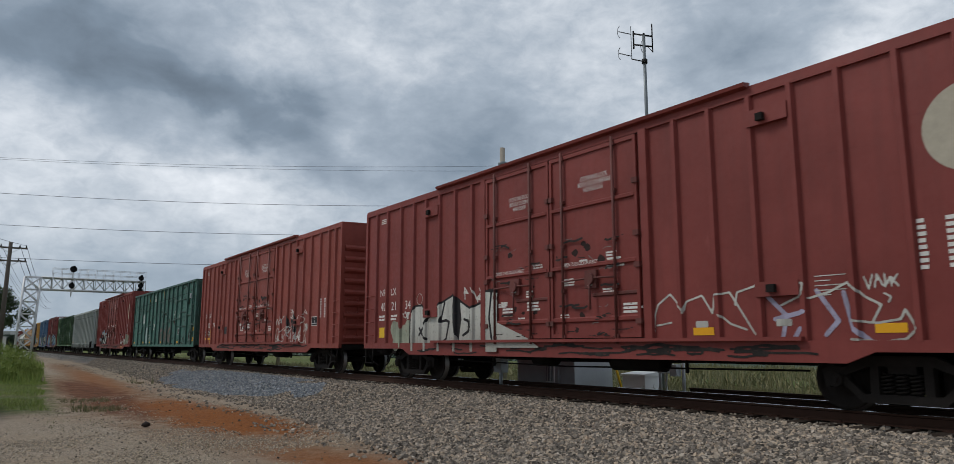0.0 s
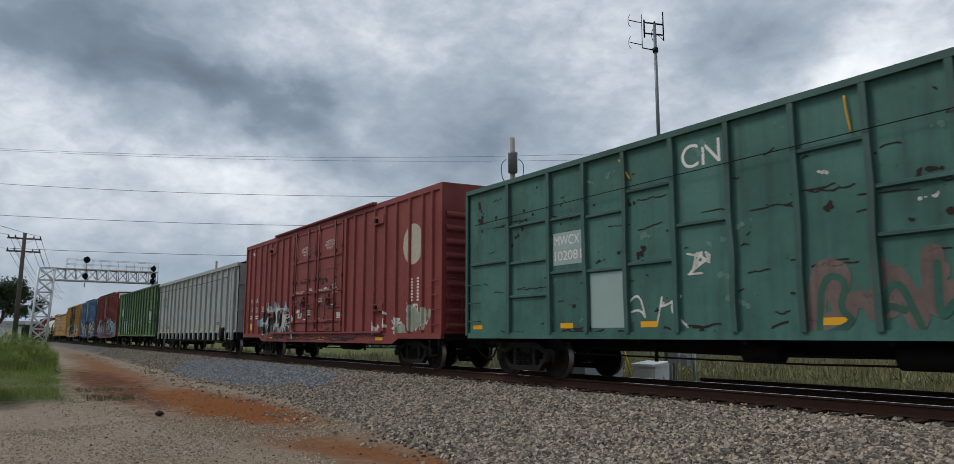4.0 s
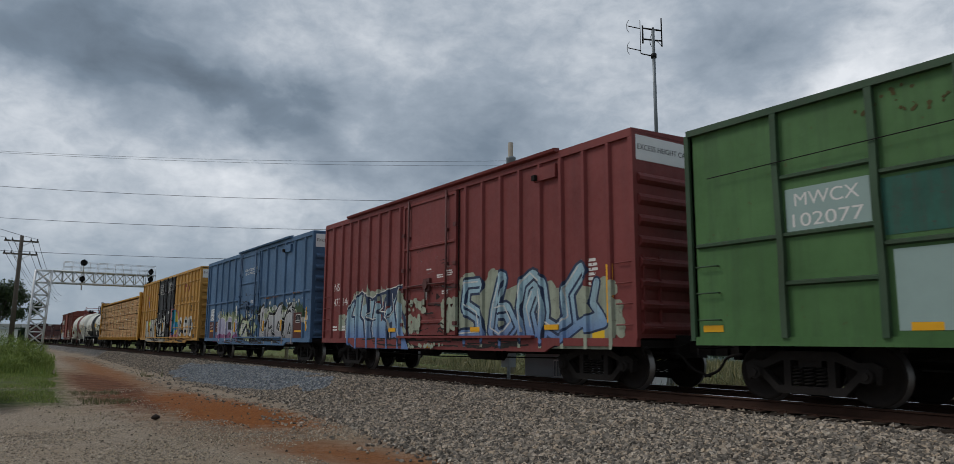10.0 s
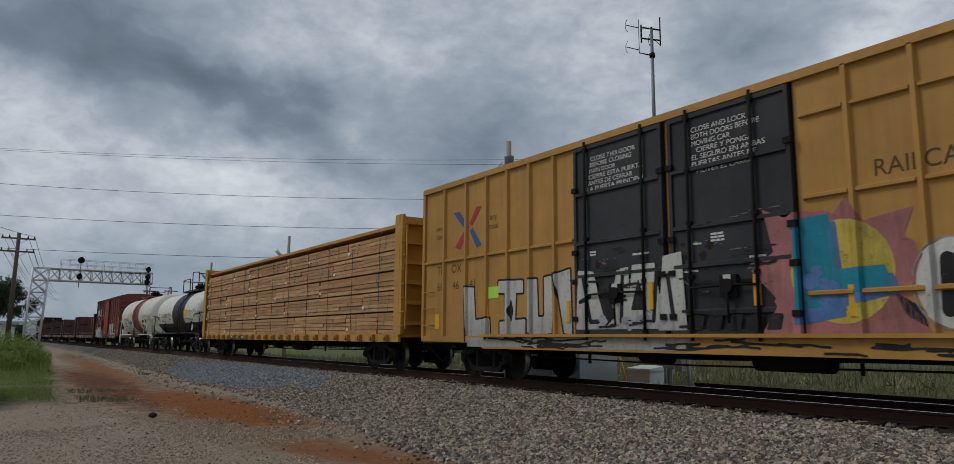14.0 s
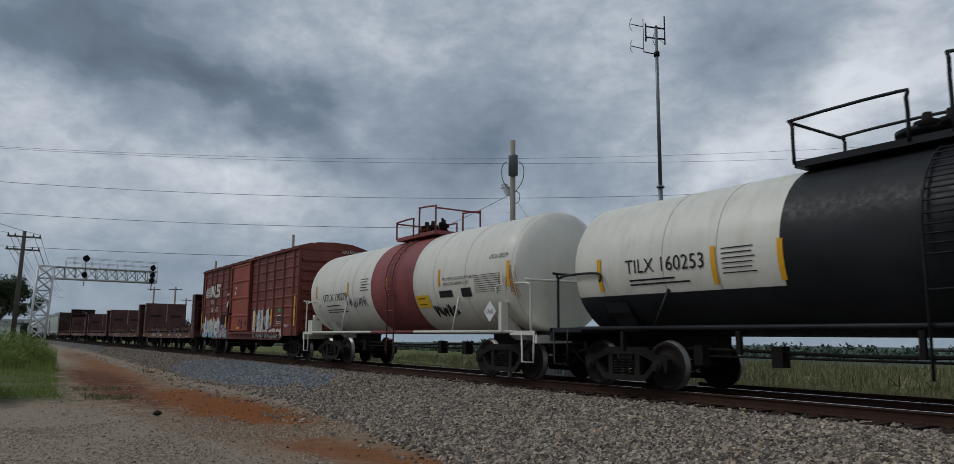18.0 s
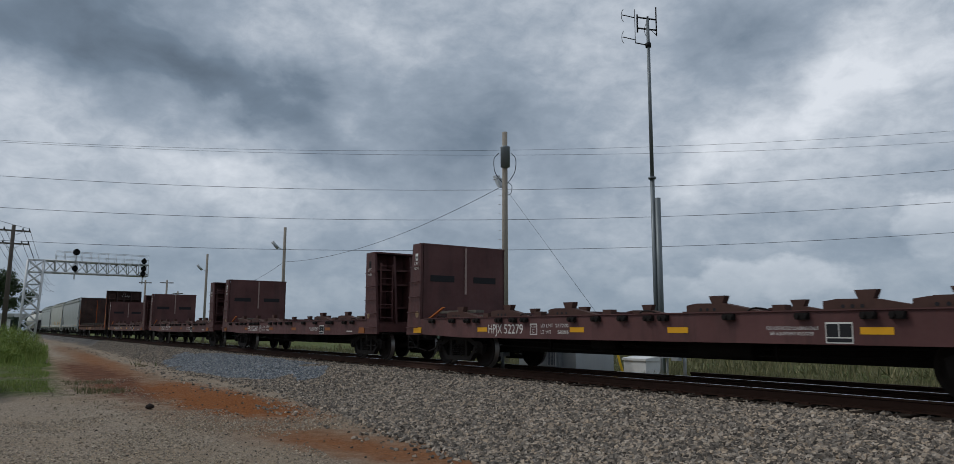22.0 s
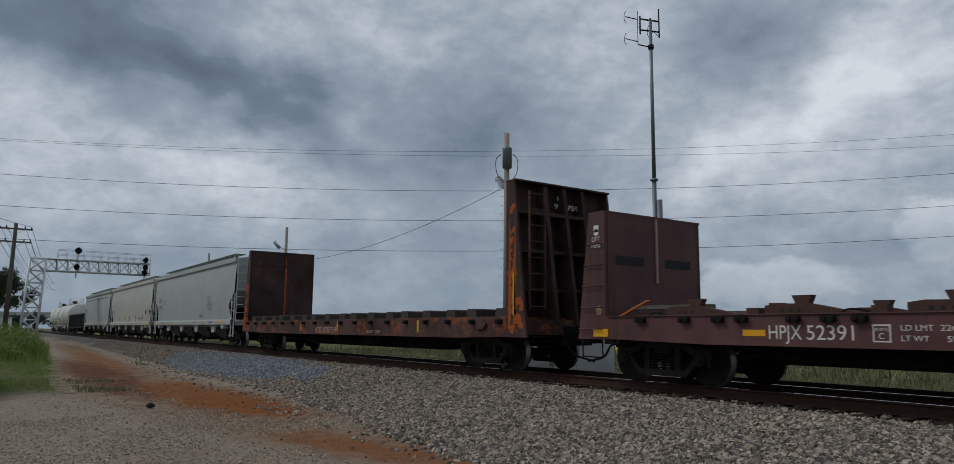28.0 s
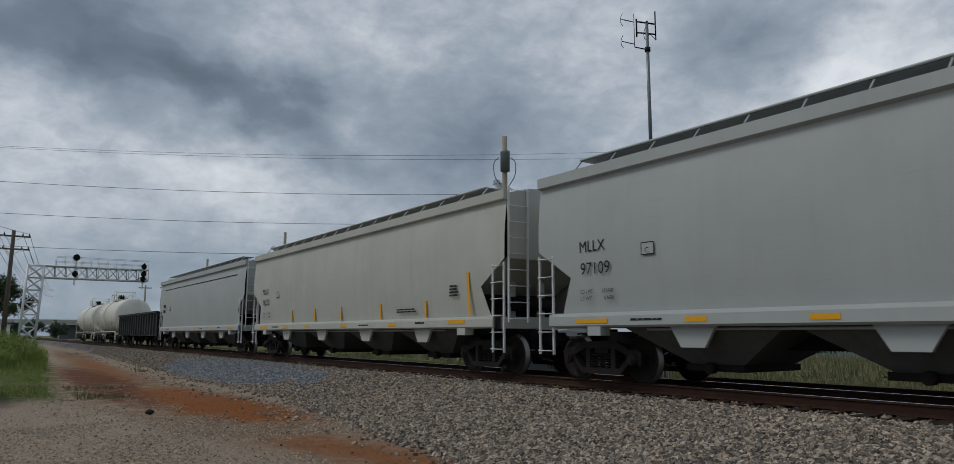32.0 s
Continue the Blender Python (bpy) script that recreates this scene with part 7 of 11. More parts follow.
end_ladder(car_s, h + 0.08, -1.32, -0.9, 1.2, 2.5, 4, SOU_RED)
lettering(car_s, "SOU 530673", 0.25, 4.33, 0.11, MARK_WHITE, h + 0.1, end=True, width=0.85)
lettering(car_s, "SOU", -5.72, 2.62, 0.22, MARK_WHITE, FACE - 0.032)
lettering(car_s, "530", -5.72, 2.2, 0.24, MARK_WHITE, FACE - 0.032)
lettering(car_s, "673", -4.72, 2.2, 0.24, MARK_WHITE, FACE - 0.032)
for x, z0, z1 in ((-7.5, 1.25, 2.3), (-4.95, 1.28, 1.9), (-2.62, 1.3, 1.9), (2.25, 1.35, 2.0), (4.5, 1.4, 2.1), (7.28, 1.35, 2.6)):
    part("yellow_stripe", Mesh().box(x, x + 0.13, -PANEL - 0.07, -PANEL - 0.06, z0, z1), STRIPE, car_s)
part("reflector", Mesh().box(-0.45, -0.05, -PANEL - 0.096, -PANEL - 0.09, 1.25, 1.36), STRIPE, car_s)
part("reflector", Mesh().box(5.3, 5.65, FACE - 0.035, FACE - 0.03, 1.95, 2.1), plain("tag_green_small", (0.05, 0.3, 0.1), 0.5, 0.1), car_s)
label_plate(car_s, 5.2, 1.45, 0.6, 0.36, FACE - 0.03)
part("hatch", Mesh().box(-3.42, -2.7, -PANEL - 0.04, -PANEL - 0.01, 1.5, 2.0), UNDER, car_s)
lettering(car_s, "BS179", 6.2, 1.3, 0.12, MARK_WHITE, FACE - 0.032)


# bulkhead flatcars
def wedge(x_in, x_out_low, x_out_top, z0, z1):
    return [(x_in, z0), (x_out_low, z0), (x_out_top, z1), (x_in, z1)]


def bulkhead_flat(front, rear, number, label, yellow, out_rear, plate_x):
    car, h = start("flatcar", front, rear, label, "flatcar")
    car_basics(car, h, 1.75, 0.95)
    part("deck", Mesh().box(-h + 0.3, h - 0.3, -1.44, 1.44, 1.08, 1.18), FLAT_BROWN, car)
    for sy in (-1, 1):
        part("side_sill", Mesh().prism([(-h + 0.4, 0.82), (-h + 0.4, 1.23), (h - 0.4, 1.23), (h - 0.4, 0.82), (5.6, 0.75), (-5.6, 0.75)], "y", min(sy * 1.40, sy * W), max(sy * 1.40, sy * W)), FLAT_BROWN, car)
        part("sill_flange", Mesh().box(-h + 0.8, h - 0.8, min(sy * 1.3, sy * (W + 0.03)), max(sy * 1.3, sy * (W + 0.03)), 1.232, 1.25), FLAT_BROWN, car)
    part("belly_sill", Mesh().prism([(-6.4, 0.8), (6.4, 0.8), (4.9, 0.42), (-4.9, 0.42)], "y", -0.3, 0.3), UNDER, car)
    for s in (-1, 1):
        # the face towards the load, the outer edge at the sill and at the top
        low = out_rear if s < 0 else h - 0.08
        x0, top = (low + 0.76, low + 0.32) if s < 0 else (h - 0.93, h - 0.37)
        b = part("bulkhead", Mesh().box(min(x0, x0 + s * 0.05), max(x0, x0 + s * 0.05), -1.42, 1.38, 1.1, 3.30), FLAT_BROWN, car, "tall steel end bulkhead")
        for sy in (-1, 1):
            ya, yb = (-W, -1.44) if sy < 0 else (1.32, 1.38)
            part("side_plate", Mesh().prism(wedge(x0, low, top, 0.80, 3.34), "y", ya, yb), FLAT_BROWN, b)
        for y in (-0.78, -0.2, 0.42):
            part("bulkhead_post", Mesh().prism(wedge(x0 + s * 0.05, low - s * 0.12, top - s * 0.06, 1.1, 3.26), "y", y - 0.035, y + 0.035), FLAT_BROWN, b)
        part("bulkhead_cap", Mesh().box(min(x0 - s * 0.01, top + s * 0.02), max(x0 - s * 0.01, top + s * 0.02), -1.46, 1.40, 3.30, 3.345), FLAT_BROWN, b)
        for z in (1.62, 2.35, 2.8):
            part("bulkhead_shelf", Mesh().box(min(x0 + s * 0.05, top - s * 0.12), max(x0 + s * 0.05, top - s * 0.12), -1.42, 1.32, z - 0.025, z + 0.025), FLAT_BROWN, b)
        part("end_deck", Mesh().box(min(x0, low), max(x0, low), -1.43, 1.31, 0.86, 1.12), FLAT_BROWN, car)
        xf = x0 - s * 0.004
        # flat black plates stand for the dark inside the slots
        for y in (-0.80, 0.66):
            part("slot", Mesh().box(min(xf, xf - s * 0.004), max(xf, xf - s * 0.004), y - 0.40, y + 0.40, 2.28, 2.46), MARK_BLACK, b)
        part("rub_strip", Mesh().box(min(xf, xf - s * 0.03), max(xf, xf - s * 0.03), -0.045, 0.01, 1.95, 3.29), RUB_PALE, b, "pale scuffed rub strip")
        for k in range(5):
            z = 1.0 + k * 0.42
            xo = low + (top - low) * (z - 0.8) / 2.54 - s * 0.05
            part("rung", Mesh().tube([(x0 + s * 0.08, -W, z), (x0 + s * 0.08, -W - 0.06, z), (xo, -W - 0.06, z), (xo, -W, z)], 0.013, 5), FLAT_BROWN, b)
        xs = (x0 + top) / 2
        lettering(b, "LIFT", xs - 0.12, 2.74, 0.09, MARK_WHITE, -W - 0.004, width=0.22)
        lettering(b, "HERE", xs - 0.14, 2.61, 0.09, MARK_WHITE, -W - 0.004, width=0.26)
        # flat patch for the opening: white as sky seen through it, black as shade
        part("lift_slot", Mesh().cyl((xs, -W - 0.004, 2.92), (xs, -W, 2.92), 0.07, 14).box(xs - 0.07, xs + 0.07, -W - 0.004, -W, 2.92, 3.06), TAG if s < 0 else MARK_BLACK, b, "lifting slot")
        part("round_stencil", Mesh().cyl((xs - 0.05 * s, -W - 0.003, 1.36), (xs - 0.05 * s, -W, 1.36), 0.09, 20), STENCIL_TAN, b)
        part("step", Mesh().tube([(x0 + s * 0.1, -W + 0.02, 0.86), (x0 + s * 0.1, -W + 0.02, 0.45), (low - s * 0.1, -W + 0.02, 0.45), (low - s * 0.1, -W + 0.02, 0.86)], 0.018, 5), UNDER, car)
    end_ladder(car, h - 0.22, -1.35, -0.95, 1.3, 2.9, 5, FLAT_BROWN)
    brake_wheel(car, h - 0.35, 0.15, 2.2, UNDER)
    part("brake_chain_guide", Mesh().box(h - 0.5, h - 0.42, 0.0, 0.3, 1.3, 2.2), FLAT_BROWN, car)
    lettering(car, str(number), -0.05, 2.82, 0.11, MARK_WHITE, h - 0.87, end=True, width=0.42)
    g = random.Random(number)
    # hinged stake pockets along the sill
    sock = Mesh().box(-0.10, 0.10, -0.07, 0.0, -0.05, 0.05).cyl((-0.06, -0.10, 0), (-0.06, -0.05, 0), 0.04, 8).cyl((0.07, -0.10, 0), (0.07, -0.05, 0), 0.03, 8).data("stake_pocket", UNDER)
    for x in (-7.0, -6.0, -5.3, -4.8, -3.95, -3.45, -2.98, -1.4, -0.76, -0.06, 0.69, 1.03, 2.31, 3.54, 4.6, 4.97, 5.9, 6.6):
        part("stake_pocket", sock, UNDER, car, at=(x + g.uniform(-0.08, 0.08), -W, 1.16))
    # load risers: a block, a perforated sloping arm, an upright clamp and a small block
    perf = plain("riser_steel", (0.075, 0.040, 0.032), 0.8, 0.35, 6.0)
    for x in (-6.6, -4.6, -2.45, 2.75, 4.9) if number == 52260 else (-6.6, -4.6, -2.45, 1.3, 3.8, 5.05):
        for ya, yb in ((-1.3, -1.12), (1.12, 1.3)):
            part("riser_arm", Mesh().prism([(x, 1.18), (x, 1.38), (x + 0.22, 1.41), (x + 0.75, 1.40), (x + 1.55, 1.24), (x + 1.55, 1.18)], "y", ya, yb), perf, car)
            part("clamp", Mesh().prism([(x + 0.52, 1.39), (x + 0.72, 1.39), (x + 0.78, 1.53), (x + 0.46, 1.53)], "y", ya + 0.02, yb - 0.02), perf, car)
            part("small_block", Mesh().prism([(x + 1.68, 1.18), (x + 1.90, 1.18), (x + 1.88, 1.35), (x + 1.66, 1.35)], "y", ya, yb), perf, car)
        # flat black discs stand for the dark inside the holes
        for k in range(3):
            part("arm_hole", Mesh().cyl((x + 0.3 + 0.14 * k, -1.304, 1.30), (x + 0.3 + 0.14 * k, -1.298, 1.30), 0.03, 8), MARK_BLACK, car)
        part("cross_beam", Mesh().box(x + 0.05, x + 0.2, -1.12, 1.12, 1.2, 1.36), FLAT_BROWN, car)
    yy = -W - 0.004
    mt = MARK_WHITE
    lettering(car, "HPJX", -4.40, 0.86, 0.21, mt, yy, width=0.54)
    lettering(car, str(number), -3.78, 0.86, 0.21, mt, yy, width=0.70)
    part("plate_mark", Mesh().box(-2.82, -2.58, yy - 0.002, yy, 0.84, 1.08), mt, car)
    part("plate_field", Mesh().box(-2.80, -2.60, yy - 0.004, yy - 0.002, 0.86, 1.06), FLAT_BROWN, car)
    lettering(car, "PLATE", -2.785, 0.99, 0.045, mt, yy - 0.006, width=0.17)
    lettering(car, "C", -2.74, 0.885, 0.08, mt, yy - 0.006)
    lettering(car, "LD LMT", -2.45, 1.0, 0.075, mt, yy, width=0.40)
    lettering(car, "LT WT", -2.45, 0.86, 0.075, mt, yy, width=0.34)
    ld, lt = {52279: ("217200", "58800"), 52260: ("227300", "58700"), 52391: ("226300", "59700"), 52211: ("226900", "59100")}[number]
    lettering(car, ld, -1.97, 1.0, 0.075, mt, yy, width=0.40)
    lettering(car, lt, -1.90, 0.86, 0.075, mt, yy, width=0.33)
    for k, text in enumerate(("FOR RESTRICTED LOADING ONLY", "SEE EQUIPMENT REGISTER")):
        lettering(car, text, plate_x - 0.95 + 0.06 * k, 0.96 - 0.08 * k, 0.05, mt, yy, width=0.85 - 0.14 * k)
    label_plate(car, plate_x, 0.77, 0.40, 0.30, yy)
    blocks(car, 6.1, 0.86, 0.5, 1, 0.035, mt, yy)
    strip = STRIPE if yellow else REFLECTOR_DIRTY
    for x, w in ((-4.86, 0.4), (-1.52, 0.42), (1.04, 0.45), (plate_x + 0.5, 0.45)):
        part("reflector", Mesh().box(x, x + w, yy - 0.002, yy, 0.90, 1.0), strip, car)
    part("reflector", Mesh().box(out_rear + 0.45, out_rear + 0.85, yy - 0.02, yy, 0.85, 1.0), STRIPE if yellow else strip, car)
    part("reflector", Mesh().prism([(h - 1.35, 0.82), (h - 0.93, 0.82), (h - 0.95, 1.0), (h - 1.30, 1.0)], "y", yy - 0.02, yy), REFLECTOR_DIRTY, car)
    part("timber_stack", Mesh().box(h - 2.2, h - 0.95, -1.2, -0.9, 1.30, 1.38), TIMBER_GREY, car, "weathered grey timber on the deck")
    part("timber_stack", Mesh().box(h - 2.15, h - 1.0, -0.8, -0.45, 1.18, 1.46), TIMBER_GREY, car, "weathered grey timber on the deck")
    part("loose_timber", Mesh().box(out_rear + 1.0, out_rear + 2.8, -1.05, -0.8, 1.38, 1.45), TIMBER_GREY, car, "weathered grey timber on the deck")
    part("loose_timber", Mesh().box(out_rear + 1.1, out_rear + 3.3, -0.4, 0.0, 1.20, 1.34), TIMBER_GREY, car, "weathered grey timber on the deck")
    part("loose_strap", Mesh().prism([(out_rear + 0.9, 1.22), (out_rear + 1.0, 1.22), (out_rear + 1.75, 1.52), (out_rear + 1.7, 1.54)], "y", -1.38, -1.32), STRAP, car, "orange webbing strap")
    for x in (-6.9, -3.3, 0.3, 2.6, 6.2):
        part("chain_loop", smooth_tube([(x, -1.42, 1.25), (x + 0.12, -1.44, 1.30), (x + 0.3, -1.43, 1.29), (x + 0.42, -1.42, 1.25)], 0.014, 3), UNDER, car)
    return car


RUB_PALE = plain("rub_strip_pale", (0.34, 0.25, 0.22), 0.8, 0.4, 9.0)
STENCIL_TAN, REFLECTOR_DIRTY = plain("stencil_tan", (0.28, 0.19, 0.11), 0.6, 0.2), plain("reflector_dirty", (0.28, 0.10, 0.03), 0.6, 0.3)
TIMBER_GREY, STRAP = plain("timber_grey", (0.13, 0.115, 0.095), 0.9, 0.3, 4.0, 0, 0.4), plain("strap_orange", (0.42, 0.13, 0.035), 0.7, 0.15)
for front, rear, number, yellow, out_rear, plate_x in ((-242.3, -258.6, 52279, True, -8.41, 3.94), (-260.6, -277.34, 52260, False, -8.55, 3.8), (-279.13, -295.78, 52211, False, -8.45, 3.52), (-297.56, -314.95, 52391, True, -8.70, 3.7)):
    bulkhead_flat(front, rear, number, "brown bulkhead flatcar with empty risers and loose timber", yellow, out_rear, plate_x)

WORN_MARK = plain("lettering_rust_worn", (0.42, 0.34, 0.28), 0.7, 0.35, 14.0)
car_u, h = start("flatcar", -316.66, -337.59, "badly rusted bulkhead flatcar with black timber risers", "flatcar")
car_basics(car_u, h, 2.2, 0.95)
part("deck", Mesh().box(-h + 0.3, h - 0.3, -1.44, 1.44, 1.16, 1.26), RUSTY, car_u)
for sy in (-1, 1):
    part("side_sill", Mesh().prism([(-h + 0.3, 0.82), (-h + 0.3, 1.28), (h - 0.3, 1.28), (h - 0.3, 0.82), (7.5, 0.76), (-7.5, 0.76)], "y", min(sy * 1.40, sy * W), max(sy * 1.40, sy * W)), RUSTY, car_u)
part("belly_sill", Mesh().prism([(-7.0, 0.8), (7.0, 0.8), (5.0, 0.38), (-5.0, 0.38)], "y", -0.35, 0.35), UNDER, car_u)
for s in (-1, 1):
    x0 = s * (h - 0.76)
    b = part("bulkhead", Mesh().box(min(x0, x0 + s * 0.06), max(x0, x0 + s * 0.06), -1.48, 1.48, 1.2, 4.46), RUSTY_DARK, car_u, "tall rusty end bulkhead")
    for sy in (-1, 1):
        part("side_plate", Mesh().prism(wedge(x0, s * h, s * (h - 0.46), 0.8, 4.46), "y", min(sy * 1.45, sy * W), max(sy * 1.45, sy * W)), RUSTY_DARK, b)
    for y in (-0.6, 0.0, 0.6):
        part("bulkhead_post", Mesh().prism(wedge(x0 + s * 0.06, s * (h + 0.05), s * (h - 0.42), 1.1, 4.4), "y", y - 0.05, y + 0.05), RUSTY_DARK, b)
    part("bulkhead_cap", Mesh().box(min(x0 - s * 0.02, s * (h - 0.40)), max(x0 - s * 0.02, s * (h - 0.40)), -1.52, 1.52, 4.44, 4.48), RUSTY_DARK, b)
    for z in (1.9, 2.8, 3.7):
        part("bulkhead_shelf", Mesh().box(min(x0 + s * 0.06, s * (h - 0.3)), max(x0 + s * 0.06, s * (h - 0.3)), -1.44, 1.44, z - 0.04, z + 0.04), RUSTY_DARK, b)
    part("face_seam", Mesh().box(min(x0 - s * 0.012, x0), max(x0 - s * 0.012, x0), -1.45, 1.45, 3.76, 3.84), RUSTY_DARK, b)
    part("end_deck", Mesh().box(min(x0, s * h), max(x0, s * h), -1.45, 1.45, 0.86, 1.2), RUSTY, car_u)
STREAK = plain("rust_streak", (0.36, 0.085, 0.018), 0.85, 0.4, 5.0)
for y, w, z0 in ((0.15, 0.035, 1.4),):
    xf = -h + 0.76
    part("rust_streak", Mesh().prism([(y - w, z0 + 0.2), (y, z0), (y + w, z0 + 0.3), (y + w * 1.4, 3.7), (y, 4.3), (y - w, 3.6)], "x", xf, xf + 0.005), STREAK, car_u, "bright orange rust streak")
for x, w in ((h - 0.62, 0.05), (h - 0.42, 0.04), (-h + 0.3, 0.05)):
    part("rust_streak", Mesh().prism([(x - w, 1.2), (x, 0.95), (x + w, 1.3), (x + w * 0.6, 3.0), (x, 3.6), (x - w * 0.5, 2.8)], "y", -W - 0.004, -W - 0.001), STREAK, car_u, "bright orange rust streak")
end_ladder(car_u, h - 0.15, -1.3, -0.85, 1.5, 4.1, 8, RUSTY)
part("yellow_stripe", Mesh().box(h - 0.5, h - 0.38, -W - 0.004, -W, 1.3, 2.3), STRIPE, car_u)
part("round_lug", Mesh().prism([(h - 1.9, 0.98), (h - 1.62, 0.98), (h - 1.5, 1.1), (h - 1.62, 1.22), (h - 1.9, 1.22)], "y", -W - 0.06, -W), RUSTY, car_u)
BLACK_TIMBER = plain("timber_black", (0.060, 0.051, 0.043), 0.9, 0.4, 8.0, 0, 0.4)
for i in range(17):
    x = -h + 1.25 + i * 1.155
    part("timber_riser", Mesh().prism([(x - 0.22, 1.28), (x + 0.22, 1.28), (x + 0.21, 1.45), (x + 0.17, 1.48), (x - 0.18, 1.48), (x - 0.22, 1.44)], "y", -1.4 + 0.06 * (i % 3), 1.4), BLACK_TIMBER, car_u, "blackened timber riser")
pk = Mesh().cyl((0, -0.12, 0), (0, 0, 0), 0.055, 10).box(-0.08, 0.08, -0.05, 0, -0.05, 0.05).data("stake_pocket", UNDER)
for i in range(18):
    part("stake_pocket", pk, UNDER, car_u, at=(-h + 0.9 + i * 1.12, -W, 1.16))
lettering(car_u, "ICG", -1.71, 0.82, 0.2, WORN_MARK, -W - 0.004, width=0.55)
lettering(car_u, "978759", -1.02, 0.82, 0.2, WORN_MARK, -W - 0.004, width=1.08)
lettering(car_u, "LD LMT.  205400", 2.45, 0.83, 0.09, WORN_MARK, -W - 0.004, width=0.92)
for x in (-3.2, 0.14, 5.6):
    part("yellow_stripe", Mesh().box(x, x + 0.08, -W - 0.004, -W, 0.88, 1.22), STRIPE, car_u)
lettering(car_u, "ICG", -0.1, 4.12, 0.12, MARK_WHITE, h - 0.555, end=True)
lettering(car_u, "978759", -0.2, 3.92, 0.12, MARK_WHITE, h - 0.555, end=True, width=0.8)


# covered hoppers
# darker than the car: the shade under the sill is put into this grey
POCKET = plain("pocket_shaded_grey", (0.085, 0.085, 0.08), 0.7, 0.3, 5.0)
LADDER_WHITE = plain("ladder_white", (0.60, 0.61, 0.60), 0.5, 0.1, 6.0)
WALK = plain("walkway_grating", (0.24, 0.25, 0.25), 0.6, 0.2, 9.0, 0.5)


def covered_hopper(front, rear, mat, marks, label, fluted=False):
    car, h = start("hopper_car", front, rear, label, "hopper car")
    truck(car, h - 1.0)
    truck(car, -h + 1.0)
    coupling(car, h)
    part("centre_sill", Mesh().box(-h + 0.1, h - 0.1, -0.2, 0.2, 0.68, 1.0), UNDER, car)
    # side sheets: gently bellied, cut back at the ends over the slope sheets
    prof = [(1.30, 1.40), (1.40, 1.42), (2.1, 1.49), (2.72, 1.52), (3.2, 1.52), (3.8, 1.48), (4.20, 1.42)]
    for sy in (-1, 1):
        m = Mesh()
        for z, y in prof:
            e = 9.3 if z > 2.6 else (8.62 if z < 1.5 else 8.30 + max(0, z - 2.1) * 1.6)
            for k in range(9):
                m.v.append((-e + 2 * e * k / 8, sy * y, z))
        for i in range(len(prof) - 1):
            for k in range(8):
                m.face((i * 9 + k, i * 9 + k + 1, i * 9 + k + 10, i * 9 + k + 9), True)
        part("side_sheet", m, mat, car, "smooth pale side sheet")
        part("side_sill", Mesh().prism([(sy * 1.30, 1.38), (sy * 1.54, 1.36), (sy * 1.56, 1.30), (sy * 1.56, 1.12), (sy * 1.50, 1.08), (sy * 1.30, 1.10)], "x", -h, h), mat, car)
        part("roof_chord", Mesh().prism([(sy * 1.42, 4.10), (sy * 1.54, 4.14), (sy * 1.54, 4.36), (sy * 1.38, 4.40)], "x", -9.3, 9.3), mat, car)
        part("running_board", Mesh().box(-h + 0.7, h - 0.7, min(sy * 0.75, sy * 1.2), max(sy * 0.75, sy * 1.2), 4.60, 4.63), WALK, car, "steel grating walkway")
        bracket = Mesh().tube([(0, sy * 1.44, 4.33), (0, sy * 1.2, 4.6)], 0.018, 5).data("walkway_bracket", mat)
        for k in range(17):
            part("walkway_bracket", bracket, mat, car, at=(-h + 0.7 + k * (2 * h - 1.4) / 16, 0, 0))
        part("walkway_edge", Mesh().tube([(-h + 0.7, sy * 1.22, 4.63), (h - 0.7, sy * 1.22, 4.63)], 0.022, 5), mat, car)
    part("roof", Mesh().prism([(-1.44, 4.28), (-0.8, 4.45), (0, 4.5), (0.8, 4.45), (1.44, 4.28)], "x", -9.3, 9.3), mat, car)
    part("hatch_trough", Mesh().box(-h + 1.2, h - 1.2, -0.35, 0.35, 4.4, 4.62), mat, car)
    for s in (-1, 1):
        part("end_wall", Mesh().box(min(s * 9.25, s * 9.3), max(s * 9.25, s * 9.3), -1.40, 1.40, 2.72, 4.28), mat, car)
        m = Mesh()
        a, b2 = s * 9.25, s * (h - 2.9)
        m.v += [(a, -1.4, 2.75), (a, 1.4, 2.75), (b2, 1.35, 1.1), (b2, -1.35, 1.1)]
        m.face((0, 1, 2, 3))
        part("slope_sheet", m, mat, car)
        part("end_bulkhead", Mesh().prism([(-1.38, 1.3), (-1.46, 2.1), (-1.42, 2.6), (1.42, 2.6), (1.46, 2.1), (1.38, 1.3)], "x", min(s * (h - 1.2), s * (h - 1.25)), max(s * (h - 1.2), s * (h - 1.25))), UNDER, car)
        part("end_beam", Mesh().box(min(s * (h - 0.1), s * h), max(s * (h - 0.1), s * h), -1.5, 1.5, 1.08, 1.36), mat, car)
        part("end_strut", Mesh().box(min(s * (h - 0.75), s * (h - 0.6)), max(s * (h - 0.75), s * (h - 0.6)), -0.55, -0.4, 1.3, 2.6), mat, car)
        part("end_strut", Mesh().box(min(s * (h - 0.75), s * (h - 0.6)), max(s * (h - 0.75), s * (h - 0.6)), 0.4, 0.55, 1.3, 2.6), mat, car)
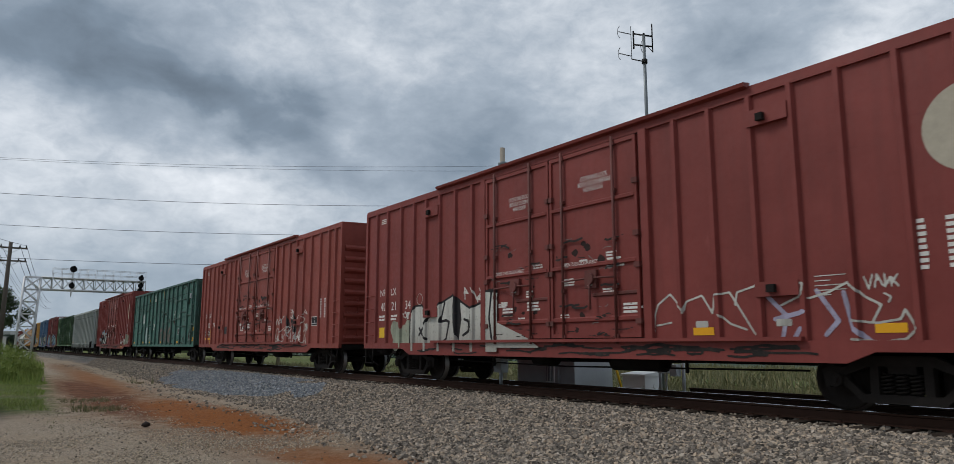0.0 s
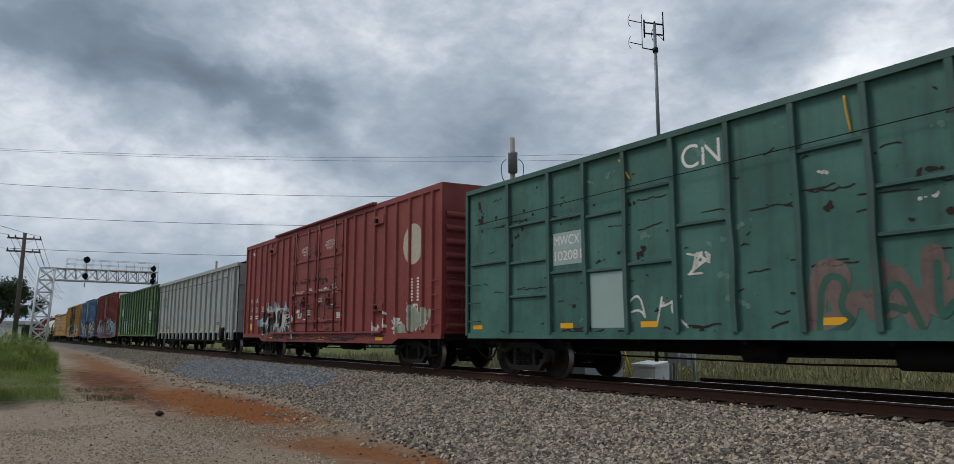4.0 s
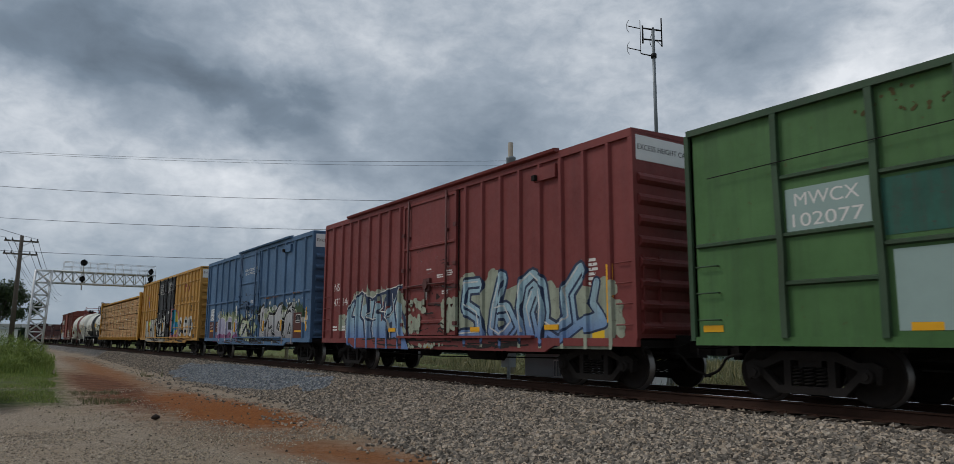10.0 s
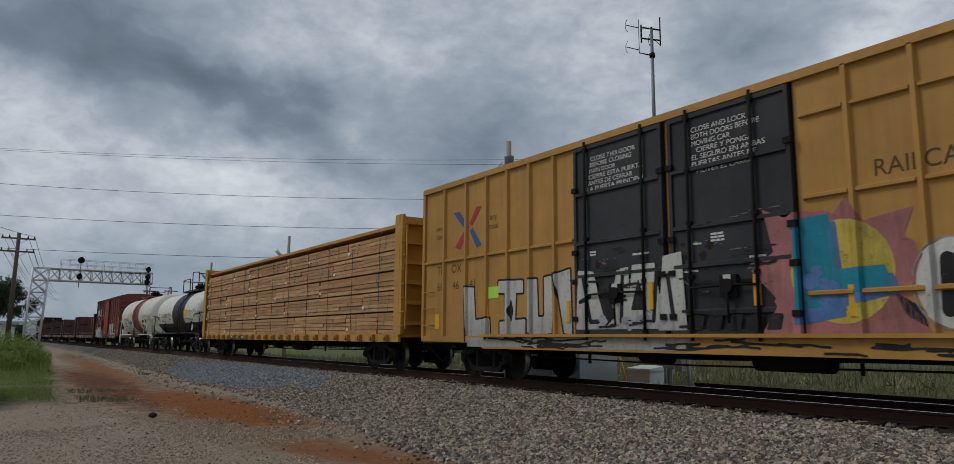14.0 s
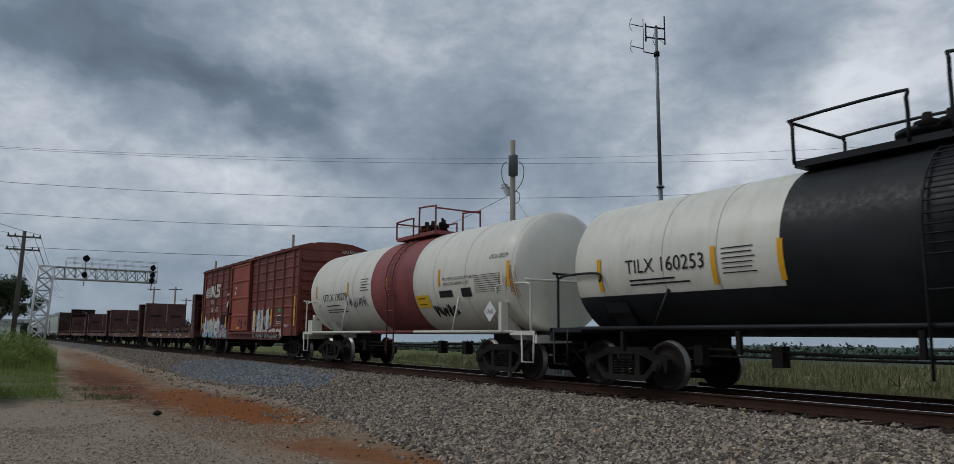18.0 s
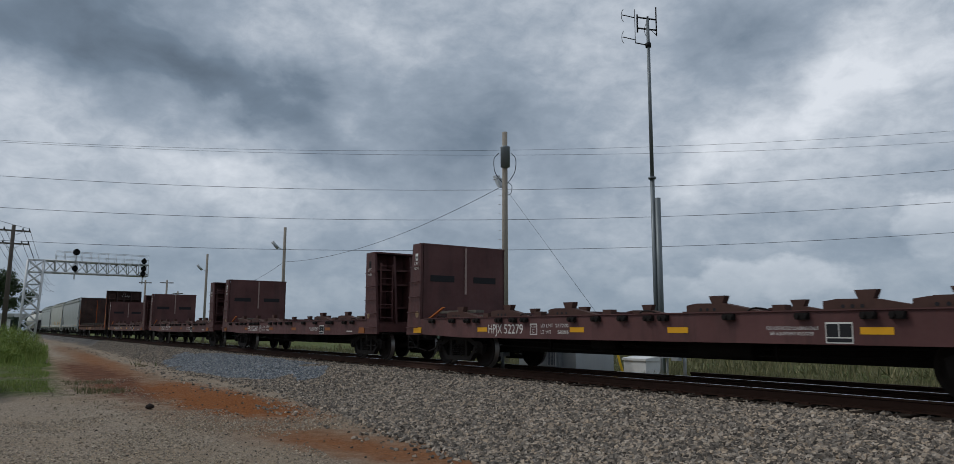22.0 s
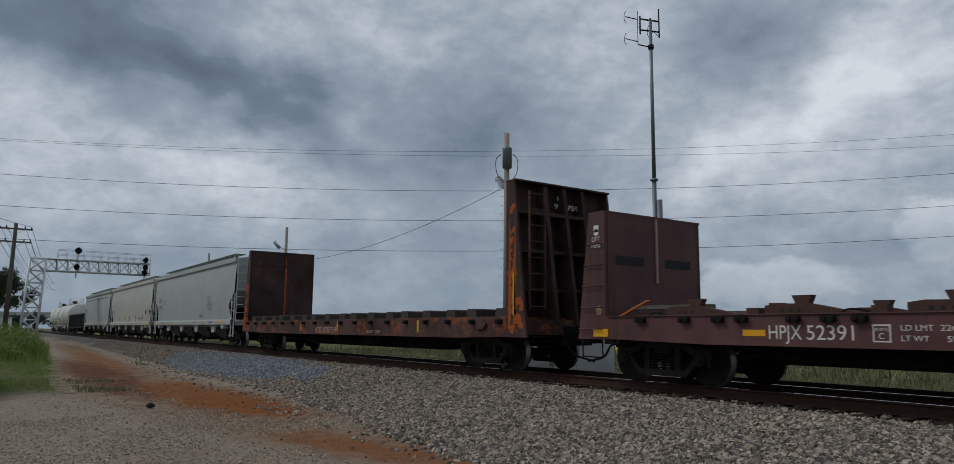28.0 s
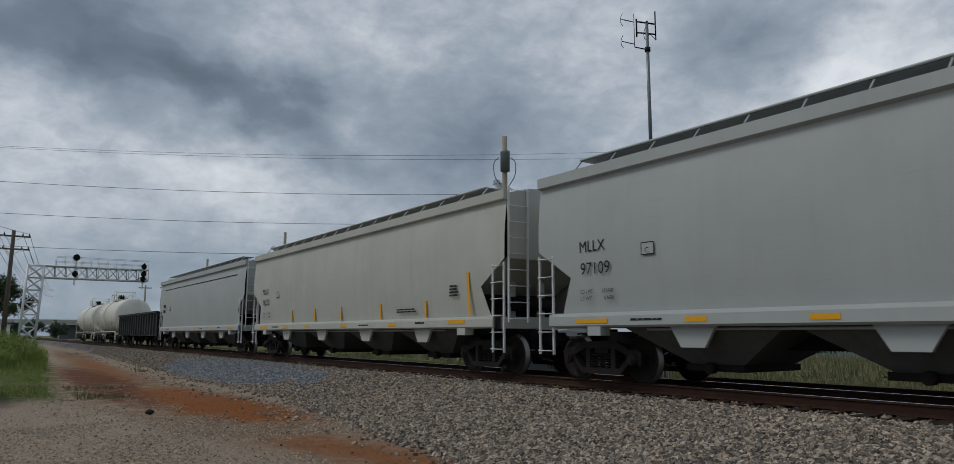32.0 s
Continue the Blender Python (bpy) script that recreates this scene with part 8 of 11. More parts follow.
        part("air_tank", Mesh().cyl((s * (h - 0.55), -0.6, 1.7), (s * (h - 0.55), 0.6, 1.7), 0.18, 12), UNDER, car)
        end_ladder(car, 9.33, -1.42, -0.85, 1.3, 4.35, 9, LADDER_WHITE) if s > 0 else None
        lx = s * (h + 0.15)
        ladder(car, lx - 0.22, lx + 0.22, 0.6, 2.55, 6, -1.50, LADDER_WHITE)
        part("jack_pad", Mesh().box(s * (h - 1.35) - 0.18, s * (h - 1.35) + 0.18, -1.56, -1.3, 0.92, 1.1), mat, car)
    # hopper pockets with outlet gates
    n = 4
    span = 14.2
    for k in range(n):
        c = -span / 2 + span * (k + 0.5) / n
        w = span / n / 2
        m = Mesh()
        t = [(c - w, -1.32, 1.12), (c + w, -1.32, 1.12), (c + w, 1.32, 1.12), (c - w, 1.32, 1.12), (c - 0.55, -0.75, 0.42), (c + 0.55, -0.75, 0.42), (c + 0.55, 0.75, 0.42), (c - 0.55, 0.75, 0.42)]
        m.v += t
        for q in ((0, 1, 5, 4), (1, 2, 6, 5), (2, 3, 7, 6), (3, 0, 4, 7), (4, 5, 6, 7)):
            m.face(q)
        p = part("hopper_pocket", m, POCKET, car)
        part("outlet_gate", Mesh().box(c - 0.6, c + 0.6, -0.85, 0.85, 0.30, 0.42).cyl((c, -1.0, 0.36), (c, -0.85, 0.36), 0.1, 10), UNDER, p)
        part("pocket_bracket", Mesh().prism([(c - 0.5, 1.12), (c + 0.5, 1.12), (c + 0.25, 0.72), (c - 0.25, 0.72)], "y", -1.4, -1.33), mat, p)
    part("brake_pipe", Mesh().cyl((-h + 2.5, -1.3, 1.04), (h - 2.5, -1.3, 1.04), 0.025, 6), mat, car)
    yy = -1.565
    for x in (-5.34, -3.06, 0.2, 3.6):
        part("reflector", Mesh().box(x, x + 0.46, yy - 0.003, yy, 1.16, 1.25), STRIPE, car)
    part("reflector", Mesh().box(6.9, 7.7, yy - 0.003, yy, 1.2, 1.3), STRIPE, car)
    part("reflector", Mesh().box(-8.08, -7.2, yy - 0.003, yy, 1.16, 1.25), STRIPE, car)
    blocks(car, -6.6, 1.2, 1.0, 1, 0.04, MARK_BLACK, yy)
    blocks(car, 5.2, 1.22, 0.5, 1, 0.05, MARK_BLACK, yy)
    blocks(car, 1.6, 1.2, 0.9, 1, 0.035, MARK_BLACK, yy)
    ys = -1.53
    lettering(car, marks[0], -7.98, 2.60, 0.22, MARK_BLACK, ys, width=0.72)
    lettering(car, marks[1], -7.96, 2.14, 0.24, MARK_BLACK, ys, width=0.82)
    lettering(car, "LD LMT", -8.0, 1.76, 0.075, MARK_BLACK, ys + 0.025)
    lettering(car, "LT WT", -8.0, 1.62, 0.075, MARK_BLACK, ys + 0.03)
    lettering(car, "222400" if marks[1] == "97109" else "221800", -7.4, 1.76, 0.075, MARK_BLACK, ys + 0.025)
    lettering(car, "63600", -7.33, 1.62, 0.075, MARK_BLACK, ys + 0.03)
    part("plate_mark", Mesh().box(-6.32, -6.0, ys - 0.002, ys, 2.4, 2.64), MARK_BLACK, car)
    part("plate_field", Mesh().box(-6.30, -6.02, ys - 0.004, ys - 0.002, 2.42, 2.62), mat, car)
    lettering(car, "C", -6.22, 2.44, 0.1, MARK_BLACK, ys - 0.006)
    return car, h


car_c1, h = covered_hopper(-339.5, -357.36, HOPPER, ("MLLX", "97109"), "pale grey covered hopper with smooth sides")
for i, s in enumerate(("AMEROAT 428 PCLO LINING", "APPLIED API-G", "CAUTION: DO NOT USE STEAM,", "BOILING WATER OR SHARP OBJECTS", "TO CLEAN. ENTER CAR WITH", "CLEAN SOFT SOLED SHOES.")):
    lettering(car_c1, s, 4.35, 2.55 - i * 0.13, 0.07, MARK_BLACK, -1.53, width=0.034 * len(s))
blocks(car_c1, 2.8, 1.62, 0.6, 2, 0.04, MARK_BLACK, -1.5)
car_c2, h = covered_hopper(-359.42, -377.16, HOPPER2, ("MLLX", "96232"), "cream-grey covered hopper with yellow edge marks")
for x in (-4.6, -2.3, 0.0, 2.9, 5.6):
    part("yellow_stripe", Mesh().box(x, x + 0.08, -1.49, -1.46, 1.4, 1.85), STRIPE, car_c2)
part("yellow_stripe", Mesh().prism([(7.82, 1.4), (7.92, 1.4), (7.82, 2.5), (7.72, 2.5)], "y", -1.535, -1.53), STRIPE, car_c2)
blocks(car_c2, 6.9, 2.15, 0.45, 4, 0.05, MARK_BLACK, -1.515)
blocks(car_c2, 4.0, 1.62, 1.3, 2, 0.04, MARK_BLACK, -1.495)
car_c3, h = covered_hopper(-379.6, -396.9, HOPPER, ("MLLX", "96417"), "pale grey covered hopper with smooth sides")
for o in list(car_c3.children):
    if o.name.startswith("lettering"):
        bpy.data.objects.remove(o)
blocks(car_c3, -8.0, 2.6, 0.7, 2, 0.2, MARK_BLACK, -1.53)
part("side_seam", Mesh().box(-h + 0.7, h - 0.7, -1.50, -1.48, 3.72, 3.76), UNDER, car_c3)

# low black gondola and the last tank cars in view
car_k, h = start("gondola", -398.4, -414.3, "black steel gondola with vertical ribs", "gondola car")
car_basics(car_k, h, 1.9)
for sy in (-1, 1):
    part("side_wall", Mesh().box(-h, h, min(sy * PANEL, sy * (PANEL - 0.05)), max(sy * PANEL, sy * (PANEL - 0.05)), 0.8, 2.42), BLACK_CAR, car_k)
    part("top_chord", Mesh().box(-h, h, min(sy * (PANEL - 0.05), sy * (PANEL + 0.1)), max(sy * (PANEL - 0.05), sy * (PANEL + 0.1)), 2.36, 2.48), BLACK_CAR, car_k)
for s in (-1, 1):
    part("end_wall", Mesh().box(min(s * h, s * (h - 0.06)), max(s * h, s * (h - 0.06)), -PANEL, PANEL, 0.9, 2.45), BLACK_CAR, car_k)
part("floor", Mesh().box(-h, h, -1.4, 1.4, 0.9, 1.0), UNDER, car_k)
ribs(car_k, [-7.2 + i * 0.96 for i in range(16)], 0.85, 2.38, BLACK_CAR, 0.08, 0.09)
for front, rear in ((-415.6, -430.0), (-431.4, -446.0)):
    car_w, h = tank(front, rear, "white tank car at the tail of the view", 1.5, 2.6, 6.5, 5.3)
    part("tank_shell", Mesh().lathe(tank_shell(1.5, 6.3), 40, "x", (0, 0, 2.6)), TANK_WHITE, car_w)
    tank_crown(car_w, -1.2, 1.6, 1.5, 2.6, TANK_WHITE)
    tank_frame(car_w, h, 1.5, 2.6, TANK_WHITE, 1.12, TANK_WHITE, 5.3)
    tank_ladder(car_w, 0.3, 1.5, 2.6, 1.1, TANK_WHITE)


# ---- spray paint on the cars ----
def stroke_polys(pts, r):
    out = []
    for (x0, z0), (x1, z1) in zip(pts, pts[1:]):
        d = Vector((x1 - x0, z1 - z0))
        if d.length < 1e-5:
            continue
        n = Vector((-d.y, d.x)).normalized() * r
        out.append([(x0 + n.x, z0 + n.y), (x1 + n.x, z1 + n.y), (x1 - n.x, z1 - n.y), (x0 - n.x, z0 - n.y)])
    for x, z in pts:
        out.append([(x + r * math.cos(a * math.pi / 4), z + r * math.sin(a * math.pi / 4)) for a in range(8)])
    return out


def spray(car, layers, posts=(), post_w=0.042, post_y=None, face=None, zmin=0.78, doors=()):
    """layers: (material, convex outlines). Each layer becomes one welded film that lies over the sheets, the posts and the doors."""
    face = FACE if face is None else face
    post_y = -PANEL - 0.0685 if post_y is None else post_y - 0.002
    for k, (mt, polys) in enumerate(layers):
        polys = [np.array(p) for p in polys]
        x0, x1 = min(p[:, 0].min() for p in polys), max(p[:, 0].max() for p in polys)
        z1 = max(p[:, 1].max() for p in polys)
        marks = [face]
        knots = [(-99.0, face), (99.0, face)]
        for x in posts:
            knots += [(x - post_w - 0.034, face), (x - post_w - 0.004, post_y), (x + post_w + 0.004, post_y), (x + post_w + 0.034, face)]
        for a, b, y in doors:
            knots = [q for q in knots if not a - 0.02 < q[0] < b + 0.02] + [(a - 0.012, face), (a - 0.006, y - 0.002), (b + 0.006, y - 0.002), (b + 0.012, face)]
        knots.sort()
        kx, ky = np.array([q[0] for q in knots]), np.array([q[1] for q in knots])
        xs = np.unique(np.round(np.concatenate([np.arange(x0 - 0.05, x1 + 0.08, 0.028), kx[(kx > x0 - 0.05) & (kx < x1 + 0.05)]]), 4))
        zs = np.arange(zmin, z1 + 0.08, 0.028)
        F = np.full((len(xs), len(zs)), -0.05)
        for p in polys:
            if (p[:, 0] * np.roll(p[:, 1], -1) - np.roll(p[:, 0], -1) * p[:, 1]).sum() < 0:
                p = p[::-1]
            ia, ib = np.searchsorted(xs, (p[:, 0].min() - 0.05, p[:, 0].max() + 0.05))
            ja, jb = np.searchsorted(zs, (p[:, 1].min() - 0.05, p[:, 1].max() + 0.05))
            if ia >= ib or ja >= jb:
                continue
            gx, gz = xs[ia:ib, None], zs[None, ja:jb]
            e = np.roll(p, -1, 0) - p
            ln = np.hypot(e[:, 0], e[:, 1])
            d = np.full((ib - ia, jb - ja), 9.0)
            for (ax, az), (ex, ez), l in zip(p, e, ln):
                if l > 1e-6:
                    d = np.minimum(d, ((gz - az) * ex - (gx - ax) * ez) / l)
            F[ia:ib, ja:jb] = np.maximum(F[ia:ib, ja:jb], d)
        # marching squares, welded along the cell edges
        ys = np.interp(xs, kx, ky) - 0.0018 * (k + 1)
        m, at = Mesh(), {}

        def corner_at(i, j):
            key = (i, j, 0)
            if key not in at:
                at[key] = len(m.v)
                m.v.append((xs[i], ys[i], zs[j]))
            return at[key]

        def cut_at(i, j, i2, j2):
            key = (min(i, i2), min(j, j2), 1 if j == j2 else 2)
            if key not in at:
                t = F[i, j] / (F[i, j] - F[i2, j2])
                at[key] = len(m.v)
                m.v.append((xs[i] + t * (xs[i2] - xs[i]), ys[i] + t * (ys[i2] - ys[i]), zs[j] + t * (zs[j2] - zs[j])))
            return at[key]

        inside = F > 0
        some = inside[:-1, :-1] | inside[1:, :-1] | inside[:-1, 1:] | inside[1:, 1:]
        for i, j in zip(*np.nonzero(some)):
            ring = []
            loop = ((i, j), (i + 1, j), (i + 1, j + 1), (i, j + 1))
            for n in range(4):
                a, b = loop[n], loop[(n + 1) % 4]
                if inside[a]:
                    ring.append(corner_at(*a))
                if inside[a] != inside[b]:
                    ring.append(cut_at(*a, *b))
            if len(ring) > 2:
                m.face(ring)
        if m.f:
            part("graffiti", m, mt, car, "sprayed graffiti paint")


GLYPHS = (
    ((0.1, 0.0), (0.15, 1.0), (0.8, 0.85), (0.55, 0.5), (0.9, 0.2), (0.15, 0.05)),
    ((0.0, 0.05), (0.45, 1.0), (0.85, 0.0), (0.65, 0.4), (0.25, 0.38)),
    ((0.1, 1.0), (0.1, 0.0), (0.5, 0.55), (0.9, 0.0), (0.85, 1.0)),
    ((0.9, 0.9), (0.3, 0.95), (0.05, 0.5), (0.35, 0.02), (0.95, 0.15), (0.9, 0.5), (0.5, 0.45)),
    ((0.1, 0.0), (0.12, 1.0), (0.12, 0.5), (0.85, 0.95), (0.35, 0.5), (0.95, 0.02)),
    ((0.9, 0.95), (0.15, 0.85), (0.2, 0.5), (0.85, 0.5), (0.8, 0.08), (0.05, 0.05)),
    ((0.05, 0.9), (0.95, 1.0), (0.5, 0.92), (0.45, 0.0)),
    ((0.1, 1.0), (0.1, 0.2), (0.5, 0.0), (0.9, 0.25), (0.88, 1.0)),
)


def piece(x0, x1, z0, z1, n, seed, r=0.14, slant=0.12, wild=0.06):
    """Strokes of n chunky, interlocked, unreadable letter forms."""
    g = random.Random(seed)
    w = (x1 - x0) / n
    out = []
    for i in range(n):
        gl = GLYPHS[g.randrange(len(GLYPHS))]
        flip = g.random() < 0.3
        top, bot = z1 - g.uniform(0, 0.2) * (z1 - z0), z0 + g.uniform(0, 0.12) * (z1 - z0)
        pts = []
        for u, v in gl:
            u = 1 - u if flip else u
            pts.append((x0 + (i + 0.06 + 0.88 * u) * w + slant * (v - 0.5) + g.uniform(-wild, wild), bot + (top - bot) * v + g.uniform(-wild, wild)))
        # rounded by halving the corners
        for _ in range(2):
            s = [pts[0]]
            for a, b in zip(pts, pts[1:]):
                s += [(0.75 * a[0] + 0.25 * b[0], 0.75 * a[1] + 0.25 * b[1]), (0.25 * a[0] + 0.75 * b[0], 0.25 * a[1] + 0.75 * b[1])]
            pts = s + [pts[-1]]
        out.append(pts)
    return out


def cloud(x0, x1, z0, z1, seed, n=40, r=(0.12, 0.32)):
    g = random.Random(seed)
    out = []
    for i in range(n):
        x, z, s = g.uniform(x0, x1), g.uniform(z0, z1), g.uniform(*r)
        out.append([(x + s * math.cos(a * math.pi / 5) * g.uniform(0.85, 1.2), z + s * math.sin(a * math.pi / 5)) for a in range(10)])
    return out


def strokes(lines, r):
    return [q for l in lines for q in stroke_polys(l, r)]


def shifted(lines, dx, dz):
    return [[(x + dx, z + dz) for x, z in l] for l in lines]


def scribble(x0, x1, z0, z1, n, seed):
    g = random.Random(seed)
    return [[(g.uniform(x0, x1), g.uniform(z0, z1)) for _ in range(2)] if False else
            [(cx + g.uniform(-0.22, 0.22), cz + g.uniform(-0.2, 0.2)) for _ in range(g.randint(4, 7))]
            for cx, cz in ((g.uniform(x0, x1), g.uniform(z0, z1)) for _ in range(n))]


def paint(name, col):
    """Old sprayed paint: uneven cover, run-down grime, scratches down to the dirt."""
    m, N, L, P = mat_base(name)
    seed = sum(ord(ch) for ch in name) % 17
    cover = noise_node(N, L, 1.6, 6, 0.65, shift=(seed, 2, 1))
    c = mixed(N, L, ranged(N, L, cover, 0.3, 0.7), tuple(0.66 * q for q in col), tuple(min(1, 1.12 * q) for q in col))
    runs = noise_node(N, L, 3.0, 7, 0.68, (1.8, 1, 0.22), (seed, 5, 3))
    c = mixed(N, L, ranged(N, L, runs, 0.48, 0.72, 0, 0.55), c, (0.075, 0.060, 0.050))
    chips = noise_node(N, L, 12.0, 8, 0.72, (0.7, 1, 1.2), (3, seed, 6))
    c = mixed(N, L, ranged(N, L, chips, 0.58, 0.68, 0, 0.6), c, (0.085, 0.050, 0.042))
    L.new(c, P.inputs["Base Color"])
    P.inputs["Roughness"].default_value = 0.65
    P.inputs["Specular IOR Level"].default_value = 0.2
    bumped(N, L, P, chips, 0.15, 0.01)
    return m


P_WHITE, P_BLACK, P_MINT = paint("spray_white", (0.64, 0.63, 0.58)), paint("spray_black", (0.018, 0.018, 0.02)), paint("spray_mint", (0.34, 0.37, 0.28))
P_BLUE, P_SKY, P_GREY = paint("spray_blue", (0.10, 0.22, 0.46)), paint("spray_pale_blue", (0.33, 0.47, 0.56)), paint("spray_silver", (0.36, 0.37, 0.40))
P_NAVY, P_PURPLE, P_LAV = paint("spray_navy", (0.03, 0.05, 0.10)), paint("spray_purple", (0.23, 0.07, 0.17)), paint("spray_lavender", (0.40, 0.38, 0.50))
P_GREEN, P_LEAF = paint("spray_lime", (0.42, 0.46, 0.29)), paint("spray_green", (0.045, 0.085, 0.04))
P_TEAL_FADED = paint("spray_teal_faded", (0.035, 0.115, 0.085))
P_TEAL, P_PINK, P_YELLOW = paint("spray_teal", (0.02, 0.26, 0.36)), paint("spray_pink", (0.42, 0.17, 0.16)), paint("spray_yellow", (0.62, 0.47, 0.08))
RIBS60 = (-8.33, -7.64, -6.8, -6.05, -5.38, -4.66, -3.9, -3.12, 3.32, 4.08, 4.87, 5.60, 6.35, 7.18, 7.95, 8.5)
DY = -PANEL - 0.0985

def fade(name, low_col, high_col, z0, z1):
    """Paint blown from one colour at the foot of the letters to another at their heads."""
    m, N, L, P = mat_base(name)
    sp = N.new("ShaderNodeSeparateXYZ")
    L.new(N.new("ShaderNodeTexCoord").outputs["Object"], sp.inputs[0])
    n = noise_node(N, L, 2.5, 4, 0.6)
    add = N.new("ShaderNodeMath")
    add.operation = "MULTIPLY_ADD"
    L.new(n, add.inputs[0])
    add.inputs[1].default_value = 0.35
    L.new(sp.outputs[2], add.inputs[2])
    c = mixed(N, L, ranged(N, L, add.outputs[0], z0 + 0.17, z1 + 0.17), low_col, high_col)
    worn = noise_node(N, L, 11.0, 6, 0.7)
    c = mixed(N, L, ranged(N, L, worn, 0.54, 0.68, 0, 0.5), c, tuple(0.4 * q for q in low_col))
    runs = noise_node(N, L, 3.0, 7, 0.68, (1.8, 1, 0.22), (4, 5, 3))
    c = mixed(N, L, ranged(N, L, runs, 0.5, 0.72, 0, 0.5), c, (0.08, 0.065, 0.055))
    L.new(c, P.inputs["Base Color"])
    P.inputs["Roughness"].default_value = 0.6
    P.inputs["Specular IOR Level"].default_value = 0.25
    return m


P_BLUEFADE = fade("spray_blue_fade", (0.12, 0.20, 0.40), (0.30, 0.44, 0.50), 1.0, 1.7)
P_SILVER = fade("spray_silver_fade", (0.25, 0.23, 0.24), (0.42, 0.42, 0.42), 0.9, 1.9)
P_CREAM = fade("spray_cream", (0.34, 0.33, 0.29), (0.52, 0.52, 0.47), 0.9, 1.7)


def rimmed(polys):
    """The edges of outlines as closed lines."""
    return [list(p) + [p[0]] for p in polys]


P_SLATE = paint("spray_slate", (0.10, 0.11, 0.12))
# first boxcar: pale block letters with black leaf-shaped gaps
A1 = [[(-6.25, 0.80), (-6.25, 1.63), (-5.95, 2.04), (-5.58, 2.04), (-5.2, 1.7), (-5.1, 0.80)], [(-5.2, 0.80), (-5.2, 1.76), (-4.6, 2.06), (-3.96, 2.25), (-3.8, 2.12), (-3.8, 0.80)],
      [(-3.85, 0.80), (-3.85, 2.1), (-3.23, 1.86), (-3.1, 0.80)], [(-3.3, 0.80), (-3.23, 1.86), (-2.58, 2.03), (-2.5, 0.80)], [(-2.6, 0.80), (-2.55, 2.25), (-1.97, 2.2), (-2.0, 0.80)], [(-2.05, 0.90), (-2.05, 1.5), (-0.95, 1.15), (-0.45, 0.90)]]
A_DARK = [[(-3.92, 2.2), (-3.70, 2.12), (-3.62, 1.6), (-3.75, 1.05), (-3.9, 1.3), (-3.98, 1.7)], [(-2.58, 1.95), (-2.62, 1.45), (-2.60, 1.02), (-2.72, 1.12), (-2.80, 1.45), (-2.72, 1.78)]]
A_LINES = [[(-4.42, 2.06), (-4.61, 1.57), (-4.34, 1.6), (-4.2, 1.55), (-4.34, 1.12), (-4.6, 1.0)], [(-5.74, 1.23), (-5.34, 1.6), (-5.2, 1.75)], [(-5.72, 1.42), (-5.58, 1.25), (-5.3, 1.12)], [(-3.2, 1.86), (-3.18, 1.4)], [(-3.5, 1.6), (-3.3, 1.55), (-3.3, 1.3), (-3.55, 1.2)], [(-2.2, 2.2), (-2.3, 1.6), (-2.2, 1.1)]]
A_RIM = [[(-6.25, 0.9), (-6.25, 1.63), (-5.95, 2.04), (-5.58, 2.04), (-5.2, 1.7), (-4.6, 2.06), (-3.96, 2.25), (-3.8, 2.12), (-3.23, 1.86), (-2.58, 2.03), (-2.53, 2.25), (-1.97, 2.2)]]
spray(car_a, [(P_MINT, cloud(-7.25, -6.2, 0.95, 1.5, 3, 26, (0.12, 0.2))), (P_CREAM, A1), (P_BLACK, A_DARK + strokes(A_LINES, 0.035) + strokes(A_RIM, 0.028)), (P_WHITE, strokes(scribble(-3.5, -2.7, 2.12, 2.28, 3, 8), 0.016) + strokes(scribble(-6.6, -6.45, 1.75, 1.85, 2, 9), 0.014))], RIBS60, doors=((-2.44, -0.1, DY),), zmin=0.72)
A2 = [[(2.68, 1.02), (2.72, 1.5), (2.8, 1.68), (3.08, 1.85), (3.36, 1.55)], [(3.36, 1.5), (3.42, 1.7), (3.76, 1.79), (3.96, 1.48), (4.01, 1.78), (4.31, 1.81), (4.44, 1.61), (4.75, 1.12)], [(4.4, 1.6), (4.45, 1.8), (4.85, 1.9)], [(4.95, 1.9), (5.44, 1.9), (5.62, 1.87), (5.58, 1.7), (5.2, 1.55)], [(5.67, 1.64), (6.0, 1.72), (6.27, 1.84), (6.5, 1.62), (6.71, 1.5), (6.57, 1.26), (6.3, 1.3)], [(6.6, 1.25), (6.95, 1.3), (7.01, 1.43), (7.14, 1.17), (7.0, 1.04), (6.71, 1.0), (6.25, 1.04)], [(2.75, 1.3), (3.1, 1.35)], [(4.1, 1.45), (4.3, 1.3), (4.6, 1.2)]]
A3 = [[(5.0, 1.7), (5.3, 1.4), (5.2, 1.0)], [(5.5, 1.2), (5.3, 0.9)], [(5.8, 1.75), (6.1, 1.3), (5.9, 1.1)], [(6.2, 1.7), (6.3, 1.2), (6.6, 0.95)], [(5.1, 1.35), (5.6, 1.45)]]
NAME = [[(6.5, 1.9), (6.56, 1.72), (6.62, 1.92)], [(6.64, 1.74), (6.68, 1.92), (6.75, 1.76)], [(6.78, 1.92), (6.78, 1.74), (6.86, 1.88), (6.86, 1.74)], [(6.95, 1.9), (6.89, 1.82), (6.96, 1.74)], [(6.75, 1.66), (6.85, 1.6), (6.8, 1.52)]]
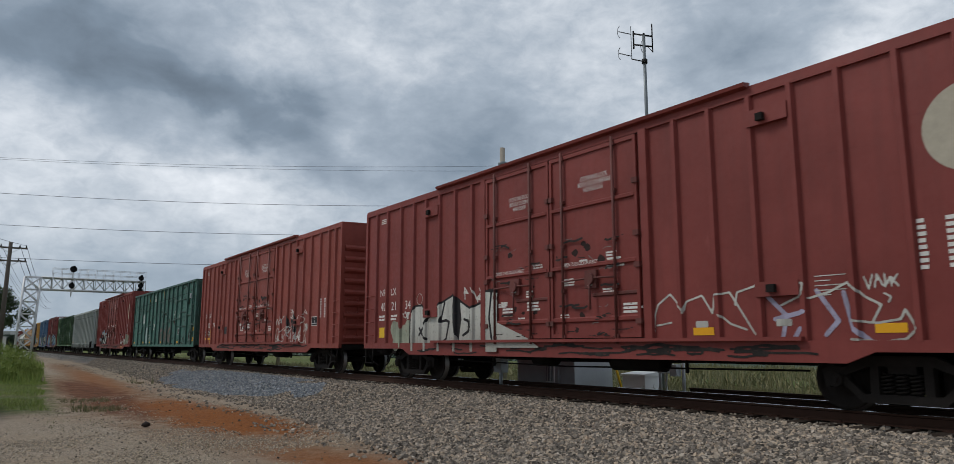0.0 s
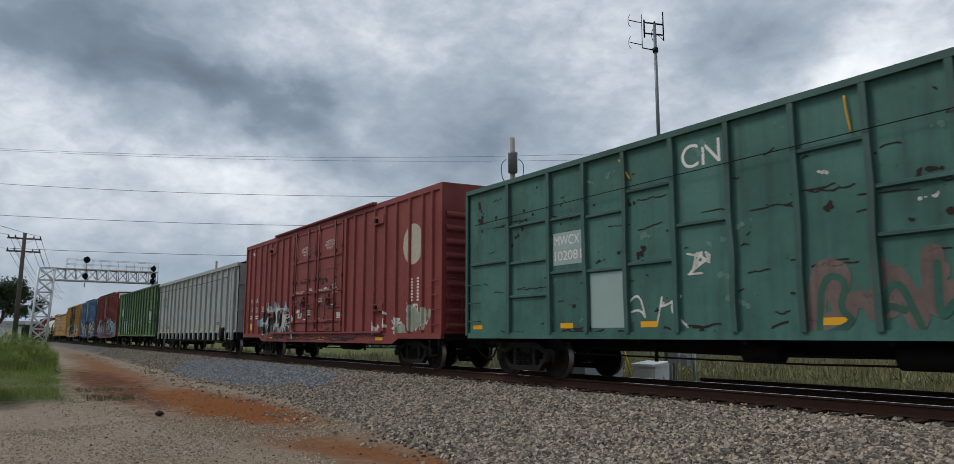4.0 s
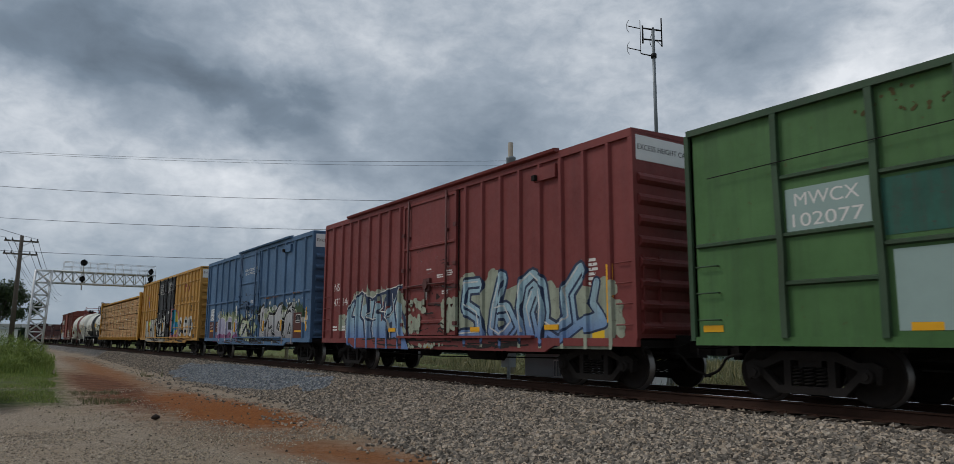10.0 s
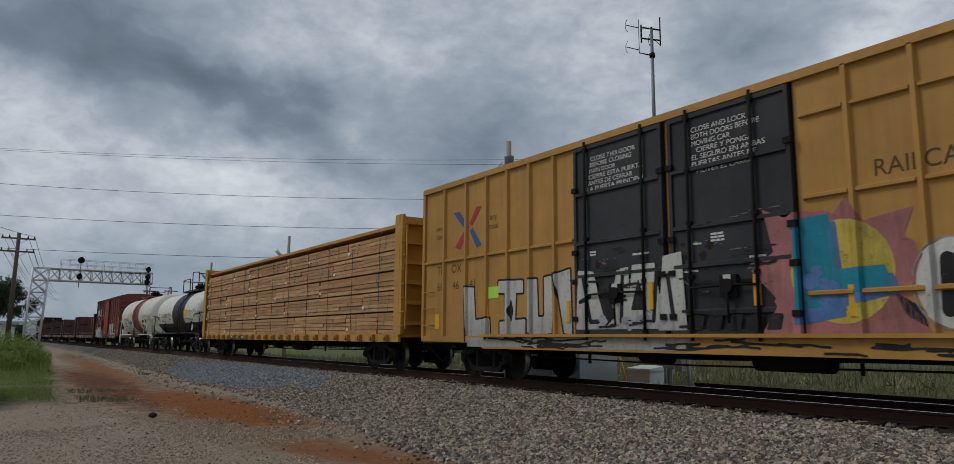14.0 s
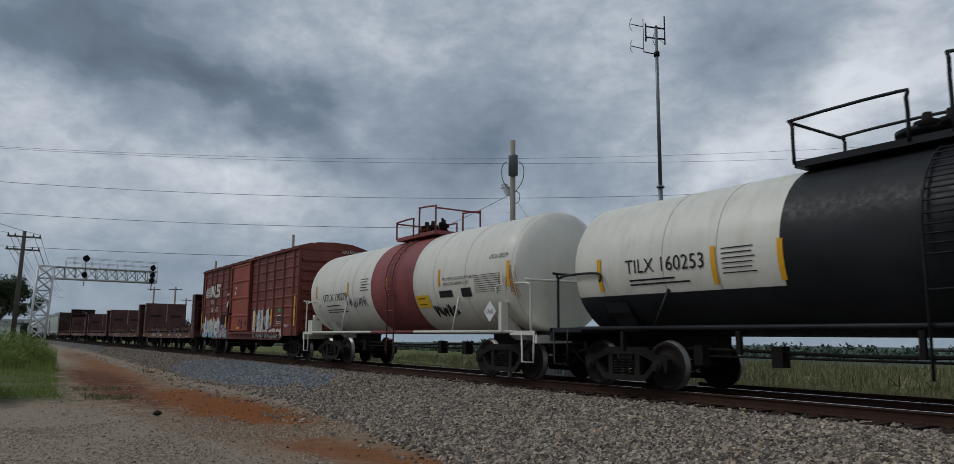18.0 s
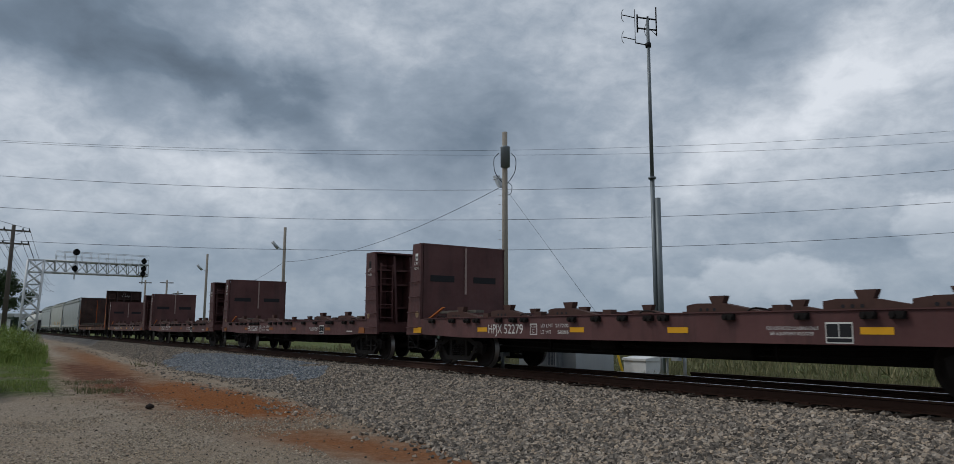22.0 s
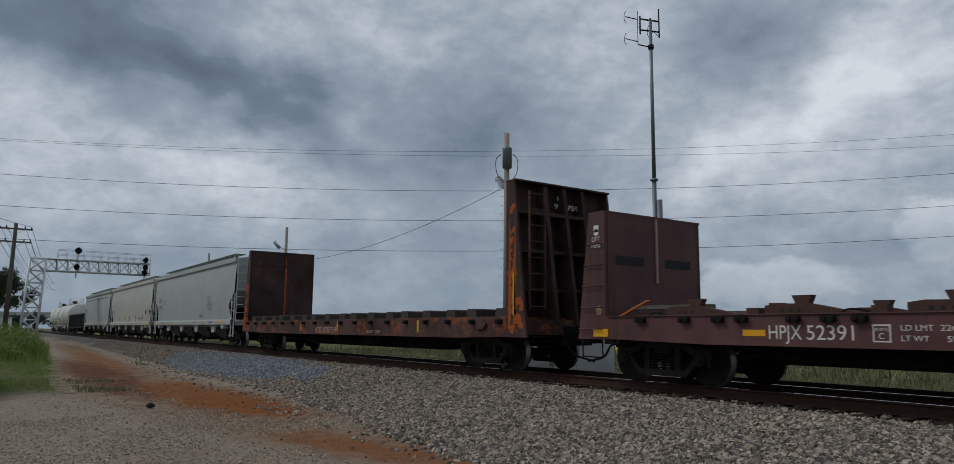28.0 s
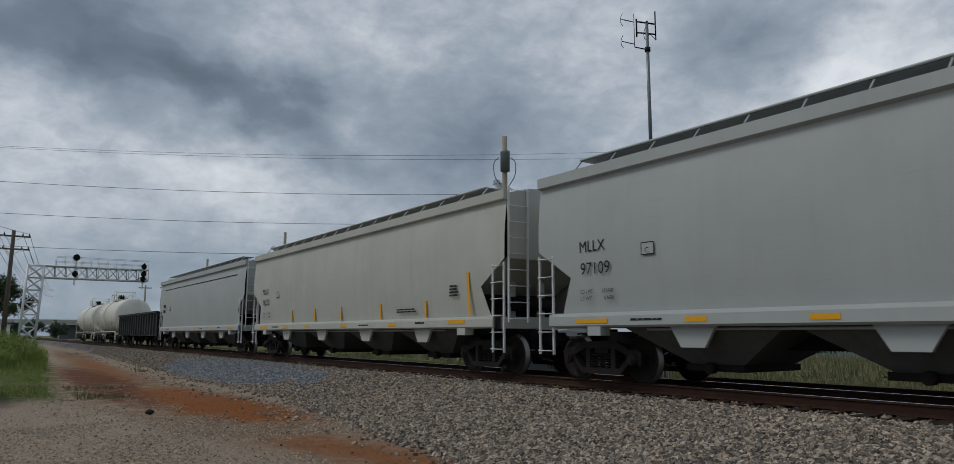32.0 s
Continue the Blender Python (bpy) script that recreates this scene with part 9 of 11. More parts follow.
spray(car_a, [(P_LAV, strokes(A3, 0.035)), (P_CREAM, strokes(A2, 0.017) + strokes(NAME, 0.014) + [[(3.61, 1.25), (3.61, 1.36), (3.86, 1.36), (3.86, 1.25)], [(5.12, 1.24), (5.12, 1.35), (5.38, 1.35), (5.38, 1.24)]])], RIBS60)
for k in range(5):
    part("stencil", Mesh().box(5.78, 6.02 + 0.23 * (k % 3 != 1), FACE - 0.002, FACE, 1.95 - 0.07 * k, 1.965 - 0.07 * k), P_WHITE, car_a)
# faded boxcar: thin tags
spray(car_b, [(P_WHITE, strokes(scribble(2.8, 6.2, 1.1, 2.2, 26, 17), 0.014)), (P_BLACK, strokes(scribble(4.0, 4.8, 1.5, 2.1, 5, 18), 0.05)), (P_WHITE, strokes(piece(2.7, 6.0, 1.0, 1.8, 6, 19), 0.016))], RIBS60)
# third boxcar: black letters rimmed in white on a pale cloud with sky-blue flames
R_FLAME = [[(-5.7, 1.9), (-5.42, 2.3), (-5.0, 1.9)], [(-5.35, 1.9), (-5.2, 2.22), (-4.9, 1.9)], [(-4.78, 1.95), (-4.61, 2.38), (-4.35, 2.0)], [(-4.5, 1.95), (-4.3, 2.33), (-4.0, 1.95)], [(-3.65, 1.95), (-3.4, 2.38), (-3.12, 2.0)], [(-3.4, 1.95), (-3.22, 2.33), (-2.95, 1.9)],
           [(-7.02, 1.56), (-6.55, 1.68), (-6.2, 1.75), (-6.3, 1.3), (-6.75, 1.35)], [(-2.9, 1.9), (-2.6, 1.82), (-2.15, 1.6), (-2.6, 1.36), (-3.0, 1.5)]]
R_BODY = [[(-6.45, 0.80), (-6.3, 1.75), (-5.72, 2.13), (-5.0, 1.95), (-4.9, 0.80)], [(-5.2, 0.80), (-5.2, 1.9), (-4.56, 2.1), (-3.55, 2.07), (-3.5, 0.80)], [(-3.7, 0.80), (-3.6, 2.05), (-3.17, 2.09), (-3.0, 1.8), (-2.55, 1.8), (-2.5, 0.80)], [(-2.7, 0.80), (-2.6, 1.5), (-2.2, 0.80)]]
R_SHADE = [[(-6.4, 0.80), (-6.3, 1.12), (-4.4, 1.32), (-2.6, 1.15), (-2.35, 0.80)]] + cloud(-6.0, -2.8, 1.1, 1.35, 5, 16, (0.1, 0.18))
R_DARK = [[(-6.22, 1.55), (-6.1, 1.93), (-5.73, 2.08), (-5.62, 1.75), (-5.9, 1.5)], [(-6.75, 0.9), (-6.5, 1.35), (-5.9, 1.32), (-5.72, 1.0), (-5.9, 0.84)], [(-5.3, 1.4), (-5.3, 1.74), (-4.88, 1.74), (-4.88, 1.4)], [(-5.25, 1.95), (-5.03, 1.75), (-5.3, 1.1), (-5.5, 1.1)], [(-4.98, 1.75), (-4.62, 2.02), (-4.55, 1.6), (-4.8, 0.95), (-5.0, 0.95)],
          [(-4.4, 1.9), (-4.1, 2.02), (-3.85, 1.95), (-4.0, 1.5), (-4.35, 1.42)], [(-3.78, 2.03), (-3.6, 2.03), (-3.78, 1.2), (-4.0, 0.95), (-4.08, 1.2)], [(-3.25, 2.0), (-3.1, 1.95), (-3.3, 1.2), (-3.45, 0.86), (-3.6, 0.86)], [(-3.1, 1.75), (-2.72, 1.77), (-2.75, 1.6), (-3.05, 1.45)], [(-3.1, 1.4), (-2.9, 1.45), (-2.42, 0.95), (-2.75, 0.86)]]
R_RIM = [[(-5.72, 2.1), (-5.35, 1.4), (-5.6, 1.0), (-6.2, 0.98), (-6.35, 1.1)], [(-5.2, 1.92), (-5.0, 1.72), (-4.72, 2.04), (-4.56, 2.08)], [(-4.5, 1.95), (-4.1, 2.06), (-3.65, 2.05), (-3.85, 1.1)], [(-3.5, 2.05), (-3.75, 1.3), (-3.55, 0.98), (-3.3, 1.05), (-3.5, 1.35)], [(-3.15, 2.05), (-3.22, 1.6), (-2.65, 1.8)], [(-3.25, 1.45), (-2.95, 1.3), (-2.6, 0.95), (-2.48, 1.08)], [(-4.55, 1.4), (-4.75, 0.9)], [(-4.25, 1.4), (-4.15, 0.85)]]
spray(car_r, [(P_SKY, R_FLAME), (P_CREAM, R_BODY + cloud(-2.75, -2.35, 1.5, 1.75, 9, 5, (0.08, 0.14))), (P_SLATE, R_SHADE), (P_BLACK, R_DARK), (P_WHITE, strokes(R_RIM, 0.032))], RIBS60, doors=((-2.44, -0.1, DY),), zmin=0.72)
spray(car_r, [(P_WHITE, strokes(scribble(4.5, 8.2, 1.0, 1.9, 14, 29), 0.03)), (P_MINT, cloud(6.5, 8.4, 1.0, 1.7, 31, 12, (0.12, 0.25)))], RIBS60)
# rust blooms on the bulkhead plates and the sill of the worst flatcar
hu = (-316.66 + 337.59) / 2
for xa, xb, za, zb, n, sd in ((hu - 0.68, hu - 0.15, 0.9, 1.7, 60, 91), (hu - 0.68, hu - 0.35, 1.7, 2.6, 26, 92), (hu - 0.6, hu - 0.45, 2.6, 3.9, 14, 93), (-hu + 0.1, -hu + 0.6, 0.9, 1.9, 44, 94), (-hu + 0.4, -hu + 0.62, 1.9, 3.6, 20, 95)):
    spray(car_u, [(STREAK, cloud(xa, xb, za, zb, sd, n, (0.02, 0.07)))], (), face=-W - 0.0012, zmin=0.82)
# teal gondola
L4 = piece(0.1, 3.2, 1.05, 2.1, 4, 31, slant=0)
spray(car_g, [(paint("spray_pink_faded", (0.17, 0.125, 0.11)), strokes(L4, 0.15) + cloud(0.1, 3.2, 1.2, 1.9, 36, 14, (0.05, 0.14))), (P_TEAL_FADED, strokes(shifted(L4, 0.05, -0.12), 0.05))])
spray(car_g, [(P_WHITE, strokes(piece(-4.7, -2.1, 1.1, 1.9, 3, 33), 0.022)), (P_WHITE, strokes(scribble(-2.2, -1.6, 1.9, 2.4, 3, 35), 0.02))])
SCUFF = plain("scuffed_steel", (0.028, 0.020, 0.016), 0.8, 0.4, 6.0)
g = random.Random(77)
TEAL_PALE = paint("flaked_teal", (0.13, 0.24, 0.20))
for mt, n, s0, s1 in ((TEAL_PALE, 26, 0.05, 0.16), (SCUFF, 46, 0.03, 0.11), (P_WHITE, 8, 0.03, 0.09)):
    sc = []
    for i in range(n):
        x, z, s = g.uniform(-6, 9), g.uniform(1.2, 4.4), g.uniform(s0, s1)
        k, lean = g.uniform(0.8, 2.4), g.uniform(-0.6, 0.6)
        for q in range(7):
            u = g.gauss(0, 0.55) * s * k
            sc += cloud(x + u, x + u + 0.01, z + lean * u + g.gauss(0, 0.4) * s, z + lean * u + 0.01, i * 9 + q, 1, (s * 0.12, s * 0.42))
    spray(car_g, [(mt, sc)])
RUSTPATCH = plain("rust_patch", (0.078, 0.066, 0.026), 0.85, 0.3, 5.0)
rag = []
for cx, cz, n in ((4.3, 4.25, 9), (6.2, 4.1, 12), (3.2, 3.3, 4), (1.0, 4.3, 5), (-2.0, 4.3, 5), (-5.0, 4.2, 4), (7.7, 3.2, 4)):
    for k in range(n):
        x, z = cx + g.gauss(0, 0.45), min(4.4, cz + g.gauss(0, 0.16))
        for q in range(9):
            xx, zz = x + g.gauss(0, 0.16), min(4.44, z + g.gauss(0, 0.05))
            rag += cloud(xx, xx + 0.01, zz, zz + 0.01, k + q * 7 + int(cx * 10), 1, (0.015, 0.035))
spray(car_g2, [(RUSTPATCH, rag)])
spray(car_g2, [(P_TEAL_FADED, [[(-4.7, 3.35), (-2.4, 3.4), (-2.3, 4.4), (-4.6, 4.4)], [(-5.9, 2.4), (-4.8, 2.4), (-4.8, 3.2), (-5.9, 3.2)]])])
# maroon boxcar
RIBS50 = (-6.85, -6.09, -5.4, -4.77, -3.95, -3.25, -2.56, -1.85, 1.72, 2.48, 3.25, 4.0, 4.75, 5.47, 6.2, 6.92)
B_MINT = cloud(-6.2, -5.6, 1.3, 1.75, 42, 40, (0.03, 0.10)) + cloud(-5.0, -1.6, 2.1, 2.4, 44, 60, (0.08, 0.16)) + [[(x, 2.2), (x + 0.14, 2.5 + 0.12 * (i % 3)), (x + 0.34, 2.2)] for i, x in enumerate((-5.2, -4.6, -4.1, -3.6, -3.2, -2.8, -2.3))]
B_MINT += cloud(-1.6, -0.2, 1.75, 2.05, 45, 50, (0.03, 0.10)) + cloud(-1.5, -0.5, 1.15, 1.6, 50, 70, (0.03, 0.11)) + cloud(0.7, 1.4, 1.2, 2.0, 46, 70, (0.03, 0.11)) + cloud(-2.2, 0.8, 0.74, 0.84, 51, 50, (0.02, 0.06))
B_BODY = [[(-5.68, 0.84), (-5.68, 1.6), (-5.25, 2.15), (-4.5, 2.46), (-4.45, 0.68), (-4.85, 0.66)], [(-4.5, 0.68), (-4.5, 2.4), (-3.7, 2.2), (-3.1, 2.35), (-3.0, 0.68)], [(-3.05, 0.68), (-3.1, 2.35), (-2.5, 2.42), (-2.1, 2.2), (-1.7, 2.5), (-1.75, 0.68)], [(-1.8, 0.68), (-1.75, 1.6), (-1.1, 0.68)]]
B_LINES = [[(-4.8, 2.39), (-5.2, 1.72), (-4.95, 1.7), (-4.93, 0.7)], [(-4.35, 2.42), (-4.55, 1.7), (-4.3, 1.55), (-4.15, 0.85)], [(-3.92, 2.2), (-3.86, 1.8), (-4.15, 1.65), (-3.7, 1.55), (-3.4, 1.6)], [(-3.45, 2.28), (-3.75, 1.3), (-3.55, 0.75)], [(-3.1, 2.3), (-3.0, 1.9), (-3.25, 1.8), (-2.75, 1.75)], [(-2.78, 2.2), (-2.92, 1.6), (-2.6, 1.5), (-2.48, 0.8)], [(-2.4, 2.3), (-2.3, 1.8), (-2.6, 1.6)], [(-1.88, 2.45), (-2.2, 1.9), (-2.0, 1.3), (-1.75, 0.75)]]
B_WEDGE = [[(-5.05, 2.2), (-4.7, 2.42), (-4.85, 1.8)], [(-4.2, 2.32), (-3.95, 2.25), (-4.05, 1.75)], [(-2.75, 2.36), (-1.95, 2.42), (-2.3, 2.0), (-2.6, 1.95)], [(-3.4, 2.3), (-3.2, 2.32), (-3.35, 1.7)], [(-2.5, 1.45), (-2.3, 1.5), (-2.35, 0.8)], [(-1.6, 1.9), (-1.3, 1.6), (-1.0, 1.0), (-1.35, 1.3)]]
B_RIM = [[(-5.68, 0.9), (-5.68, 1.6), (-5.25, 2.15), (-4.5, 2.46), (-3.7, 2.2), (-3.1, 2.35), (-2.5, 2.42), (-1.7, 2.5)]]
spray(car_r3, [(P_MINT, B_MINT), (P_BLUEFADE, B_BODY), (P_NAVY, B_WEDGE + strokes(B_LINES, 0.05) + strokes(B_RIM, 0.045)), (P_WHITE, strokes(shifted(B_LINES, 0.08, 0.03), 0.018) + strokes(shifted(B_RIM, 0.02, 0.06), 0.018))], RIBS50, doors=((-1.53, 1.35, DY),), zmin=0.66)
B2_BACK = [[(1.3, 0.78), (1.3, 2.2), (2.6, 2.4), (3.35, 2.5), (3.4, 0.78)], [(3.3, 0.78), (3.3, 2.4), (4.0, 2.25), (4.7, 2.4), (5.0, 2.1), (5.0, 0.78)], [(4.9, 0.78), (4.9, 2.05), (6.0, 2.1), (6.9, 1.9), (7.1, 1.6), (6.95, 0.78)]] + cloud(1.5, 3.4, 2.3, 2.5, 43, 18, (0.1, 0.2)) + cloud(4.9, 7.0, 1.85, 2.1, 48, 16, (0.1, 0.2)) + cloud(6.9, 7.2, 0.9, 1.7, 49, 10, (0.1, 0.2))
B2 = [[(2.35, 2.3), (1.78, 2.3), (1.68, 1.8), (2.28, 1.55), (2.4, 1.05), (1.5, 1.02)], [(3.3, 2.4), (3.0, 1.7), (2.88, 1.15), (3.3, 0.98), (3.72, 1.3), (3.45, 1.66), (3.05, 1.62)], [(4.15, 1.05), (4.0, 1.7), (4.15, 2.2), (4.45, 2.36), (4.75, 2.15), (4.85, 1.6), (4.75, 1.05)], [(4.45, 1.15), (4.3, 1.6), (4.5, 1.95)], [(6.05, 2.38), (5.62, 1.95), (5.72, 1.35), (5.25, 1.12), (4.95, 1.25)]]
B2_ARROW = [[(6.5, 2.12), (6.38, 1.7), (6.6, 1.45), (6.0, 1.3), (5.4, 0.98), (5.0, 0.9)], [(6.6, 1.45), (6.7, 1.3), (6.2, 1.2)]]
spray(car_r3, [(P_MINT, B2_BACK), (P_NAVY, strokes(B2, 0.24) + strokes(B2_ARROW, 0.13)), (P_BLUEFADE, strokes(B2, 0.175) + strokes(B2_ARROW, 0.085)), (P_NAVY, strokes(shifted(B2, 0.05, -0.05), 0.03)), (P_WHITE, strokes(shifted(B2, -0.09, 0.10), 0.018))], RIBS50, zmin=0.72)
# blue boxcar
RIBSB = (-7.0, -5.69, -4.62, -3.44, -2.32, -1.45, 1.75, 2.66, 3.74, 4.92, 6.02, 7.13)
g = random.Random(9)
spikes = [[(x, 1.85), (x + 0.10, 2.28 + g.uniform(0, 0.3)), (x + 0.26, 1.85)] for x in [-4.85 + 0.19 * i for i in range(16)]]
BUBBLES = [[(-5.2, 0.9), (-5.15, 1.78), (-4.85, 1.98), (-4.3, 2.03), (-3.85, 1.95), (-3.62, 1.6), (-3.65, 0.9)], [(-3.45, 0.9), (-3.42, 1.8), (-3.1, 2.05), (-2.55, 1.99), (-2.3, 1.7), (-2.35, 0.9)], [(-2.3, 0.9), (-2.2, 1.72), (-1.95, 1.9), (-1.5, 1.88), (-1.3, 1.62), (-1.3, 0.9)]]
TIDE = [[(-5.65, 0.80), (-5.55, 1.06), (-4.6, 1.22), (-3.6, 1.1), (-3.4, 0.80)], [(-3.6, 0.80), (-3.5, 1.12), (-2.9, 1.32), (-2.3, 1.1), (-2.2, 0.80)], [(-2.4, 0.80), (-2.3, 1.1), (-1.7, 1.28), (-1.15, 1.1), (-1.05, 0.80)]]
spray(car_bl, [(P_LEAF, [[(x + 0.05, z + 0.02) for x, z in p] for p in spikes] + cloud(-2.0, -1.5, 1.6, 2.1, 52, 8, (0.1, 0.2))), (P_GREEN, [[(x, z - 0.08) for x, z in p] for p in spikes] + cloud(-5.6, -1.6, 1.6, 1.85, 54, 26, (0.14, 0.2))), (P_LAV, BUBBLES), (P_PURPLE, TIDE + cloud(-5.5, -1.2, 0.85, 1.08, 55, 30, (0.08, 0.16))), (P_WHITE, strokes(rimmed(BUBBLES), 0.026) + cloud(-5.3, -4.4, 2.1, 2.45, 58, 9, (0.04, 0.1)) + cloud(-2.0, -1.5, 2.15, 2.5, 59, 6, (0.04, 0.1))), (P_BLACK, [[(-3.18, 1.42), (-3.18, 1.80), (-2.5, 1.78), (-2.5, 1.40)]] + strokes([[(-2.9, 1.05), (-2.7, 1.15), (-2.75, 0.95)], [(-4.9, 1.7), (-4.8, 1.0)], [(-1.75, 1.7), (-1.8, 1.1)]], 0.03))], RIBSB, zmin=0.76)
TIPS = [[(x, 2.05), (x + 0.07, 2.42 + g.uniform(0, 0.2)), (x + 0.19, 2.05)] for x in [1.75 + 0.155 * i for i in range(35)]]
dots = [p for x, z, r in ((2.3, 2.5, 0.06), (3.1, 2.5, 0.09), (5.15, 2.5, 0.07), (5.3, 2.38, 0.05), (5.5, 2.55, 0.05), (6.1, 2.5, 0.06), (6.3, 2.4, 0.04), (6.55, 2.45, 0.08), (6.9, 2.55, 0.04), (7.3, 2.0, 0.05), (7.5, 1.95, 0.04)) for p in cloud(x, x + 0.01, z, z + 0.01, int(x * 10), 1, (r, r))]
SILVER = [[(1.83, 0.76), (1.85, 2.05), (2.0, 2.33), (2.3, 2.43), (2.5, 1.9), (2.55, 0.76)], [(2.45, 0.76), (2.55, 1.7), (3.05, 2.03), (3.6, 1.98), (3.7, 0.76)], [(3.5, 0.76), (3.6, 1.95), (4.3, 2.37), (4.68, 2.42), (4.9, 1.83), (4.6, 0.76)], [(4.5, 0.76), (4.98, 1.72), (5.45, 2.28), (5.86, 2.37), (6.22, 2.1), (6.1, 0.76)]]
SEAMS = [[(1.72, 2.08), (1.97, 2.36), (2.29, 2.45), (2.43, 1.97), (2.65, 1.5), (2.25, 1.29), (2.1, 1.7), (2.2, 2.1)], [(1.8, 2.0), (1.9, 1.5), (2.5, 1.0)], [(2.5, 1.2), (2.95, 1.95), (3.09, 1.6), (3.0, 1.1)], [(3.04, 2.05), (3.79, 2.0), (4.31, 2.38), (4.68, 2.44), (4.65, 2.04), (4.87, 1.83)], [(4.28, 1.66), (4.14, 1.42), (4.35, 1.32), (4.45, 1.55), (4.28, 1.66)], [(3.6, 1.6), (3.8, 1.2), (4.1, 0.9)], [(3.2, 1.4), (3.5, 1.5), (3.5, 1.0)], [(4.87, 1.83), (4.98, 1.72), (5.45, 2.28), (5.86, 2.38), (6.25, 1.98)], [(5.0, 1.7), (4.92, 1.2), (5.3, 0.86)], [(5.48, 1.2), (5.65, 1.58), (5.85, 1.2), (5.48, 1.2)], [(5.3, 2.0), (5.6, 2.1), (5.9, 1.9)], [(1.9, 0.92), (4.4, 0.92)]]
DOOR_MIX = cloud(-1.1, 1.6, 0.95, 2.0, 63, 70, (0.04, 0.15))
spray(car_bl, [(P_LEAF, TIPS + cloud(1.8, 7.1, 1.75, 2.15, 64, 90, (0.1, 0.2)) + cloud(-1.2, -0.6, 1.3, 2.3, 65, 10, (0.1, 0.2)) + cloud(1.0, 1.6, 1.3, 2.2, 66, 10, (0.1, 0.2))), (P_GREEN, cloud(1.8, 6.6, 1.6, 2.05, 62, 40, (0.1, 0.22)) + DOOR_MIX), (P_CREAM, dots + cloud(2.0, 6.1, 1.75, 2.35, 69, 70, (0.03, 0.12)) + cloud(-0.6, 0.2, 1.0, 1.7, 67, 30, (0.04, 0.12)) + cloud(7.15, 7.6, 1.4, 1.8, 68, 6, (0.06, 0.13))), (P_SILVER, SILVER), (P_BLACK, strokes(SEAMS, 0.052) + strokes([[(-0.9, 1.5), (-0.4, 1.9), (0.1, 1.85)], [(-0.3, 1.2), (0.2, 1.6), (0.5, 1.1), (0.9, 1.2)], [(-1.0, 1.1), (-0.5, 1.0)], [(0.6, 1.6), (1.1, 1.1)]], 0.06)), (P_WHITE, strokes(shifted(SEAMS, 0.06, -0.07), 0.014))], RIBSB, doors=((-1.28, 1.67, DY),), zmin=0.76)
RUST_WASH = paint("rust_wash", (0.17, 0.075, 0.035))
spray(car_bl, [(RUST_WASH, cloud(2.5, 3.3, 2.69, 2.72, 71, 18, (0.02, 0.05)) + cloud(3.6, 4.3, 2.70, 2.74, 72, 14, (0.02, 0.05)) + cloud(5.9, 6.9, 2.76, 2.80, 73, 16, (0.015, 0.04)))], (), face=-PANEL - 0.0615)
# yellow boxcar
Y_BLOCK = [[(-6.86, 2.25), (-6.5, 2.22), (-6.42, 1.4), (-6.5, 0.9), (-6.78, 0.9)], [(-6.78, 0.9), (-6.6, 1.4), (-5.82, 1.45), (-5.78, 1.0)], [(-5.45, 2.32), (-4.5, 2.28), (-4.5, 2.0), (-5.45, 2.04)], [(-5.2, 2.1), (-4.75, 2.1), (-4.8, 1.3), (-5.15, 1.3)], [(-5.4, 1.35), (-4.42, 1.4), (-4.42, 1.05), (-5.4, 1.02)],
           [(-4.3, 2.28), (-4.0, 2.28), (-3.95, 1.1), (-4.3, 1.1)], [(-4.2, 1.42), (-3.55, 1.45), (-3.5, 1.08), (-4.2, 1.05)], [(-3.75, 2.3), (-3.5, 2.32), (-3.45, 1.2), (-3.75, 1.2)], [(-3.38, 2.34), (-2.9, 2.42), (-2.85, 1.05), (-3.1, 1.08)]]
spray(car_y, [(P_BLACK, strokes(rimmed(Y_BLOCK), 0.045)), (P_CREAM, Y_BLOCK), (P_BLACK, [[(-4.95, 1.9), (-4.85, 1.6), (-4.95, 1.3), (-5.05, 1.6)]])], YP, 0.034, -PANEL - 0.0715, zmin=0.75)
Y_DOOR = [[(-2.62, 1.15), (-2.55, 2.35), (-2.1, 2.3), (-1.75, 1.15)], [(-1.75, 1.15), (-1.45, 2.3), (-1.15, 2.32), (-1.1, 1.15)], [(-1.2, 1.15), (-1.05, 2.35), (-0.5, 2.35), (-0.3, 1.15)], [(-0.45, 1.12), (-0.3, 2.45), (0.12, 2.5), (0.2, 1.12)]]
spray(car_y, [(P_CREAM, Y_DOOR), (P_BLACK, [[(-2.0, 1.9), (-1.75, 1.95), (-1.5, 1.4), (-1.75, 1.2)], [(-1.1, 1.5), (-0.9, 2.1), (-0.7, 1.5)]] + strokes([[(-2.4, 2.2), (-2.2, 1.3), (-1.9, 1.3)], [(-1.3, 2.2), (-1.35, 1.3)], [(-0.45, 2.2), (-0.55, 1.3)], [(-2.5, 1.7), (-2.2, 1.8)], [(-0.2, 2.1), (-0.1, 1.4)]], 0.045)), (P_GREY, cloud(-2.3, 0.0, 1.2, 1.35, 74, 14, (0.05, 0.12)))], (), face=DY, zmin=1.08)
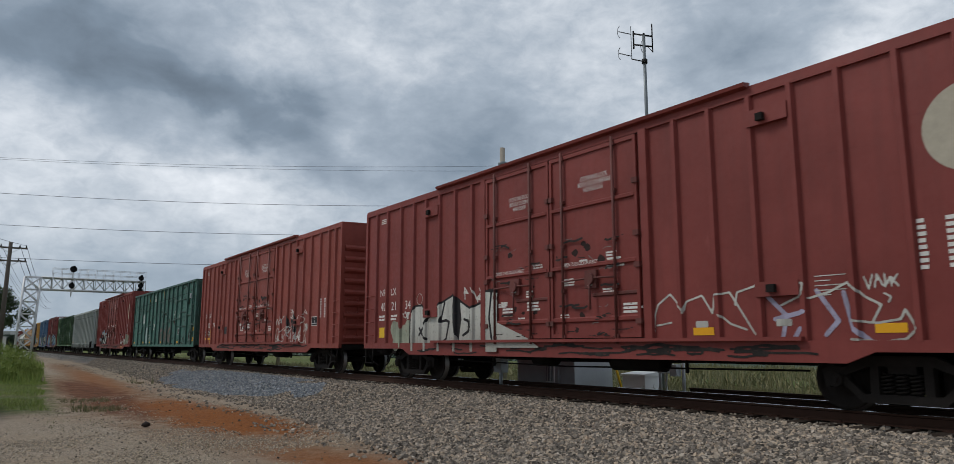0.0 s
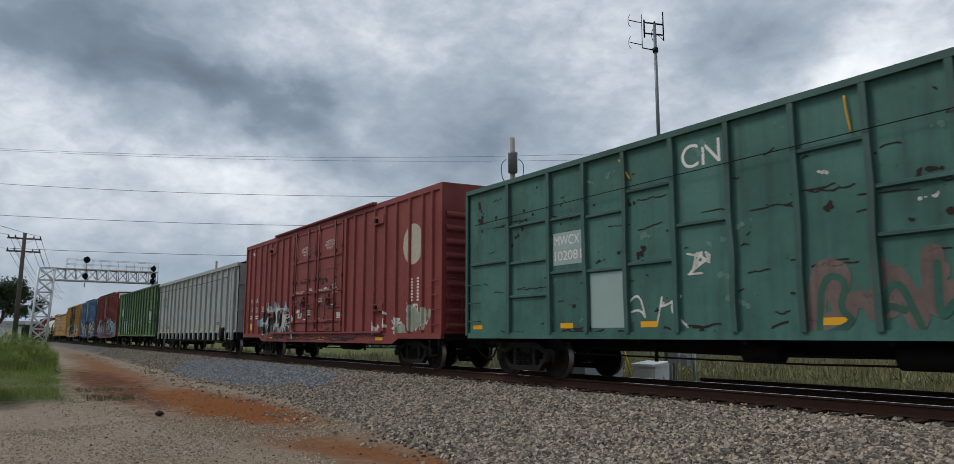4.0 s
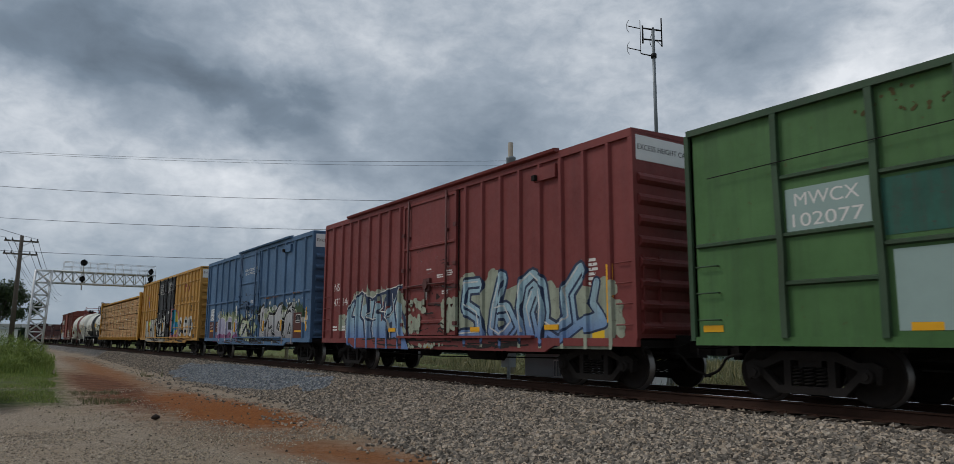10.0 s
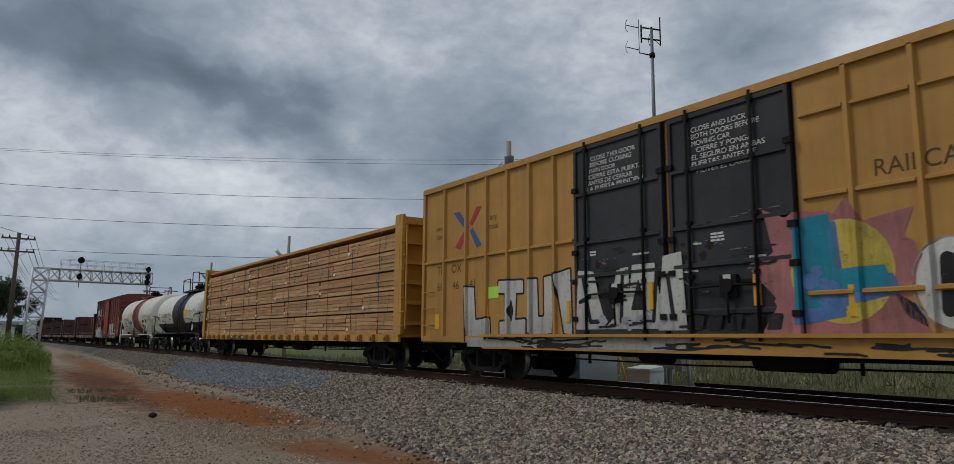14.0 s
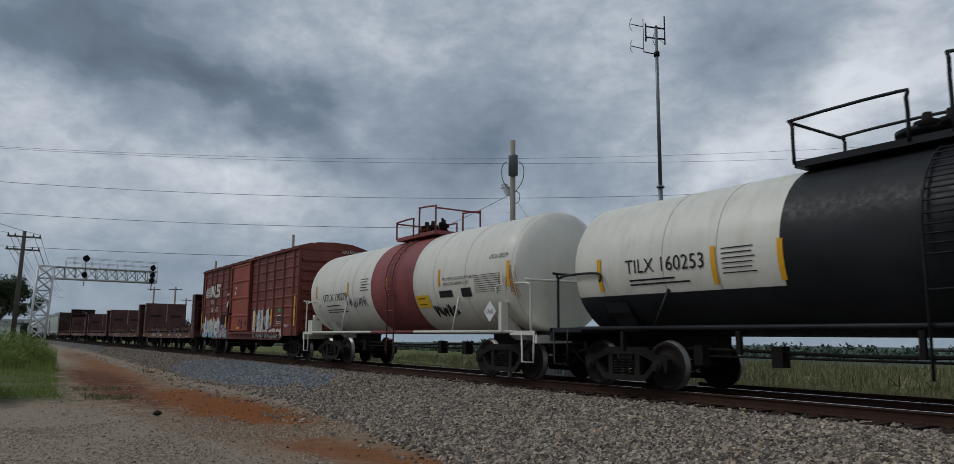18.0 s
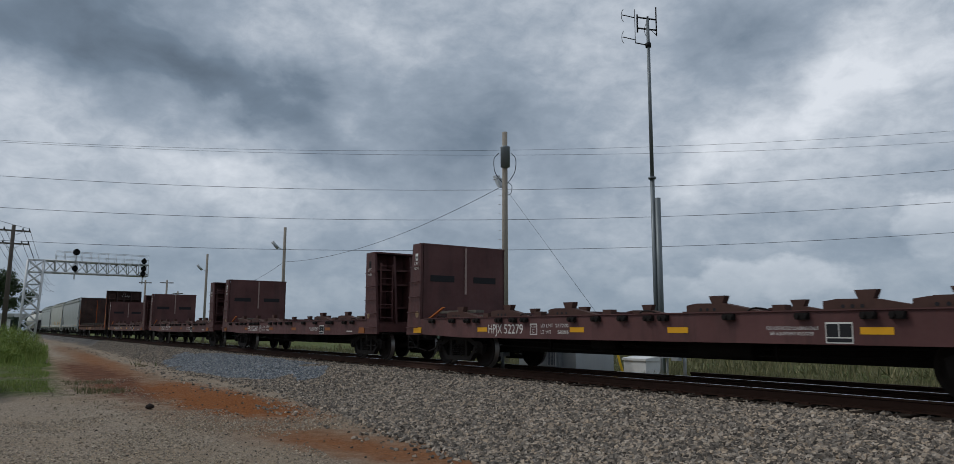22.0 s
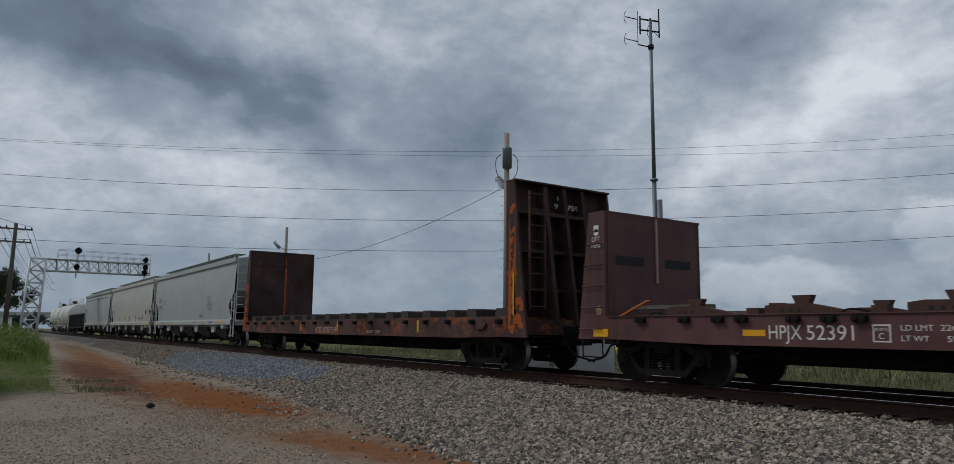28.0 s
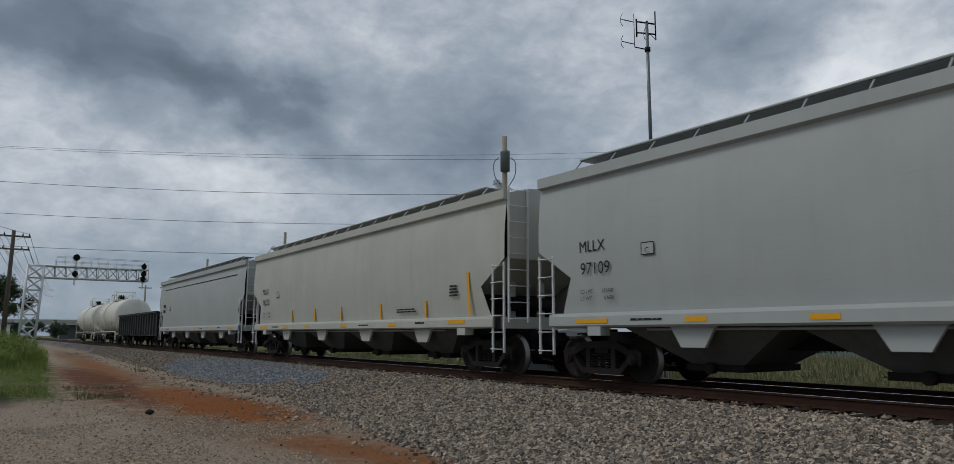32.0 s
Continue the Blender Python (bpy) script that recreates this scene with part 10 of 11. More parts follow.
spray(car_y, [(P_BLACK, [[(x, 1.12), (x + 0.12, 1.38), (x + 0.32, 1.36), (x + 0.26, 1.12)] for x in (0.25, 0.62, 1.0, 1.38, 1.72)])], (), face=DY - 0.004, zmin=1.08)
spray(car_y, [(P_CREAM, [[(-6.7, 0.76), (-6.7, 0.98), (-2.2, 0.98), (-2.2, 0.76)], [(-2.2, 0.76), (-2.2, 0.98), (0.2, 0.98), (0.2, 0.76)]])], (), face=-W - 0.002, zmin=0.74)
sun_ = [[(2.92 + 0.74 * math.cos(a * math.pi / 12), 1.95 + 0.76 * math.sin(a * math.pi / 12)) for a in range(24)]]
star = [[(1.75, 3.0), (2.6, 2.6), (2.0, 1.9)], [(1.5, 2.05), (2.2, 2.5), (2.2, 1.3)], [(1.62, 1.02), (2.1, 1.7), (3.0, 1.05)], [(3.05, 3.05), (2.5, 2.4), (3.4, 2.4)], [(3.95, 2.75), (3.0, 2.6), (3.6, 1.9)], [(4.2, 1.95), (3.4, 2.4), (3.4, 1.4)], [(4.15, 1.02), (3.5, 1.8), (2.8, 1.02)]] + cloud(2.1, 3.7, 1.2, 2.6, 75, 30, (0.25, 0.34))
bigl = [[(2.24, 2.79), (2.77, 2.81), (2.86, 1.5), (2.22, 1.4)], [(2.4, 1.97), (3.52, 2.0), (3.62, 1.72), (2.5, 1.5)]]
spray(car_y, [(P_PINK, star), (P_YELLOW, sun_), (P_BLUE, [[(x + 0.10, z - 0.12) for x, z in p] for p in bigl] + [[(2.2, 1.5), (2.9, 1.6), (2.95, 1.3), (2.2, 1.18)]]), (P_TEAL, bigl), (P_BLUE, cloud(2.4, 2.8, 1.5, 2.0, 76, 5, (0.08, 0.16)))], YP, 0.034, -PANEL - 0.0715, doors=((-0.12, 2.28, DY),))
DOCK_X = ((4.40, 0.50), (5.78, 0.60), (7.05, 0.60))
rings = [[(x + w * math.cos(a * math.pi / 12), 1.70 + 0.60 * math.sin(a * math.pi / 12)) for a in range(24)] for x, w in DOCK_X]
hooks = [[(x - w - 0.28, 1.62), (x - w - 0.05, 1.75), (x - w + 0.05, 1.4), (x + 0.05, 1.06), (x - w * 0.6, 1.08), (x - w - 0.15, 1.3)] for x, w in DOCK_X]
dock = [[(4.28, 1.35), (4.30, 2.02), (4.58, 1.85), (4.56, 1.48), (4.28, 1.35)], [(5.98, 2.0), (5.72, 2.02), (5.62, 1.7), (5.72, 1.4), (5.98, 1.42)], [(6.88, 1.35), (6.95, 2.05)], [(7.28, 2.05), (6.95, 1.7), (7.28, 1.38)]]
spray(car_y, [(P_BLACK, hooks), (P_WHITE, rings), (P_BLACK, strokes(dock, 0.09) + [[(7.68, 0.98), (7.68, 1.22), (8.3, 1.24), (8.3, 1.0)]] + strokes([[(7.95, 1.3), (8.0, 1.75), (8.15, 1.85)], [(8.1, 1.25), (8.2, 1.8)], [(7.8, 1.95), (7.85, 2.05), (7.95, 1.98)]], 0.04)), (P_GREY, strokes(shifted(rings, -0.05, 0.0), 0.012))], YP, 0.034, -PANEL - 0.0715)
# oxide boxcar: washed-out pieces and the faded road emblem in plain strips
SF = FACE - 0.031
spray(car_s, [(P_SKY, cloud(-7.3, -2.4, 0.88, 1.65, 81, 220, (0.04, 0.14))), (P_WHITE, strokes(piece(-7.0, -3.8, 1.0, 1.75, 3, 82), 0.07) + cloud(-6.9, -4.0, 1.4, 1.8, 84, 14, (0.1, 0.2))), (P_PINK, strokes(piece(-4.2, -2.6, 0.95, 1.5, 2, 83), 0.05))], SP, 0.055, -PANEL - 0.0635, face=SF, zmin=0.82)
spray(car_s, [(P_WHITE, [[(x0, 1.2), (x0 + 0.05, 2.05), (x1 - 0.05, 2.15), (x1, 1.25)] for x0, x1 in ((1.9, 2.35), (2.55, 3.0), (3.05, 3.4), (3.75, 4.2))] + cloud(2.0, 5.9, 0.88, 1.2, 85, 150, (0.03, 0.10))), (P_GREY, strokes(piece(2.0, 4.6, 1.2, 2.1, 4, 86), 0.05))], SP, 0.055, -PANEL - 0.0635, face=SF, zmin=0.82)
bars = []
for i in range(6):
    bars.append([(-6.95 + i * 0.02, 3.02 + i * 0.09), (-6.95 + i * 0.02, 3.07 + i * 0.09), (-5.9, 3.07 + i * 0.09), (-5.9, 3.02 + i * 0.09)])
bars += [[(-5.85, 3.02), (-5.75, 3.6), (-5.45, 3.6), (-5.55, 3.02)], [(-5.6, 3.6), (-5.4, 3.6), (-5.05, 3.02), (-5.25, 3.02)], [(-5.2, 3.02), (-5.1, 3.6), (-4.95, 3.6), (-5.05, 3.02)]]
spray(car_s, [(P_WHITE, bars + strokes([[(-4.05, 3.55), (-4.6, 3.58), (-4.6, 3.35), (-4.15, 3.3), (-4.15, 3.05), (-4.75, 3.02)]], 0.09))], SP, 0.055, -PANEL - 0.0635, face=SF)
spray(car_s, [(P_WHITE, [[(-2.35, 2.35), (-2.3, 2.62), (-2.0, 2.66), (-1.95, 2.38)], [(-2.3, 2.95), (-2.3, 3.05), (-1.95, 3.08), (-1.95, 2.97)], [(-0.9, 3.2), (-0.9, 3.3), (-0.7, 3.3), (-0.7, 3.2)], [(-1.0, 2.95), (-0.95, 3.1), (-0.75, 3.12), (-0.8, 2.9)]])], SP, 0.055, face=SF - 0.07)
spray(car_s, [(P_BLACK, strokes(scribble(0.0, 1.3, 1.4, 1.75, 3, 90), 0.05))], (), face=-PANEL - 0.0925)
# oily grime and scrapes caught on the door gear and along the sills
P_GRIME, P_SCRAPE = paint("grime_black", (0.022, 0.018, 0.016)), paint("scrape_grey", (0.20, 0.17, 0.16))


def scratch(g, x, z, long_):
    """A short wavering scrape."""
    pts = [(x, z)]
    for _ in range(4):
        pts.append((pts[-1][0] + g.uniform(0.15, 0.32) * long_, pts[-1][1] + g.uniform(-0.03, 0.035)))
    return pts


def grime(car, doors, lo, hi, seed):
    g = random.Random(seed)
    for a, b in doors:
        dark = [scratch(g, g.uniform(a + 0.1, b - 0.6), 1.15 + 2.3 * g.random() ** 1.6, g.uniform(0.2, 0.7)) for _ in range(16)]
        pale = [scratch(g, g.uniform(a + 0.1, b - 0.4), g.uniform(1.2, 3.2), g.uniform(0.1, 0.4)) for _ in range(9)]
        spray(car, [(P_GRIME, strokes(dark[:9], 0.012) + strokes(dark[9:], 0.022)), (P_SCRAPE, strokes(pale, 0.011))], (), face=DY - 0.011)
    dark = [scratch(g, g.uniform(lo, hi - 1), g.uniform(0.76, 0.98), g.uniform(0.3, 1.4)) for _ in range(34)]
    spray(car, [(P_GRIME, strokes(dark, 0.018))], (), face=-W - 0.005, zmin=0.70)


grime(car_a, ((-2.44, -0.1), (-0.06, 2.45)), -6.0, 6.0, 101)
grime(car_b, ((-2.44, -0.1), (-0.06, 2.45)), -6.0, 6.0, 102)
grime(car_r, ((-2.44, -0.1), (-0.06, 2.45)), -6.0, 6.0, 103)
grime(car_r3, ((-1.53, 1.35),), -4.8, 4.8, 104)
grime(car_bl, ((-1.28, 1.67),), -4.6, 5.0, 105)
grime(car_y, ((-2.66, -0.28), (-0.12, 2.28)), -5.9, 5.9, 106)


# flaked spots, gouges and rusty tears of the teal gondola
def flakes(car, mat, cx, cz, w, h, n, seed, r=(0.02, 0.06)):
    """A torn cluster of bare spots."""
    q = random.Random(seed)
    out = []
    for k in range(n):
        x, z = cx + q.gauss(0, 0.33) * w, min(4.45, max(0.98, cz + q.gauss(0, 0.33) * h))
        out += cloud(x, x + 0.01, z, z + 0.01, seed * 31 + k, 1, r)
    spray(car, [(mat, out)])


for k, (cx, cz, w, h_, n, r) in enumerate((
        (6.15, 4.3, 0.45, 0.10, 14, (0.02, 0.05)), (6.9, 4.2, 0.22, 0.42, 14, (0.02, 0.05)), (7.9, 4.12, 0.14, 0.28, 12, (0.03, 0.06)),
        (4.05, 2.42, 0.40, 0.34, 26, (0.03, 0.08)), (2.65, 2.45, 0.62, 0.12, 18, (0.02, 0.06)), (7.78, 1.5, 0.28, 0.62, 26, (0.03, 0.08)),
        (6.7, 4.42, 0.3, 0.12, 8, (0.02, 0.05)), (5.25, 4.05, 0.12, 0.3, 8, (0.02, 0.05)), (3.7, 4.0, 0.16, 0.2, 8, (0.02, 0.05)),
        (0.45, 2.82, 0.22, 0.1, 7, (0.02, 0.04)), (-3.2, 2.5, 0.22, 0.3, 10, (0.02, 0.06)), (-8.6, 3.9, 0.3, 0.5, 12, (0.02, 0.07)),
        (6.4, 1.3, 1.1, 0.3, 34, (0.012, 0.04)), (7.9, 1.15, 1.0, 0.18, 20, (0.012, 0.04)), (5.0, 1.25, 0.9, 0.3, 18, (0.012, 0.035)),
        (6.5, 2.55, 0.9, 0.5, 16, (0.012, 0.04)), (8.6, 2.4, 0.5, 0.8, 12, (0.015, 0.05)), (3.4, 1.6, 0.8, 0.5, 14, (0.012, 0.035)),
        (-7.0, 3.5, 1.4, 1.0, 22, (0.015, 0.05)), (-5.2, 3.6, 1.0, 0.9, 16, (0.015, 0.045)))):
    flakes(car_g, SCUFF, cx, cz, w, h_, n, 300 + k, r)
for k, (cx, cz, w, h_, n, r) in enumerate(((3.98, 2.82, 0.36, 0.22, 14, (0.02, 0.05)), (5.28, 2.74, 0.3, 0.3, 12, (0.02, 0.05)), (2.7, 2.72, 0.1, 0.14, 5, (0.02, 0.04)), (7.88, 1.35, 0.12, 0.5, 8, (0.015, 0.04)))):
    flakes(car_g, P_WHITE, cx, cz, w, h_, n, 340 + k, r)
GALL = paint("gall_brown", (0.075, 0.028, 0.018))
for k, (cx, cz, w, h_, n, r) in enumerate(((4.1, 2.36, 0.42, 0.26, 10, (0.02, 0.06)), (2.7, 2.42, 0.5, 0.08, 6, (0.02, 0.04)), (8.95, 1.6, 0.12, 1.4, 26, (0.02, 0.06)), (8.9, 3.6, 0.14, 0.8, 10, (0.02, 0.05)))):
    flakes(car_g, GALL, cx, cz, w, h_, n, 360 + k, r)
spray(car_g, [(TEAL_PALE, [[(3.72, 3.82), (4.3, 3.82), (4.12, 3.5), (3.95, 3.46)], [(4.95, 3.72), (5.6, 3.88), (5.55, 3.66), (5.1, 3.52)], [(6.0, 2.0), (6.85, 2.02), (6.84, 2.1), (6.02, 2.09)]])])
q = random.Random(55)
spray(car_g, [(SCUFF, strokes([scratch(q, q.uniform(-8.6, 7.6), z + q.uniform(-0.04, 0.02), q.uniform(0.2, 0.9)) for z in (1.98, 2.06, 2.95, 3.1, 3.55) for _ in range(9)] + [scratch(q, q.uniform(-8.6, 8.2), q.uniform(1.0, 4.3), q.uniform(0.05, 0.3)) for _ in range(40)], 0.014))])
spray(car_g, [(SCUFF, strokes([scratch(q, q.uniform(-8.6, 8.0), q.uniform(0.97, 1.12), q.uniform(0.2, 0.8)) for _ in range(26)], 0.018))])
part("loose_strap", smooth_tube([(7.62, FACE - 0.03, 3.98), (7.78, FACE - 0.05, 3.7), (7.95, FACE - 0.06, 3.62)], 0.022, 3), PANEL_WHITE, car_g, "pale loose tie strap")
part("loose_strap", smooth_tube([(8.02, FACE - 0.05, 3.84), (7.85, FACE - 0.06, 3.6), (7.65, FACE - 0.05, 3.42), (7.48, FACE - 0.02, 3.3)], 0.03, 3), SCUFF, car_g, "dark hanging tie strap")
part("ratchet", Mesh().box(7.92, 8.06, FACE - 0.09, FACE - 0.01, 3.6, 3.88).cyl((7.9, FACE - 0.05, 3.86), (8.22, FACE - 0.05, 3.84), 0.028, 8), GALV, car_g, "steel strap ratchet")
part("rope_end", smooth_tube([(-3.72, FACE - 0.03, 4.4), (-3.6, FACE - 0.03, 4.2), (-3.45, FACE - 0.02, 3.95)], 0.016, 3), STRIPE, car_g, "yellow rope end")
part("rope_end", smooth_tube([(0.84, FACE - 0.03, 4.42), (0.86, FACE - 0.04, 4.2), (0.9, FACE - 0.02, 3.85)], 0.014, 3), STRIPE, car_g, "yellow rope end")
# tags on the cream tank
for sd, x0, x1, dg, mt, r in ((5, 2.4, 3.6, 126, P_BLACK, 0.022), (8, -3.2, -1.6, 108, P_GREY, 0.012)):
    gg = random.Random(sd)
    line = []
    n = 26
    for i in range(n):
        x = x0 + (x1 - x0) * i / (n - 1) + gg.uniform(-0.05, 0.05)
        t = radians(dg + (7 if i % 2 else -7) * gg.uniform(0.4, 1.0))
        line.append((x, -(R2 + 0.012) * math.sin(t), Z2 + (R2 + 0.012) * math.cos(t)))
    part("graffiti", Mesh().tube(line, r, 5), mt, car_t2, "looping sprayed tag")

# the blue car's marks and paint were laid out from a point 0.23 m behind its middle
for o in car_bl.children:
    if o.name not in BLUE_BODY:
        o.location.x -= 0.23


# ---- beside and beyond the track ----
POLE = plain("pole_wood", (0.30, 0.265, 0.22), 0.9, 0.25, 6.0, 0, 0.5)
POLE_DARK = plain("pole_wood_dark", (0.10, 0.085, 0.07), 0.9, 0.25, 6.0, 0, 0.5)
GALV_DARK = plain("mast_steel", (0.17, 0.19, 0.20), 0.5, 0.15, 3.0, 0.5)
SIGNAL_BLACK = plain("signal_black", (0.012, 0.012, 0.013), 0.6, 0.2)
ALU = plain("bridge_aluminium", (0.58, 0.59, 0.60), 0.5, 0.1, 3.0, 0.2)
WIRE = plain("wire", (0.03, 0.03, 0.032), 0.7, 0.1)
CONCRETE = plain("concrete", (0.40, 0.40, 0.38), 0.9, 0.12, 2.0)


def spot(az, dist):
    d = way(az, 0)
    return d.x * dist, d.y * dist


def at_ray(az, el, dist):
    """The point at a horizontal distance along a direction from the eye."""
    x, y = spot(az, dist)
    return Vector((x, y, EYE[2] + dist * math.tan(radians(el))))


def sag_line(a, b, sag, r, n=14):
    a, b = Vector(a), Vector(b)
    return Mesh().tube([a.lerp(b, i / n) - Vector((0, 0, sag * 4 * (i / n) * (1 - i / n))) for i in range(n + 1)], r, 5)


# radio mast
mx, my = spot(-41.42, 30)
mast = thing("radio_mast", "slender grey steel mast with folded dipole antennas", "radio mast", at=(mx, my, 0))
gz = ground_z(mx, my) - 0.1
part("mast_pole", Mesh().cyl((0, 0, gz), (0, 0, 7.2), 0.09, 14).cyl((0, 0, 7.2), (0, 0, 14.05), 0.08, 14, 0.065).cyl((0, 0, 7.12), (0, 0, 7.2), 0.16, 14), GALV_DARK, mast)
part("sleeve", Mesh().cyl((0.21, 0.05, gz), (0.21, 0.05, 6.3), 0.115, 14), GALV_DARK, mast, "thicker outer steel sleeve")
ux, uy = way(-41.42 + 90, 0).x, way(-41.42 + 90, 0).y      # across the view


def across(d, z):
    return (ux * d, uy * d, z)


for a, b, z0, z1 in ((-0.42, 0.36, 14.18, 13.98), (-0.46, 0.36, 13.70, 13.52)):
    part("antenna_bar", Mesh().cyl(across(a, z0), across(b, z1), 0.035, 6), SIGNAL_BLACK, mast)
part("antenna_post", Mesh().cyl(across(0, 13.3), across(0, 14.16), 0.045, 8), SIGNAL_BLACK, mast)
for d, z0, z1, r in ((0.35, 13.27, 14.55, 0.028), (-0.43, 13.5, 14.3, 0.035), (-0.53, 13.05, 14.55, 0.014)):
    part("antenna_rod", Mesh().cyl(across(d, z0), across(d, z1), r, 6), SIGNAL_BLACK, mast)
for z in (14.25, 13.26):
    part("dipole", Mesh().cyl(across(-0.53, z - 0.08), across(-1.05, z + 0.1), 0.02, 6), SIGNAL_BLACK, mast)
    part("dipole_loop", smooth_tube([across(-1.0, z + 0.36), across(-1.08, z + 0.2), across(-1.08, z - 0.05), across(-1.0, z - 0.2)], 0.012, 4), SIGNAL_BLACK, mast)
part("stand_off", Mesh().cyl(across(0, 12.88), across(-0.53, 13.05), 0.025, 6), SIGNAL_BLACK, mast)
part("mast_clamp", Mesh().cyl(across(0, 12.8), across(0, 12.98), 0.12, 8), SIGNAL_BLACK, mast)
part("feed_cable", smooth_tube([across(-0.05, 13.9), across(-0.14, 13.6), across(-0.06, 13.3), across(0.1, 13.55), across(0.34, 13.3)], 0.012, 4), SIGNAL_BLACK, mast)

# transformer pole with its street lamp
px, py = spot(-53.1, 36)
tp = thing("utility_pole", "weathered wooden utility pole with a grey transformer", "utility pole", at=(px, py, 0))
gz = ground_z(px, py) - 0.1
ux, uy = way(-53.1 + 90, 0).x, way(-53.1 + 90, 0).y
part("pole", Mesh().cyl((0, 0, gz), (0, 0, 11.0), 0.17, 12, 0.13), POLE, tp)
part("transformer", Mesh().lathe([(9.05, 0.1), (9.1, 0.24), (10.05, 0.24), (10.12, 0.26), (10.18, 0.16)], 18, "z", (ux * 0.1 + 0.2, uy * 0.1 - 0.25, 0)), GALV_DARK, tp, "grey transformer can")
part("lamp_arm", Mesh().tube([across(0, 8.5), across(-0.35, 8.6), across(-0.6, 8.5)], 0.035, 6), GALV, tp)
part("lamp_head", Mesh().prism([(-0.45, 8.2), (-0.2, 8.1), (-0.62, 8.85), (-0.85, 8.8)], "y", -0.14, 0.14), GALV, tp, "tilted grey floodlight")
part("bushing_wire", smooth_tube([across(-0.3, 9.9), across(-0.55, 9.6), across(-0.5, 8.9), across(-0.15, 8.4)], 0.018, 4), WIRE, tp)
part("bushing_wire", smooth_tube([across(0.3, 9.9), across(0.55, 9.6), across(0.5, 8.9), across(0.12, 8.3)], 0.018, 4), WIRE, tp)
part("ground_wire", smooth_tube([across(0.1, 8.4), across(0.35, 8.2), across(0.3, 7.8), across(0.08, 7.7)], 0.018, 4), WIRE, tp)
m = Mesh()
for i in range(18):
    m.cyl((-0.16, -0.12, 0.5 + i * 0.45), (-0.28, -0.2, 0.5 + i * 0.45), 0.012, 4)
part("climbing_pegs", m, GALV, tp)

# smaller lamp poles along the far side
for az, el, dist, lamp in ((-70.4, 7.75, 62, True), (-75.95, 5.5, 86, True), (-78.62, 3.5, 110, False), (-80.05, 3.45, 120, False), (-77.85, 2.7, 140, False)):
    x, y = spot(az, dist)
    top = EYE[2] + dist * math.tan(radians(el))
    p = thing("lamp_pole" if lamp else "utility_pole", "wooden pole with a street lamp" if lamp else "distant wooden utility pole", "utility pole", "poles beyond the track", at=(x, y, 0))
    part("pole", Mesh().cyl((0, 0, ground_z(x, y) - 0.2), (0, 0, top), 0.16, 8, 0.12), POLE, p)
    if lamp:
        wx, wy = way(az + 90, 0).x, way(az + 90, 0).y
        q = top - 1.9
        part("lamp_arm", Mesh().tube([(0, 0, q), (-0.5 * wx, -0.5 * wy, q + 0.15)], 0.03, 5), GALV, p)
        part("lamp_head", Mesh().tube([(-0.5 * wx, -0.5 * wy, q + 0.1), (-1.0 * wx, -1.0 * wy, q + 0.65)], 0.14, 6), GALV, p)
    else:
        wx, wy = way(az + 90, 0).x, way(az + 90, 0).y
        part("crossarm", Mesh().cyl((-0.9 * wx, -0.9 * wy, top - 0.4), (0.9 * wx, 0.9 * wy, top - 0.4), 0.07, 6), POLE_DARK, p)

# wires across the view
n0 = way(-55.6, 0)
for k, (l, c, r_) in enumerate(((12.37, 14.19, 13.2), (12.26, 13.8, 12.48), (10.02, 11.06, 10.64), (7.93, 8.69, 8.51), (5.76, 6.28, 6.5))):
    D = 58.0
    pts = []
    for az, el in ((-89.4, l), (-53.05, c), (-21.2, r_)):
        dist = D / math.cos(radians(az + 55.6))
        P = at_ray(az, el, dist)
        t = D * math.tan(radians(az + 55.6))
        pts.append((t, P.z))
    (t0, z0), (t1, z1), (t2, z2) = pts
    ca = ((z2 - z0) / (t2 - t0) - (z1 - z0) / (t1 - t0)) / (t2 - t1)
    cb = (z1 - z0) / (t1 - t0) - ca * (t0 + t1)
    cc = z0 - ca * t0 * t0 - cb * t0
    s = way(-55.6 + 90, 0)
    line = []
    for i in range(41):
        t = -95 + i * 4.75
        line.append((n0.x * D + s.x * t, n0.y * D + s.y * t, cc + cb * t + ca * t * t))
    single("power_line", Mesh().tube(line, 0.017 if k > 1 else 0.011, 5), WIRE, "thin dark overhead power line against the clouds", "power line", "overhead lines")
lamp_x, lamp_y = spot(-70.4, 62)
lamp_top = EYE[2] + 62 * math.tan(radians(5.1))
single("service_drop", sag_line((px, py, 8.25), (lamp_x, lamp_y, lamp_top), 0.9, 0.013, 18), WIRE, "sagging service cable between the poles", "power line", "overhead lines")
x2, y2 = spot(-75.95, 86)
single("service_drop", sag_line((lamp_x, lamp_y, lamp_top), (x2, y2, 5.0), 0.8, 0.014, 12), WIRE, "sagging service cable between the poles", "power line", "overhead lines")
gx, gy = spot(-42.9, 34)
single("guy_wire", Mesh().cyl((px, py, 8.1), (gx, gy, ground_z(gx, gy)), 0.009, 5), GALV_DARK, "thin steel guy wire of the pole", "guy wire")


# signal bridge
SX = -85.0
sb = thing("signal_bridge", "white aluminium cantilever signal bridge over the tracks", "signal bridge", at=(SX, 0, 0))
Y0, Y1, YE = 3.9, 5.3, 15.0
Zb, Zt = 6.55, 7.75


